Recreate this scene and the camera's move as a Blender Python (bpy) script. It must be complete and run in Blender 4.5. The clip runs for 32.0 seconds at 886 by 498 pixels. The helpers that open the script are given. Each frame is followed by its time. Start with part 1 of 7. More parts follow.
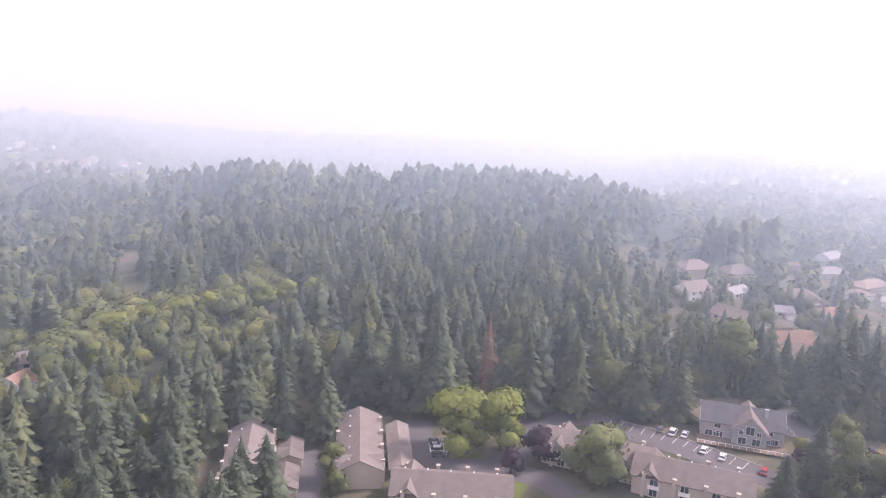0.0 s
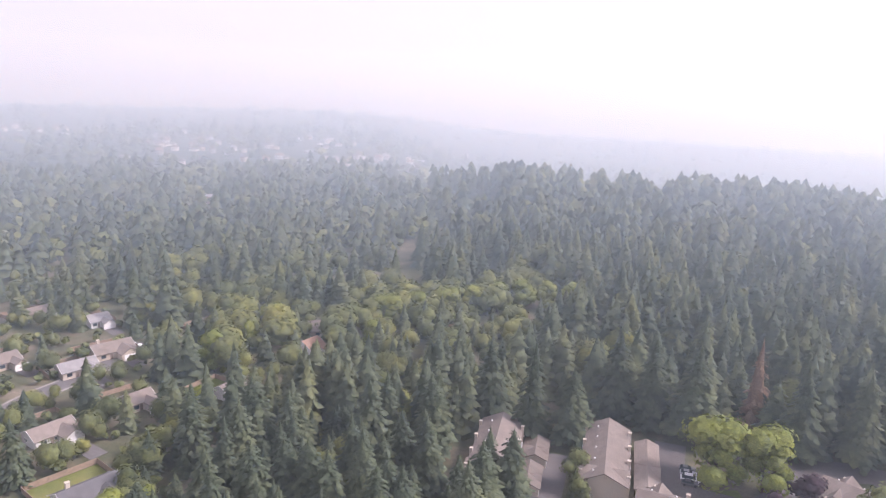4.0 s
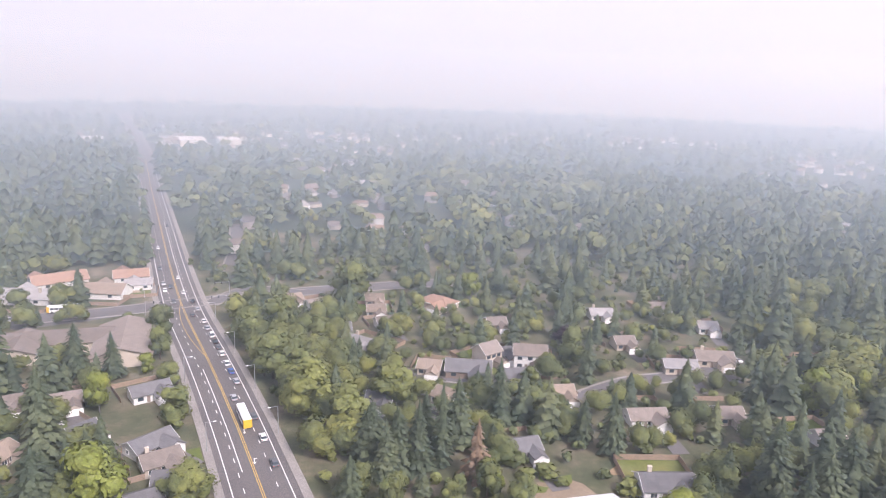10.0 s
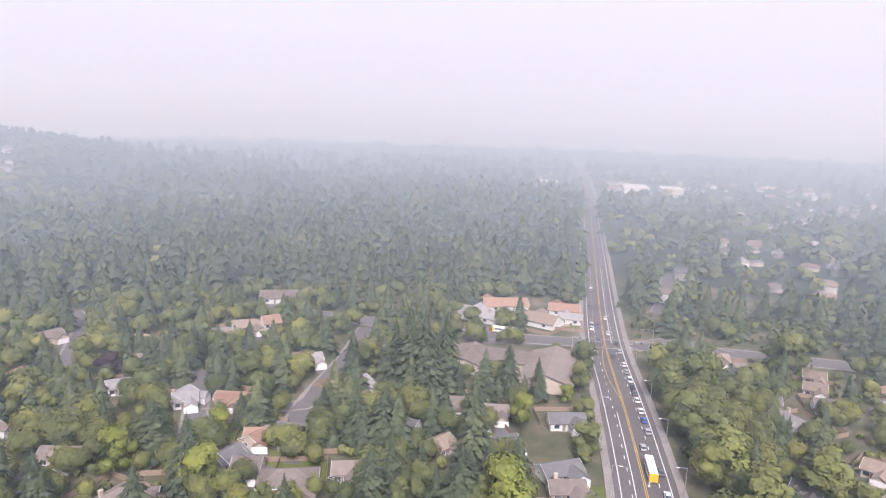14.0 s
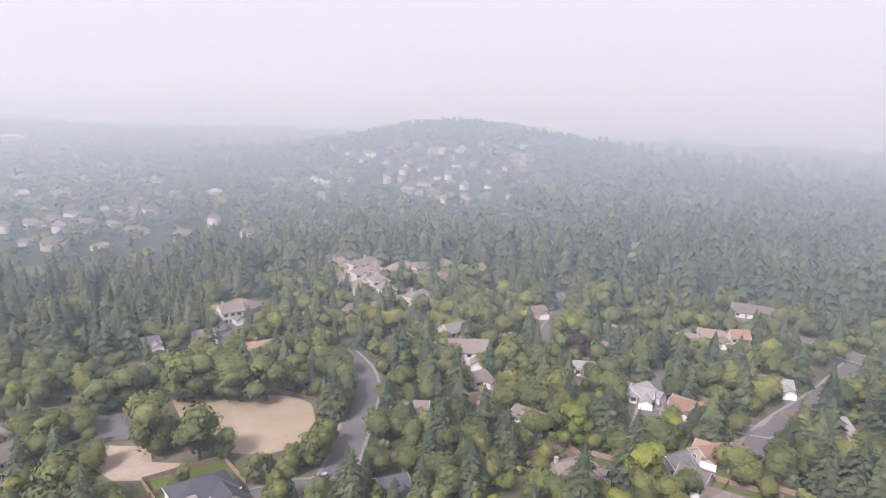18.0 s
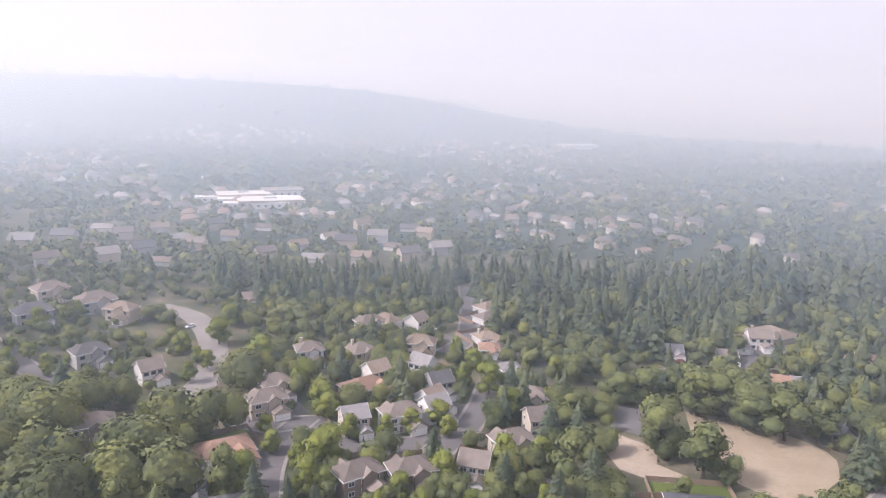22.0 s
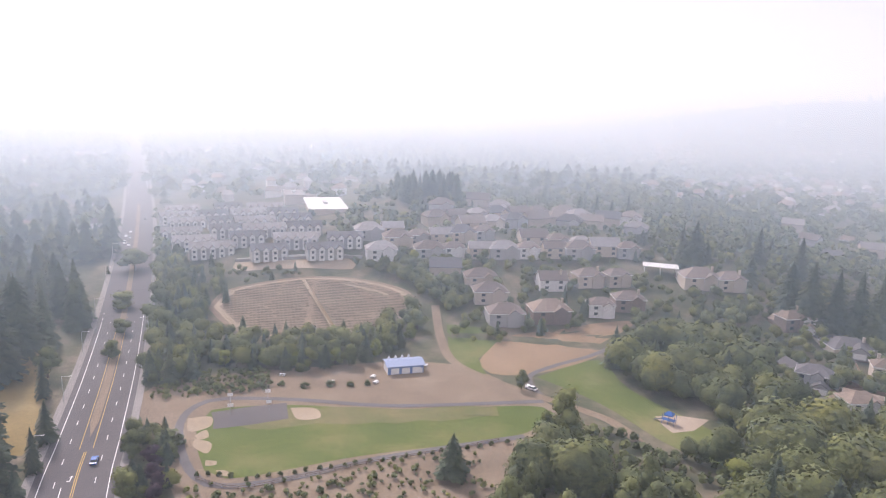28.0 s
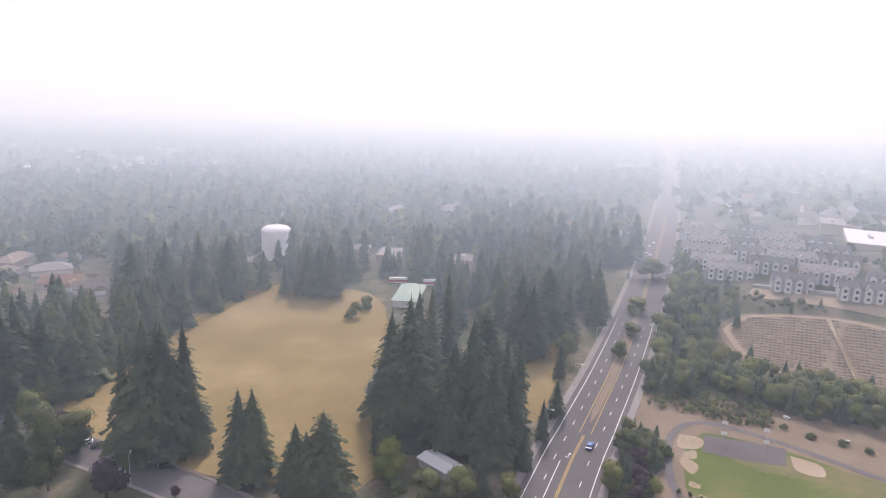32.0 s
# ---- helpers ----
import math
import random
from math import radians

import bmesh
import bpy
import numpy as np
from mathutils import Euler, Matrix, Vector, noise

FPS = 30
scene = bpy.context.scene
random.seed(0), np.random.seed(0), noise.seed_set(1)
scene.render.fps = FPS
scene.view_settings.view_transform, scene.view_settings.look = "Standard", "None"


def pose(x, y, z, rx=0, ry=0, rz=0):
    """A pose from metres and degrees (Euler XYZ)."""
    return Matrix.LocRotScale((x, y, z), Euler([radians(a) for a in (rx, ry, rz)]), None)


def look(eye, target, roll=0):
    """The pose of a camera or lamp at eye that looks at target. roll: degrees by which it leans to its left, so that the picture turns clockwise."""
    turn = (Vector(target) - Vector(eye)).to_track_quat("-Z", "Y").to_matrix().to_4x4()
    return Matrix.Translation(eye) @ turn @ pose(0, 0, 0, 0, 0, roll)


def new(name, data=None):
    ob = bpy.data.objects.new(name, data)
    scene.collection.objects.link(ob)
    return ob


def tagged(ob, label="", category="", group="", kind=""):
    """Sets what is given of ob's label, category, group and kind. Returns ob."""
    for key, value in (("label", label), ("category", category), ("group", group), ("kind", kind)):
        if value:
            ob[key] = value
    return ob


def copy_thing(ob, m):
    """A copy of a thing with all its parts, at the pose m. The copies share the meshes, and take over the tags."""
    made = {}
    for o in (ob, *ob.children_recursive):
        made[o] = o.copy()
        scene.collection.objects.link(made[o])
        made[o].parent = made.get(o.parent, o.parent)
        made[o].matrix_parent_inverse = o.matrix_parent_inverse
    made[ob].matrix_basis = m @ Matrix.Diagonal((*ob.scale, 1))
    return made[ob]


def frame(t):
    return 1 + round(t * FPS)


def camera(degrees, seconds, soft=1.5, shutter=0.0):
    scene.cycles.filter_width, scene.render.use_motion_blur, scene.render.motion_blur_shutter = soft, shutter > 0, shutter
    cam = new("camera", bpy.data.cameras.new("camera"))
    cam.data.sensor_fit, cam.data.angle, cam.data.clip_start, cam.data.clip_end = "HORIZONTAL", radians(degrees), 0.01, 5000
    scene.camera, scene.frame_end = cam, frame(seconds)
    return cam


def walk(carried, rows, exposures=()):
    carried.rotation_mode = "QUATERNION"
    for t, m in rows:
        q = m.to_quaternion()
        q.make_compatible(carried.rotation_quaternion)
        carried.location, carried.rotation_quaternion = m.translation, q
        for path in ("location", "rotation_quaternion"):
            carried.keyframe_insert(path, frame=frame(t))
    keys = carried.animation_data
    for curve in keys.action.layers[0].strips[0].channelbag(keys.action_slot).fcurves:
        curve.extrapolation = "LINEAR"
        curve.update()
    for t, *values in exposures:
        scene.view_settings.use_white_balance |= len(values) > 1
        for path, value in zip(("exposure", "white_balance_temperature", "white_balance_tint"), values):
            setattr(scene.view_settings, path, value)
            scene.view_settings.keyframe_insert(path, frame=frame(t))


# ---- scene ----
# A drone hangs over a suburban road in hazy summer light and turns left about its own axis.
# Metres; x runs along the main road, y across it; the camera hovers over the origin.
cam = camera(64.32, 32.0, soft=1.05)
H = 104.0
PATH = [
    (0.0, 0.00, -12.69, 2.02), (0.5, 1.88, -12.74, 1.97), (1.0, 3.72, -12.80, 1.99), (1.5, 5.58, -12.82, 2.03),
    (2.0, 7.65, -12.85, 2.04), (2.5, 10.88, -12.91, 2.04), (4.5, 25.57, -13.17, 2.26), (5.0, 29.66, -13.23, 2.28),
    (5.5, 33.71, -13.30, 2.26), (6.0, 37.75, -13.32, 2.19), (6.5, 41.83, -13.35, 2.18), (7.0, 45.90, -13.38, 2.17),
    (7.5, 49.96, -13.40, 2.12), (8.0, 54.07, -13.44, 2.14), (8.5, 58.16, -13.47, 2.10), (9.0, 62.24, -13.48, 2.06),
    (9.5, 66.36, -13.51, 2.04), (10.0, 70.51, -13.54, 1.99), (10.5, 74.90, -13.53, 1.98), (11.0, 79.30, -13.52, 2.00),
    (11.5, 83.67, -13.52, 1.99), (12.0, 88.09, -13.52, 1.95), (12.5, 92.42, -13.33, 1.92), (13.0, 96.75, -12.57, 1.85),
    (13.5, 101.06, -11.64, 1.79), (15.5, 119.16, -9.31, 2.13), (16.0, 124.05, -9.37, 2.14), (16.5, 128.96, -9.42, 2.13),
    (17.0, 133.70, -10.42, 2.03), (17.5, 138.39, -11.73, 2.04), (18.0, 143.39, -11.78, 1.98), (18.5, 148.50, -11.81, 1.99),
    (19.0, 153.78, -11.86, 2.04), (19.5, 159.14, -12.08, 2.06), (20.0, 164.51, -12.08, 2.08), (20.5, 169.83, -12.09, 2.06),
    (21.0, 175.22, -12.10, 2.05), (21.5, 180.65, -12.12, 2.04), (22.0, 186.09, -12.14, 2.06), (22.5, 191.51, -12.18, 2.03),
    (23.0, 196.77, -12.20, 1.99), (23.5, 202.06, -12.20, 2.00), (24.0, 207.50, -12.20, 2.09), (24.5, 212.94, -12.26, 2.08),
    (26.5, 235.89, -12.38, 2.30), (27.0, 242.05, -12.42, 2.27), (27.5, 248.32, -12.47, 2.20), (28.0, 254.49, -12.48, 2.15),
    (28.5, 260.41, -12.49, 2.07), (29.0, 265.84, -12.47, 2.10), (29.5, 270.91, -12.47, 2.11), (30.0, 275.96, -12.46, 1.98),
    (30.5, 281.18, -12.45, 1.92), (31.0, 286.34, -12.41, 1.82), (31.5, 291.32, -12.39, 1.83), (32.0, 295.86, -12.53, 1.79)
]
walk(cam, [(t, pose(0, 0, H, 90 + p, 0, a) @ pose(0, 0, 0, 0, 0, lean)) for t, a, p, lean in PATH],
     exposures=[(0, 0.60, 6180, 31), (3, 0.48, 6190, 28), (6, 0.44, 6170, 25), (10, 0.49, 6170, 23), (14, 0.42, 6170, 22), (18, 0.34, 6180, 22),
                (20, 0.35, 6180, 22), (23, 0.35, 6170, 21), (27, 0.28, 6180, 22), (29, 0.15, 6210, 22), (32, 0.04, 6220, 22)])


# ---- light: thin smoke haze under a white sky, a soft sun towards the far end of the road ----
SUN_AZ, SUN_EL = 290.0, 43.0
world = bpy.data.worlds.new("sky")
scene.world = world
world.use_nodes = True
wt = world.node_tree
wt.nodes.clear()
w_out = wt.nodes.new("ShaderNodeOutputWorld")
w_bg = wt.nodes.new("ShaderNodeBackground")
w_sky = wt.nodes.new("ShaderNodeTexSky")
w_sky.sky_type = "NISHITA"
w_sky.sun_disc = False
w_sky.sun_elevation = radians(SUN_EL)
w_sky.sun_rotation = radians(-SUN_AZ)
w_sky.dust_density, w_sky.air_density = 6.0, 1.0
w_mix = wt.nodes.new("ShaderNodeMix")
w_mix.data_type = "RGBA"
w_mix.inputs[0].default_value = 0.88
w_mix.inputs[7].default_value = (8.5, 8.3, 9.0, 1)
wt.links.new(w_sky.outputs[0], w_mix.inputs[6])
wt.links.new(w_mix.outputs[2], w_bg.inputs[0])
w_bg.inputs[1].default_value = 0.092
wt.links.new(w_bg.outputs[0], w_out.inputs[0])

sun = new("sun", bpy.data.lights.new("sun", "SUN"))
sun.data.energy, sun.data.angle, sun.data.color = 4.2, radians(12), (1.0, 0.97, 0.93)
sa, se = radians(SUN_AZ), radians(SUN_EL)
SUN_DIR = Vector((-math.sin(sa) * math.cos(se), math.cos(sa) * math.cos(se), math.sin(se)))
sun.matrix_world = look(SUN_DIR * 900, (0, 0, 0))


# ---- materials ----
def mat(name, rough=0.85, spec=0.25, metal=0.0):
    m = bpy.data.materials.new(name)
    m.use_nodes = True
    b = m.node_tree.nodes["Principled BSDF"]
    b.inputs["Roughness"].default_value = rough
    b.inputs["Specular IOR Level"].default_value = spec
    b.inputs["Metallic"].default_value = metal
    return m, m.node_tree, b


def node(nt, kind, **inputs):
    n = nt.nodes.new(kind)
    for k, v in inputs.items():
        n.inputs[k.replace("_", " ")].default_value = v
    return n


def noise_fac(nt, scale, detail=4.0, coords="Object", rough=0.6):
    tc = nt.nodes.new("ShaderNodeTexCoord")
    n = node(nt, "ShaderNodeTexNoise", Scale=scale, Detail=detail, Roughness=rough)
    nt.links.new(tc.outputs[coords], n.inputs["Vector"])
    return n.outputs["Fac"]


def ramp(nt, fac, stops):
    r = nt.nodes.new("ShaderNodeValToRGB")
    while len(r.color_ramp.elements) < len(stops):
        r.color_ramp.elements.new(0.5)
    for e, (p, c) in zip(r.color_ramp.elements, stops):
        e.position, e.color = p, (*c, 1)
    nt.links.new(fac, r.inputs[0])
    return r.outputs[0]


def mix(nt, fac, a, b, mode="MIX"):
    n = nt.nodes.new("ShaderNodeMix")
    n.data_type, n.blend_type = "RGBA", mode
    for s, v in ((0, fac), (6, a), (7, b)):
        if isinstance(v, (int, float)):
            n.inputs[s].default_value = v
        elif isinstance(v, tuple):
            n.inputs[s].default_value = (*v, 1)
        else:
            nt.links.new(v, n.inputs[s])
    return n.outputs[2]


def bump(nt, b, fac, strength, dist):
    n = node(nt, "ShaderNodeBump", Strength=strength, Distance=dist)
    nt.links.new(fac, n.inputs["Height"])
    nt.links.new(n.outputs[0], b.inputs["Normal"])


def object_random(nt):
    return nt.nodes.new("ShaderNodeObjectInfo").outputs["Random"]


def island_random(nt):
    return nt.nodes.new("ShaderNodeNewGeometry").outputs["Random Per Island"]


def foliage(name, dark, mid, light, joined=False):
    """Leaves: tint from plant to plant, and from clump to clump."""
    m, nt, b = mat(name, 0.75, 0.15)
    if joined:
        per_tree = nt.nodes.new("ShaderNodeAttribute")
        per_tree.attribute_name = "tree"
        chance = per_tree.outputs["Fac"]
    else:
        chance = object_random(nt)
    own = ramp(nt, chance, [(0.0, dark), (0.45, mid), (0.75, mid), (1.0, light)])
    clump = ramp(nt, island_random(nt), [(0.0, dark), (0.5, mid), (1.0, light)])
    c = mix(nt, 0.22, own, clump)
    patch = noise_fac(nt, 0.35, 3.0)
    c = mix(nt, 0.32, c, ramp(nt, patch, [(0.3, tuple(v * 0.55 for v in mid)), (0.7, tuple(min(1, v * 1.5) for v in light))]))
    spray = noise_fac(nt, 4.0, 5.0, rough=0.75)
    c = mix(nt, 1.0, c, ramp(nt, spray, [(0.34, (0.62,) * 3), (0.5, (0.97,) * 3), (0.66, (1.42,) * 3)]), "MULTIPLY")
    stand_tone = noise_fac(nt, 0.06, 2.0)
    c = mix(nt, 1.0, c, ramp(nt, stand_tone, [(0.3, (0.70, 0.76, 0.84)), (0.5, (1.0, 1.0, 1.0)), (0.7, (1.38, 1.26, 1.0))]), "MULTIPLY")
    bump(nt, b, spray, 0.5, 0.4)
    nt.links.new(c, b.inputs["Base Color"])
    return m


def ground_mat(name, stops, scale=0.05, fine=1.2, rough=0.95, grain=0.25, relief=0.4):
    m, nt, b = mat(name, rough, 0.1)
    big = ramp(nt, noise_fac(nt, scale, 6.0), stops)
    small = ramp(nt, noise_fac(nt, fine, 5.0), [(0.3, (0.75, 0.75, 0.75)), (0.7, (1.25, 1.25, 1.25))])
    nt.links.new(mix(nt, 0.7, big, small, "MULTIPLY"), b.inputs["Base Color"])
    bump(nt, b, noise_fac(nt, fine * 1.5, 4.0), grain, relief)
    return m


def plain(name, colour, rough=0.7, spec=0.3, metal=0.0, vary=0.15, scale=0.8, own=0.0):
    m, nt, b = mat(name, rough, spec, metal)
    lo, hi = tuple(c * (1 - vary) for c in colour), tuple(min(1, c * (1 + vary)) for c in colour)
    c = ramp(nt, noise_fac(nt, scale, 5.0), [(0.3, lo), (0.7, hi)])
    if own:
        tint = ramp(nt, object_random(nt), [(0.0, (1 - own,) * 3), (1.0, (1 + own,) * 3)])
        c = mix(nt, 1.0, c, tint, "MULTIPLY")
    nt.links.new(c, b.inputs["Base Color"])
    return m


def shingle(name, colour, own=0.2):
    """Asphalt shingles: courses along the slope, patches of wear, tint from house to house."""
    m, nt, b = mat(name, 0.92, 0.15)
    tc = nt.nodes.new("ShaderNodeTexCoord")
    wave = node(nt, "ShaderNodeTexWave", Scale=1.6, Distortion=1.5, Detail=2.0)
    wave.bands_direction = "Z"
    nt.links.new(tc.outputs["Object"], wave.inputs["Vector"])
    wear = ramp(nt, noise_fac(nt, 0.45, 6.0), [(0.25, tuple(c * 0.75 for c in colour)), (0.75, tuple(min(1, c * 1.22) for c in colour))])
    c = mix(nt, 0.25, wear, ramp(nt, wave.outputs["Fac"], [(0, (0.55,) * 3), (1, (1.2,) * 3)]), "MULTIPLY")
    tint = ramp(nt, object_random(nt), [(0.0, (1 - own,) * 3), (1.0, (1 + own,) * 3)])
    nt.links.new(mix(nt, 1.0, c, tint, "MULTIPLY"), b.inputs["Base Color"])
    bump(nt, b, wave.outputs["Fac"], 0.3, 0.03)
    return m


FIR = foliage("fir_needles", (0.041, 0.058, 0.040), (0.073, 0.094, 0.056), (0.130, 0.147, 0.078))
FIR_MASS = foliage("fir_needles_massed", (0.041, 0.058, 0.041), (0.073, 0.094, 0.057), (0.128, 0.144, 0.076), True)
LEAF = foliage("broad_leaves", (0.050, 0.065, 0.036), (0.102, 0.121, 0.052), (0.196, 0.208, 0.062))
LEAF_MASS = foliage("broad_leaves_massed", (0.052, 0.067, 0.037), (0.102, 0.120, 0.053), (0.202, 0.214, 0.064), True)
LIME = foliage("yellow_green_leaves", (0.110, 0.142, 0.030), (0.172, 0.204, 0.043), (0.250, 0.262, 0.064))
PLUM = foliage("plum_leaves", (0.035, 0.022, 0.030), (0.055, 0.032, 0.042), (0.080, 0.050, 0.055))
RUST = foliage("dry_brown_needles", (0.13, 0.085, 0.055), (0.19, 0.13, 0.085), (0.26, 0.19, 0.13))
BARK = plain("bark", (0.11, 0.085, 0.065), 0.95, 0.1, vary=0.35, scale=2.0, own=0.25)
YARD = ground_mat("yard_ground", [(0.3, (0.055, 0.066, 0.034)), (0.48, (0.100, 0.100, 0.058)), (0.60, (0.155, 0.134, 0.092)), (0.74, (0.24, 0.20, 0.150))], 0.07, 0.6)
FLOOR = ground_mat("woodland_floor", [(0.25, (0.034, 0.046, 0.026)), (0.5, (0.050, 0.062, 0.034)), (0.75, (0.085, 0.085, 0.052))], 0.02, 0.4)
DRY = ground_mat("dry_grass", [(0.25, (0.185, 0.138, 0.052)), (0.5, (0.245, 0.184, 0.075)), (0.75, (0.34, 0.265, 0.130))], 0.03, 0.7)
TAN = ground_mat("mown_hay", [(0.3, (0.215, 0.150, 0.090)), (0.7, (0.290, 0.210, 0.132))], 0.03, 0.6)
LAWN = ground_mat("lawn_grass", [(0.28, (0.080, 0.112, 0.024)), (0.52, (0.112, 0.138, 0.034)), (0.70, (0.195, 0.184, 0.074))], 0.03, 0.8)
DRY_LAWN = ground_mat("worn_lawn", [(0.3, (0.110, 0.124, 0.038)), (0.5, (0.150, 0.146, 0.060)), (0.7, (0.205, 0.175, 0.085))], 0.06, 0.8)
SOIL = ground_mat("bare_soil", [(0.25, (0.156, 0.121, 0.086)), (0.5, (0.218, 0.168, 0.117)), (0.8, (0.281, 0.226, 0.164))], 0.06, 0.9)
CLAY = ground_mat("dry_ball_field", [(0.3, (0.27, 0.215, 0.145)), (0.5, (0.33, 0.265, 0.185)), (0.75, (0.40, 0.33, 0.25))], 0.05, 0.9)
SAND = ground_mat("pale_sand", [(0.3, (0.340, 0.272, 0.205)), (0.7, (0.430, 0.355, 0.275))], 0.1, 0.9)
MULCH = ground_mat("heather_beds", [(0.3, (0.195, 0.148, 0.104)), (0.7, (0.270, 0.212, 0.150))], 0.12, 0.9)
HEATHER = ground_mat("heather_plants", [(0.3, (0.118, 0.094, 0.058)), (0.7, (0.190, 0.150, 0.098))], 0.12, 0.9)
ASPHALT = ground_mat("asphalt", [(0.25, (0.102, 0.092, 0.091)), (0.75, (0.148, 0.135, 0.129))], 0.05, 1.2, 0.9, 0.1, 0.05)
OLD_ASPHALT = ground_mat("worn_asphalt", [(0.25, (0.115, 0.106, 0.106)), (0.75, (0.170, 0.157, 0.153))], 0.06, 1.1, 0.9, 0.1, 0.05)
CONCRETE = ground_mat("concrete", [(0.25, (0.215, 0.196, 0.180)), (0.75, (0.300, 0.278, 0.256))], 0.1, 1.0, 0.85, 0.1, 0.05)
WHITE_LINE = plain("white_road_paint", (0.70, 0.69, 0.67), 0.7, vary=0.12, scale=1.0)
YELLOW_LINE = plain("yellow_road_paint", (0.55, 0.36, 0.08), 0.7, vary=0.12, scale=1.0)
TRIM = plain("white_trim", (0.78, 0.77, 0.75), 0.6, vary=0.06)
SIDING = {
    "white": plain("white_siding", (0.64, 0.63, 0.61), 0.7, vary=0.08, own=0.08),
    "beige": plain("beige_siding", (0.46, 0.40, 0.33), 0.7, vary=0.08, own=0.12),
    "grey": plain("grey_siding", (0.36, 0.355, 0.35), 0.7, vary=0.1, own=0.12),
    "brown": plain("brown_siding", (0.22, 0.17, 0.14), 0.75, vary=0.12, own=0.15),
}
ROOF = {
    "grey": shingle("grey_shingles", (0.135, 0.13, 0.133)),
    "taupe": shingle("taupe_shingles", (0.205, 0.172, 0.150)),
    "tan": shingle("tan_shingles", (0.245, 0.195, 0.155)),
    "orange": shingle("terracotta_tiles", (0.285, 0.185, 0.135)),
    "pale": shingle("pale_grey_shingles", (0.275, 0.26, 0.255)),
    "dark": shingle("charcoal_shingles", (0.085, 0.085, 0.095)),
}
WHITE_ROOF = plain("white_metal_roof", (0.62, 0.62, 0.61), 0.45, 0.4, vary=0.06)
BLUE_ROOF = plain("blue_grey_metal_roof", (0.27, 0.33, 0.47), 0.45, 0.4, vary=0.08)
BLUE_WALL = plain("blue_painted_wall", (0.15, 0.24, 0.48), 0.6, vary=0.08)
RED = plain("red_paint", (0.42, 0.07, 0.06), 0.5, vary=0.1)
PALE_WALL = plain("pale_concrete_wall", (0.62, 0.60, 0.57), 0.8, 0.2, vary=0.1)
GREEN_ROOF = plain("pale_green_roof", (0.30, 0.40, 0.33), 0.6, vary=0.1)
TANK = plain("white_tank_paint", (0.74, 0.74, 0.745), 0.5, vary=0.05, scale=0.2)
METAL = plain("galvanised_metal", (0.45, 0.46, 0.47), 0.4, 0.5, 0.6, vary=0.1)
WOOD = plain("weathered_wood", (0.23, 0.17, 0.125), 0.85, vary=0.25, scale=1.5, own=0.2)
STONE = plain("grey_stone", (0.33, 0.30, 0.27), 0.9, vary=0.25, scale=1.0, own=0.2)
RUBBER = plain("black_rubber", (0.025, 0.025, 0.027), 0.8, vary=0.1)
POOL = plain("pool_water", (0.13, 0.42, 0.46), 0.08, 0.5, vary=0.1)
glass_m, glass_nt, glass_b = mat("window_glass", 0.06, 0.5)
glass_b.inputs["Base Color"].default_value = (0.035, 0.045, 0.055, 1)
PAINT = {k: plain(k + "_car_paint", c, 0.25, 0.5, vary=0.03) for k, c in {
    "white": (0.78, 0.78, 0.78), "silver": (0.42, 0.43, 0.45), "black": (0.02, 0.02, 0.024), "blue": (0.04, 0.12, 0.38),
    "red": (0.36, 0.03, 0.03), "grey": (0.12, 0.125, 0.135), "yellow": (0.72, 0.42, 0.03)}.items()}


# ---- the lie of the land ----
def smooth(a, b, v):
    t = np.clip((np.asarray(v, float) - a) / (b - a), 0, 1)
    return t * t * (3 - 2 * t)


def ground_z(x, y):
    """Height of the ground: level round the road, a wooded rise to the north, a terrace of houses with a knoll to the east, a round hill and a long ridge far south."""
    x, y = np.asarray(x, float), np.asarray(y, float)
    r = np.hypot(x, y)
    az = np.degrees(np.arctan2(-x, y)) % 360
    z = 22 * smooth(285, 420, r) * smooth(205, 238, az) * (1 - smooth(262, 284, az)) * (1 - smooth(640, 1000, r))
    z = z + 12 * np.exp(-((x - 478) ** 2 + (y + 119) ** 2) / 42 ** 2)
    hx, hy = -math.sin(radians(142.5)) * 1250, math.cos(radians(142.5)) * 1250
    across = (x - hx) * -hy / 1250 + (y - hy) * hx / 1250
    along = (x - hx) * hx / 1250 + (y - hy) * hy / 1250
    z = z + 60 * np.exp(-(across / np.where(across > 0, 225, 310)) ** 2 - (along / 330) ** 2)
    north = np.exp(-(((az + 180) % 360 - 183) / 21) ** 6)
    z = z + north * (17 * smooth(270, 560, r) - 70 * smooth(610, 900, r))
    z = z + 131 * smooth(1500, 2280, r) * np.exp(-(np.abs(az - 210) / 29) ** 4)
    return z + 1.2 * np.sin(x / 140) * np.cos(y / 170) * smooth(420, 700, r)


def gz(x, y):
    return float(ground_z(x, y))


# ---- mesh helpers ----
def soft_normals(me, normals):
    """Leaves take the light as the rounded mass of their crown does."""
    normals = normals / (np.linalg.norm(normals, axis=1)[:, None] + 1e-9)
    me.attributes.new("custom_normal", "FLOAT_VECTOR", "POINT").data.foreach_set("vector", normals.astype(np.float32).ravel())


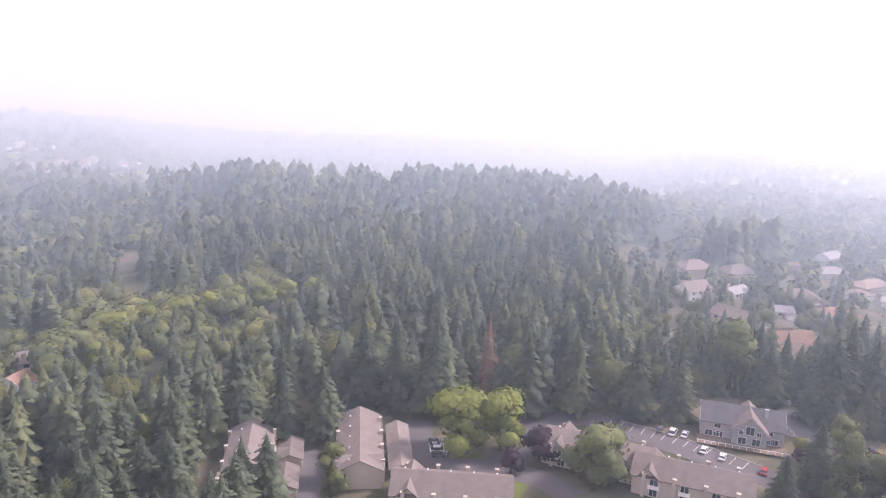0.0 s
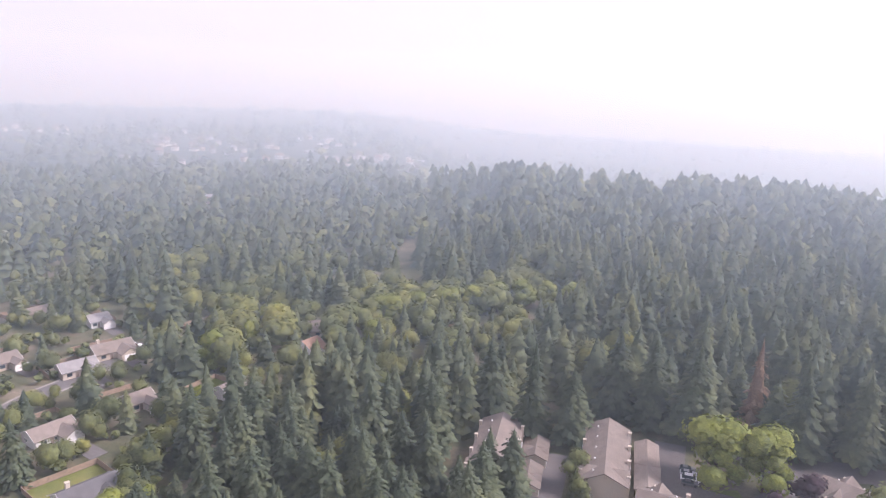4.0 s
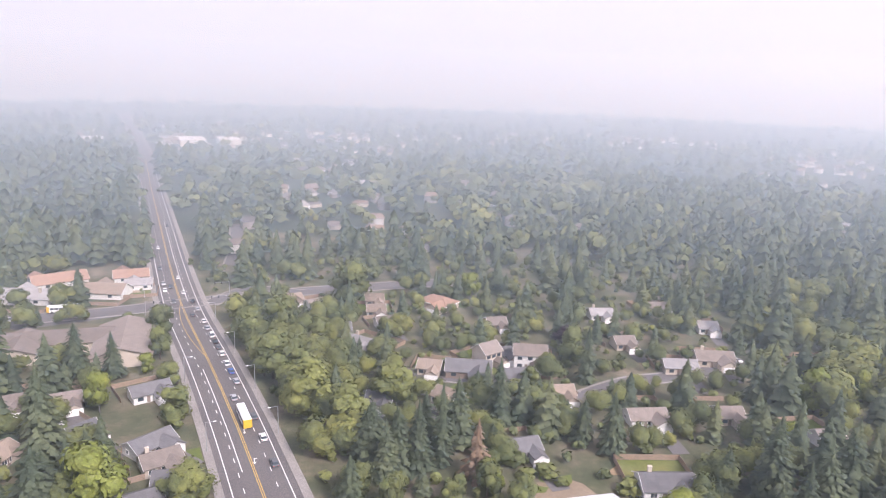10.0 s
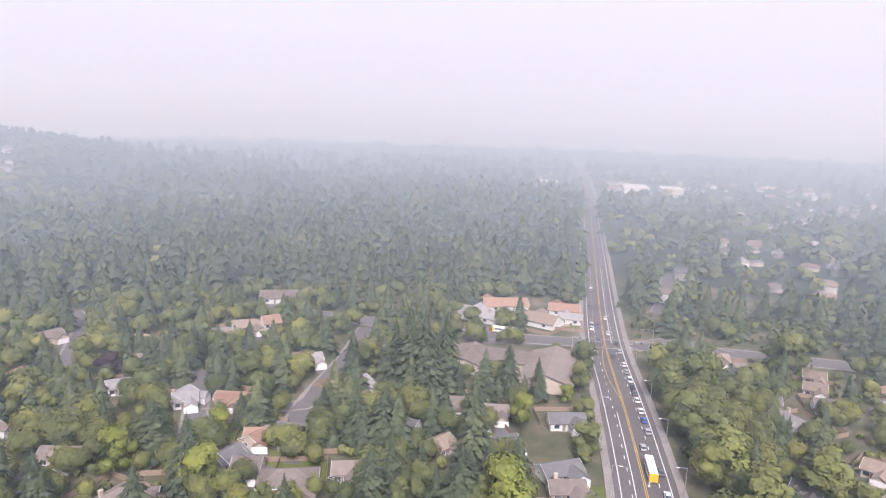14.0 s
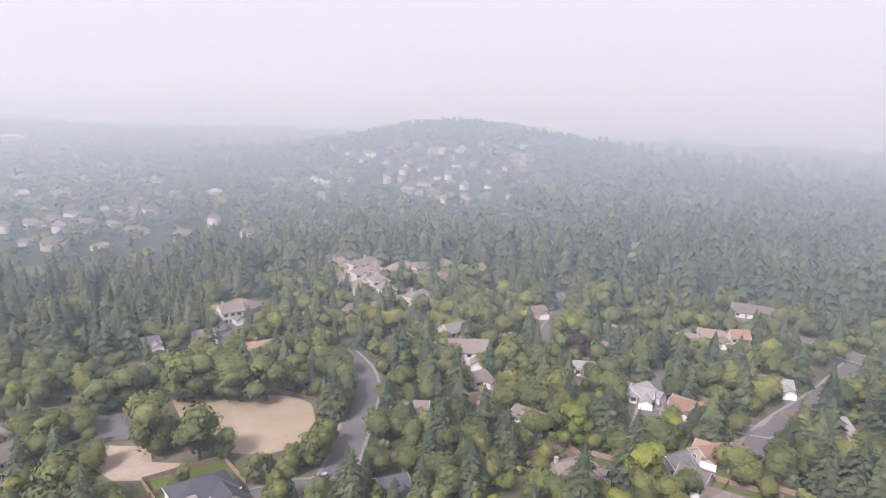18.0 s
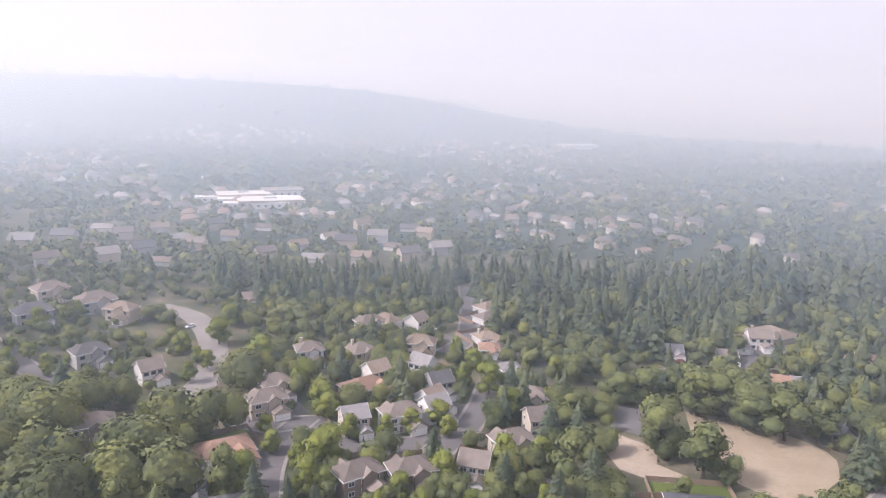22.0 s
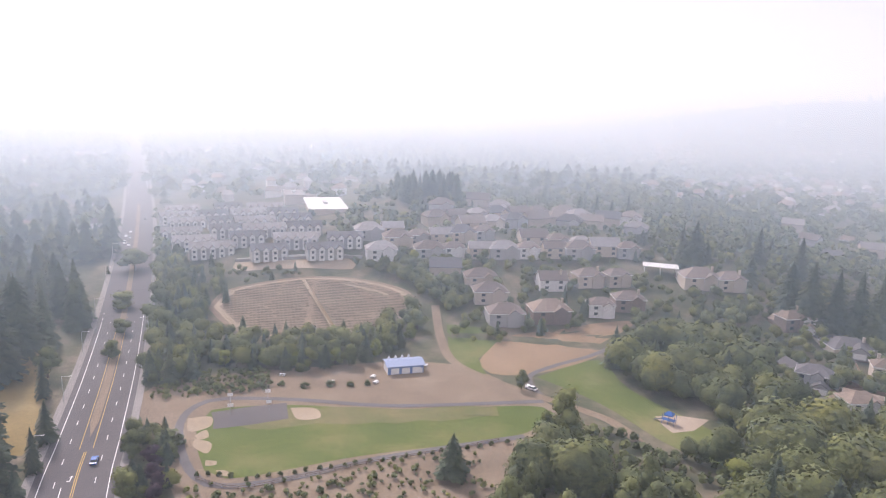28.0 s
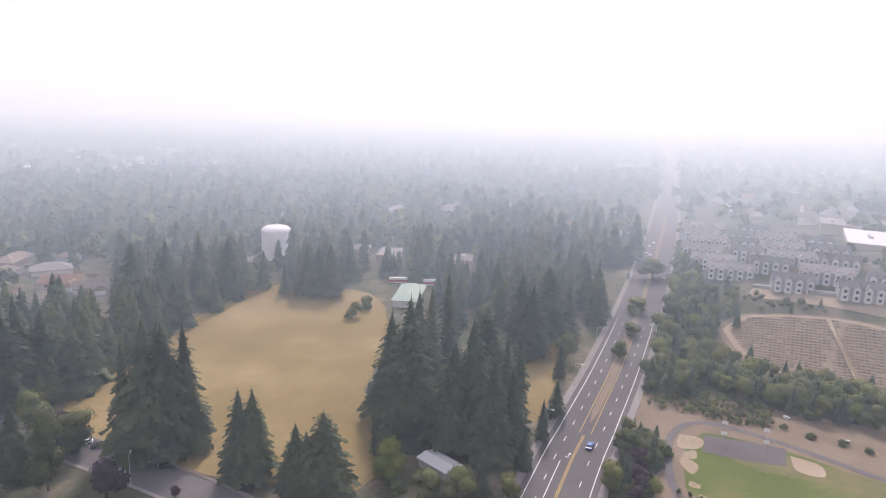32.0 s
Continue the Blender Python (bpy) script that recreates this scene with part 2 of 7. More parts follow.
class Shape:
    """Vertices and faces of one mesh in the making."""

    def __init__(self):
        self.v, self.f, self.n = [], [], []

    def add(self, verts, faces):
        n = len(self.v)
        self.v += [tuple(p) for p in verts]
        self.f += [tuple(i + n for i in f) for f in faces]
        return self

    def box(self, x0, x1, y0, y1, z0, z1, m=None):
        p = [(x, y, z) for z in (z0, z1) for x, y in ((x0, y0), (x1, y0), (x1, y1), (x0, y1))]
        if m is not None:
            p = [m @ Vector(q) for q in p]
        return self.add(p, [(3, 2, 1, 0), (4, 5, 6, 7), (0, 1, 5, 4), (1, 2, 6, 5), (2, 3, 7, 6), (3, 0, 4, 7)])

    def tube(self, path, radii, sides=6):
        """A round, tapered rod along a line of points."""
        n = len(self.v)
        for p, r in zip(path, radii):
            for k in range(sides):
                a = 2 * math.pi * k / sides
                self.v.append((p[0] + r * math.cos(a), p[1] + r * math.sin(a), p[2]))
        for i in range(len(path) - 1):
            for k in range(sides):
                a, b = n + i * sides + k, n + i * sides + (k + 1) % sides
                self.f.append((a, b, b + sides, a + sides))
        self.f.append(tuple(n + (len(path) - 1) * sides + k for k in range(sides)))
        return self

    def disc(self, cx, cy, z, r, sides=20, ry=None):
        ring = [(cx + r * math.cos(2 * math.pi * k / sides), cy + (ry or r) * math.sin(2 * math.pi * k / sides), z) for k in range(sides)]
        return self.add(ring, [tuple(range(sides))])

    def mesh(self, name, material, smooth_faces=False):
        me = bpy.data.meshes.new(name)
        me.from_pydata(self.v, [], self.f)
        me.materials.append(material)
        if smooth_faces:
            me.polygons.foreach_set("use_smooth", [True] * len(me.polygons))
        if self.n:
            soft_normals(me, np.array(self.n))
        me.update()
        return me


def part(name, shape, material, parent, label="", smooth_faces=False):
    ob = new(name, shape if isinstance(shape, bpy.types.Mesh) else shape.mesh(name, material, smooth_faces))
    ob.parent = parent
    if label:
        ob["label"] = label
    return ob


def array_mesh(name, verts, faces, material):
    """A large mesh from arrays; all faces have the same number of corners."""
    me = bpy.data.meshes.new(name)
    n, k = faces.shape
    me.vertices.add(len(verts))
    me.vertices.foreach_set("co", verts.astype(np.float32).ravel())
    me.loops.add(n * k)
    me.loops.foreach_set("vertex_index", faces.astype(np.int32).ravel())
    me.polygons.add(n)
    me.polygons.foreach_set("loop_start", np.arange(0, n * k, k, dtype=np.int32))
    me.polygons.foreach_set("loop_total", np.full(n, k, dtype=np.int32))
    me.materials.append(material)
    me.update(calc_edges=True)
    return me


def massed(name, template, places, material, label, category):
    """Many small copies of a template (verts, faces) joined into one object. places: x, y, z, turn, width, height."""
    v, f, *shade = template
    p = np.asarray(places, float)
    c, s = np.cos(p[:, 3])[:, None], np.sin(p[:, 3])[:, None]
    w, h = p[:, 4][:, None], p[:, 5][:, None]
    out = np.stack([(v[:, 0] * c - v[:, 1] * s) * w + p[:, 0][:, None], (v[:, 0] * s + v[:, 1] * c) * w + p[:, 1][:, None],
                    v[:, 2] * h + p[:, 2][:, None]], -1).reshape(-1, 3)
    faces = (f[None] + (np.arange(len(p)) * len(v))[:, None, None]).reshape(-1, f.shape[1])
    me = array_mesh(name, out, faces, material)
    if shade:
        q = shade[0]
        soft_normals(me, np.stack([q[:, 0] * c - q[:, 1] * s, q[:, 0] * s + q[:, 1] * c, np.tile(q[:, 2], (len(p), 1))], -1).reshape(-1, 3))
    me.attributes.new("tree", "FLOAT", "POINT").data.foreach_set("value", np.repeat(np.random.default_rng(len(p)).random(len(p)), len(v)).astype(np.float32))
    return tagged(new(name, me), label, category, kind="stuff")


def curve_points(points, step=8.0):
    """A smooth line through the points, cut into even steps."""
    p = [np.array(q, float) for q in points]
    p = [2 * p[0] - p[1]] + p + [2 * p[-1] - p[-2]]
    out = []
    for i in range(1, len(p) - 2):
        n = max(1, int(np.linalg.norm(p[i + 1] - p[i]) / step))
        for k in range(n):
            t = k / n
            out.append(0.5 * (2 * p[i] + (p[i + 1] - p[i - 1]) * t + (2 * p[i - 1] - 5 * p[i] + 4 * p[i + 1] - p[i + 2]) * t * t
                              + (3 * p[i] - p[i - 1] - 3 * p[i + 1] + p[i + 2]) * t ** 3))
    return np.array(out + [p[-2]])


def strip(line, left, right, z, thick=0.0):
    """A band along a line, from left to right of it, draped on the ground; with thick, a raised slab. left and right may vary along it."""
    d = np.gradient(line, axis=0)
    d /= np.linalg.norm(d, axis=1)[:, None] + 1e-9
    n = np.stack([-d[:, 1], d[:, 0]], 1)
    a, b = line + n * np.reshape(left, (-1, 1)), line + n * np.reshape(right, (-1, 1))
    s = Shape()
    za, zb = ground_z(a[:, 0], a[:, 1]) + z, ground_z(b[:, 0], b[:, 1]) + z
    rows = len(line)
    s.v = [(x, y, h) for (x, y), h in zip(a, za)] + [(x, y, h) for (x, y), h in zip(b, zb)]
    s.f = [(i + rows, i + rows + 1, i + 1, i) for i in range(rows - 1)]
    if thick:
        s.v += [(x, y, h - thick) for (x, y), h in zip(a, za)] + [(x, y, h - thick) for (x, y), h in zip(b, zb)]
        s.f += [(i + 2 * rows, i, i + 1, i + 1 + 2 * rows) for i in range(rows - 1)]
        s.f += [(i + rows, i + 3 * rows, i + 1 + 3 * rows, i + 1 + rows) for i in range(rows - 1)]
    return s


def patch(name, outline, z, material, label, category, step=6.0, wobble=0.0):
    """A flat piece of ground with a smooth outline, draped on the land."""
    line = curve_points(list(outline) + [outline[0]], step)[:-1]
    c = line.mean(0)
    s = Shape()
    rings = 4
    rnd = random.Random(len(line) * 7 + int(abs(c[0])))
    for k in range(rings + 1):
        for q in line:
            w = q + (np.array([rnd.uniform(-1, 1), rnd.uniform(-1, 1)]) * wobble if k == rings else 0)
            x, y = c + (w - c) * k / rings
            s.v.append((x, y, gz(x, y) + z))
    n = len(line)
    for k in range(1, rings):
        for i in range(n):
            s.f.append((k * n + i, (k + 1) * n + i, (k + 1) * n + (i + 1) % n, k * n + (i + 1) % n))
    s.f.append(tuple(range(n, 2 * n)))
    return tagged(new(name, s.mesh(name, material)), label, category, kind="structure")


def inside(poly, x, y):
    x, y = np.asarray(x, float), np.asarray(y, float)
    hit = np.zeros(x.shape, bool)
    for (x0, y0), (x1, y1) in zip(poly, list(poly[1:]) + [poly[0]]):
        hit ^= ((y0 > y) != (y1 > y)) & (x < (x1 - x0) * (y - y0) / (y1 - y0 + 1e-12) + x0)
    return hit


# ---- ground: one sheet to the horizon ----
rr = np.concatenate([np.linspace(12, 420, 35), np.geomspace(440, 5600, 66)])
aa = np.radians(np.linspace(0, 360, 241)[:-1])
gx, gy = (rr[:, None] * -np.sin(aa)).ravel(), (rr[:, None] * np.cos(aa)).ravel()
gv = np.stack([gx, gy, ground_z(gx, gy)], 1)
na = len(aa)
gf = np.array([(i * na + k, (i + 1) * na + k, (i + 1) * na + (k + 1) % na, i * na + (k + 1) % na) for i in range(len(rr) - 1) for k in range(na)])[:, ::-1]
gv = np.vstack([gv, [[0, 0, 0]]])
ground = tagged(new("ground", array_mesh("ground", gv, gf, YARD)), "dry suburban yards with patchy grass and soil", "ground", kind="structure")
ground.data.materials.append(FLOOR)
ring_r = np.repeat(rr[:-1], na)
ring_a = np.tile(np.degrees(aa), len(rr) - 1)
wooded = (ring_r > 470) & ~((ring_a > 205) & (ring_a < 284) & (ring_r < 700))
ground.data.polygons.foreach_set("material_index", wooded.astype(np.int32))
part("ground_middle", Shape().add([tuple(p) for p in gv[:na]], [tuple(range(na))]), YARD, ground)


# ---- smoke haze: one wide fog bank, density fitted to the view by distance from the camera, thickest eastwards ----
def haze_bank(reach, low, top, thickness, near_share):
    m = bpy.data.materials.new("smoke_haze")
    m.use_nodes = True
    nt = m.node_tree
    nt.nodes.clear()
    o = nt.nodes.new("ShaderNodeOutputMaterial")
    s = nt.nodes.new("ShaderNodeVolumeScatter")
    s.inputs["Color"].default_value = (0.705, 0.858, 1.0, 1)
    s.inputs["Anisotropy"].default_value = 0.4
    place = nt.nodes.new("ShaderNodeNewGeometry")
    flat = nt.nodes.new("ShaderNodeVectorMath")
    flat.operation = "MULTIPLY"
    flat.inputs[1].default_value = (1, 1, 0)
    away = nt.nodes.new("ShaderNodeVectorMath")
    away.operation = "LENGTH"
    # density by distance from the camera's spot: thin near, full past 420 m
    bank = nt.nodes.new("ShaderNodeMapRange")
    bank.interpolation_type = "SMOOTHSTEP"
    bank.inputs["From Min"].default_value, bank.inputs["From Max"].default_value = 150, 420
    bank.inputs["To Min"].default_value, bank.inputs["To Max"].default_value = thickness * near_share, thickness
    k = nt.nodes.new("ShaderNodeMath")
    k.operation = "MULTIPLY"
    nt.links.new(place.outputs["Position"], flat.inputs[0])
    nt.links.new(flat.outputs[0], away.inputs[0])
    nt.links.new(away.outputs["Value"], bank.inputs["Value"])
    at = nt.nodes.new("ShaderNodeAttribute")
    at.attribute_name = "density"
    both = nt.nodes.new("ShaderNodeMath")
    both.operation = "MULTIPLY"
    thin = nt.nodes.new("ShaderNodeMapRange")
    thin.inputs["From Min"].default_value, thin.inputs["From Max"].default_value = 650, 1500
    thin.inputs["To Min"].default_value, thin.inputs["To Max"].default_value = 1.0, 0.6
    # extra-thick ring that hides the ground's far edge from the camera
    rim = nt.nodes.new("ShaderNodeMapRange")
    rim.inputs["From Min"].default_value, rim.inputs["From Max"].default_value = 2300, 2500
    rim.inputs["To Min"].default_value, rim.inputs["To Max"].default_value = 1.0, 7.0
    # extra density towards +x, tuned to the view that way
    toward = nt.nodes.new("ShaderNodeVectorMath")
    toward.operation = "DOT_PRODUCT"
    toward.inputs[1].default_value = (1.0, 0.15, 0)
    east_gain = nt.nodes.new("ShaderNodeMapRange")
    east_gain.inputs["From Min"].default_value, east_gain.inputs["From Max"].default_value = 280, 700
    east_gain.inputs["To Min"].default_value, east_gain.inputs["To Max"].default_value = 1.0, 1.45
    east_thin = nt.nodes.new("ShaderNodeMath")
    east_thin.operation = "MULTIPLY"
    nt.links.new(place.outputs["Position"], toward.inputs[0])
    nt.links.new(toward.outputs["Value"], east_gain.inputs["Value"])
    nt.links.new(east_gain.outputs[0], east_thin.inputs[0])
    nt.links.new(thin.outputs[0], east_thin.inputs[1])
    both2 = nt.nodes.new("ShaderNodeMath")
    both2.operation = "MULTIPLY"
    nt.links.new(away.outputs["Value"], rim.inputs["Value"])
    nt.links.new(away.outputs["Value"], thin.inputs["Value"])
    nt.links.new(at.outputs["Fac"], both.inputs[0])
    nt.links.new(east_thin.outputs[0], both2.inputs[0])
    nt.links.new(rim.outputs[0], both2.inputs[1])
    nt.links.new(both2.outputs[0], both.inputs[1])
    nt.links.new(both.outputs[0], k.inputs[0])
    nt.links.new(bank.outputs[0], k.inputs[1])
    nt.links.new(k.outputs[0], s.inputs["Density"])
    nt.links.new(s.outputs[0], o.inputs["Volume"])
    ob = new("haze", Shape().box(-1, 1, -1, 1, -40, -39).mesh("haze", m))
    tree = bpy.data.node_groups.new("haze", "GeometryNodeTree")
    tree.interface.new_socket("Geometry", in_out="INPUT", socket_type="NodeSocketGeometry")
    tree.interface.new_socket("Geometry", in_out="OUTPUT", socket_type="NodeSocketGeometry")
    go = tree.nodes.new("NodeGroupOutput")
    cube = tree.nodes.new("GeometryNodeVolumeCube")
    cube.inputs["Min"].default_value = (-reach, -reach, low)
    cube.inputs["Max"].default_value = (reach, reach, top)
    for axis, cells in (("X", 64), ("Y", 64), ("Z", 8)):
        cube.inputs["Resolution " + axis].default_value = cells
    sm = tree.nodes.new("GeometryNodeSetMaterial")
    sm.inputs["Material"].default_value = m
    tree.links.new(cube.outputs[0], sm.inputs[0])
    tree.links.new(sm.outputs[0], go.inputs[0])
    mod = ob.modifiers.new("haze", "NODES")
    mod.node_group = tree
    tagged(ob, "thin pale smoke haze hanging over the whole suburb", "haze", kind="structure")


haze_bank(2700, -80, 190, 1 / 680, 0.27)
scene.cycles.volume_bounces = 4


# ---- main road ----
ROAD = curve_points([(-1900, -165), (-1400, -108), (-987, -65), (-676, -40), (-512, -26), (-404, -17), (-323, -9), (-262, 0), (-218, 6), (-170, 11.5),
                     (0, 29), (166, 44.8), (211, 47.8), (262, 51), (337, 57.3), (424, 66), (543, 80), (679, 98), (900, 130), (1300, 190), (1800, 268)], 6.0)
road_x = ROAD[:, 0]
half = 7.2 + 1.2 * smooth(-150, 150, road_x)
road = tagged(new("road", strip(ROAD, half + 1.9, -half - 1.9, 0.10).mesh("road", ASPHALT)), "five-lane grey asphalt road with worn lane lines", "road", kind="structure")
for side in (1, -1):
    edge = half + 1.9
    tagged(new("pavement", strip(ROAD, side * (edge + (2.4 if side > 0 else 0)), side * (edge + (0 if side > 0 else 2.4)), 0.22, 0.3).mesh("pavement", CONCRETE)),
           "pale concrete sidewalk with raised kerb", "sidewalk", kind="structure")
    part("edge_line", strip(ROAD, side * half + 0.13, side * half - 0.13, 0.115), WHITE_LINE, road, "solid white edge line")


def cut(line, a, b):
    """The stretch of a line between two values of x."""
    return line[(line[:, 0] >= a) & (line[:, 0] <= b)]


fine_road = curve_points(ROAD[::4], 1.5)
run = np.concatenate([[0], np.cumsum(np.linalg.norm(np.diff(fine_road, axis=0), axis=1))])


def dashes(offset, a, b, period, length, name="lane_dash"):
    s = Shape()
    d0, d1 = np.interp([a, b], fine_road[:, 0], run)
    for k in range(int((d1 - d0) / period)):
        at = d0 + k * period + np.linspace(0, length, 3)
        line = np.stack([np.interp(at, run, fine_road[:, 0]), np.interp(at, run, fine_road[:, 1])], 1)
        q = strip(line, offset + 0.12, offset - 0.12, 0.115)
        s.add(q.v, q.f)
    ob = part(name, s, WHITE_LINE, road, "dashed white lane line")
    ob["kind"] = "stuff"


for off in (4.9, -4.9):
    dashes(off, 100, 900, 12.2, 3.2)
for off in (4.2, -4.2):
    dashes(off, -900, -100, 7.9, 2.4)
for off, a, b in ((0.25, -900, 205), (-0.25, -900, 205)):
    q = cut(fine_road, a, b)
    if len(q) > 2:
        part("yellow_line", strip(q, off + 0.1, off - 0.1, 0.115), YELLOW_LINE, road, "double yellow centre line")
# the turn pockets and the planted median
for a, b, off in ((-250, -175, -3.1), (-520, -330, 3.1), (100, 185, 3.0)):
    part("turn_lane_line", strip(cut(fine_road, a, b), off + 0.13, off - 0.13, 0.116), WHITE_LINE, road, "solid white turn lane line")
for x, off in ((189.1, 1.3), (-181, 0.9), (-199, 1.3)):
    y = float(np.interp(x, fine_road[:, 0], fine_road[:, 1])) + off
    part("turn_arrow", Shape().add([(x + a, y + b, 0.119) for a, b in ((-1.6, -0.12), (0.5, -0.12), (0.5, -0.5), (1.5, 0.0), (0.5, 0.5), (0.5, 0.12), (-1.2, 0.12), (-1.2, 0.8), (-1.6, 0.8))], [(0, 1, 6), (1, 5, 6), (2, 3, 4), (0, 6, 8), (6, 7, 8)]), WHITE_LINE, road, "white painted turn arrow")
bulge = cut(fine_road, -330, -262)
w = 3.0 * np.sin(np.linspace(0, math.pi, len(bulge))) ** 0.7
part("yellow_line", strip(bulge, -w + 0.1, -w - 0.1, 0.118), YELLOW_LINE, road, "yellow line round a painted island")
med = cut(fine_road, 212, 640)
wide = 1.25 * np.minimum(1, np.minimum(np.linspace(0.05, 40, len(med)), np.linspace(40, 0.05, len(med)))) * np.ones(len(med))
median = tagged(new("median_island", strip(med, wide, -wide, 0.26, 0.3).mesh("median_island", MULCH)), "narrow planted road median with bare soil", "road median", kind="structure")
for side in (1, -1):
    part("yellow_line", strip(cut(fine_road, 205, 900), side * 1.8 + 0.1, side * 1.8 - 0.1, 0.115), YELLOW_LINE, road)

# ---- side streets ----
STREETS = []


def street(points, width, material=OLD_ASPHALT, label="quiet grey residential street", walk=True):
    line = curve_points(points, 5.0)
    n = len(STREETS)
    STREETS.append((line, width))
    tagged(new("street", strip(line, width / 2, -width / 2, 0.06 + 0.003 * n).mesh("street", material)), label, "street", kind="structure")
    if walk:
        for side in (1, -1):
            a, b = side * width / 2, side * (width / 2 + 1.1)
            tagged(new("pavement", strip(line, max(a, b), min(a, b), 0.15 + 0.003 * n, 0.25).mesh("pavement", CONCRETE)), "narrow concrete sidewalk", "sidewalk", kind="structure")
    return line


# ---- trees ----
def fir_crown(rnd, h=30.0, radius=4.4, whorls=26, fronds=11, bare=0.12, lean=0.85):
    """Whorls of drooping boughs, each a row of needle tufts, shorter towards the tip, round a ragged inner mass."""
    s = Shape()

    def profile(u):
        return radius * (1 - u) ** lean * (0.55 + 0.45 * min(1, u * 7 + 0.25)) + 0.2

    sides, rings = 7, 6
    for i in range(rings + 1):
        u = i / rings
        for k in range(sides):
            a, q = 2 * math.pi * (k + 0.5 * (i % 2)) / sides, profile(u) * rnd.uniform(0.4, 0.6)
            s.v.append((q * math.cos(a), q * math.sin(a), h * (bare + (0.97 - bare) * u)))
            s.n.append((math.cos(a), math.sin(a), 0.1))
    for i in range(rings):
        for k in range(sides):
            p, q = i * sides + k, i * sides + (k + 1) % sides
            s.f += [(p, q, q + sides), (p, q + sides, p + sides)]
    for i in range(whorls):
        u = (i + rnd.uniform(-0.35, 0.35)) / whorls
        z = h * (bare + (0.985 - bare) * u)
        reach = profile(u)
        n = max(4, round(fronds * (1 - 0.5 * u)))
        turn = rnd.uniform(0, 6.3)
        for k in range(n):
            a = turn + 2 * math.pi * (k + rnd.uniform(-0.35, 0.35)) / n
            L = reach * rnd.choice((0.72, 0.9, 1.0, 1.12)) * rnd.uniform(0.88, 1.12)
            droop = L * rnd.uniform(0.15, 0.5)
            c, d = math.cos(a), math.sin(a)

            def at(out, side, dz):
                return (c * out - d * side, d * out + c * side, z + dz)

            for f in (0.42, 0.72, 0.95) if u < 0.8 else (0.5, 0.9):
                far, w = L * (f + rnd.uniform(0.1, 0.22)), L * rnd.uniform(0.15, 0.27) * (1.25 - 0.5 * f) + 0.1
                near, mid, e = L * max(0.05, f - 0.28), L * f, rnd.uniform(-0.16, 0.16) * L
                dz = -droop * f * f
                s.add([at(near, e * 0.5, dz + 0.16 * L), at(mid, e + w, dz - 0.12 * w - rnd.uniform(0, 0.3) * w), at(far, e, dz - droop * 0.35), at(mid, e - w, dz - 0.12 * w - rnd.uniform(0, 0.3) * w)],
                      [(0, 2, 1), (0, 3, 2)])
                tilt, sway = rnd.uniform(0.0, 1.2), rnd.uniform(-0.7, 0.7)
                s.n += [(c - d * sway, d + c * sway, tilt + 0.5), (c - d * (sway + 0.4), d + c * (sway + 0.4), tilt), (c, d, tilt - 0.3), (c - d * (sway - 0.4), d + c * (sway - 0.4), tilt)]
    s.n += [(0.3, 0, 1)] * 4
    s.add([(0.25, 0, h * 0.94), (-0.15, 0.2, h * 0.94), (-0.15, -0.2, h * 0.94), (0, 0, h * 1.02)], [(0, 1, 3), (1, 2, 3), (2, 0, 3)])
    return s


def fir_trunk(rnd, h=30.0, limbs=5):
    s = Shape().tube([(0, 0, -0.4), (0.05, 0, h * 0.3), (0, 0.05, h * 0.7), (0, 0, h * 0.97)], [0.42, 0.33, 0.18, 0.03], 6)
    for k in range(limbs):
        a, z = rnd.uniform(0, 6.3), h * rnd.uniform(0.08, 0.35)
        p = Vector((math.cos(a), math.sin(a), 0))
        s.tube([(0, 0, z), tuple(p * 1.6 + Vector((0, 0, z - 0.2))), tuple(p * 2.6 + Vector((0, 0, z - 0.7)))], [0.08, 0.05, 0.02], 4)
    return s


def lump(s, c, r, rnd, tall=1.0, rings=4, sides=7):
    """A ragged mass of inner leaves."""
    n = len(s.v)
    for i in range(rings + 1):
        a = math.pi * (i + 0.15) / (rings + 0.3)
        for k in range(sides):
            b, q = 2 * math.pi * (k + 0.5 * (i % 2)) / sides, r * rnd.uniform(0.8, 1.1)
            s.v.append((c[0] + q * math.sin(a) * math.cos(b), c[1] + q * math.sin(a) * math.sin(b), max(0.05, c[2] + q * 0.85 * tall * math.cos(a))))
    for i in range(rings):
        for k in range(sides):
            p, q = n + i * sides + k, n + i * sides + (k + 1) % sides
            s.f += [(p, p + sides, q + sides), (p, q + sides, q)]
    s.f.append(tuple(n + k for k in range(sides)))
    s.n += [(p[0] - c[0], p[1] - c[1], p[2] - c[2]) for p in s.v[n:]]


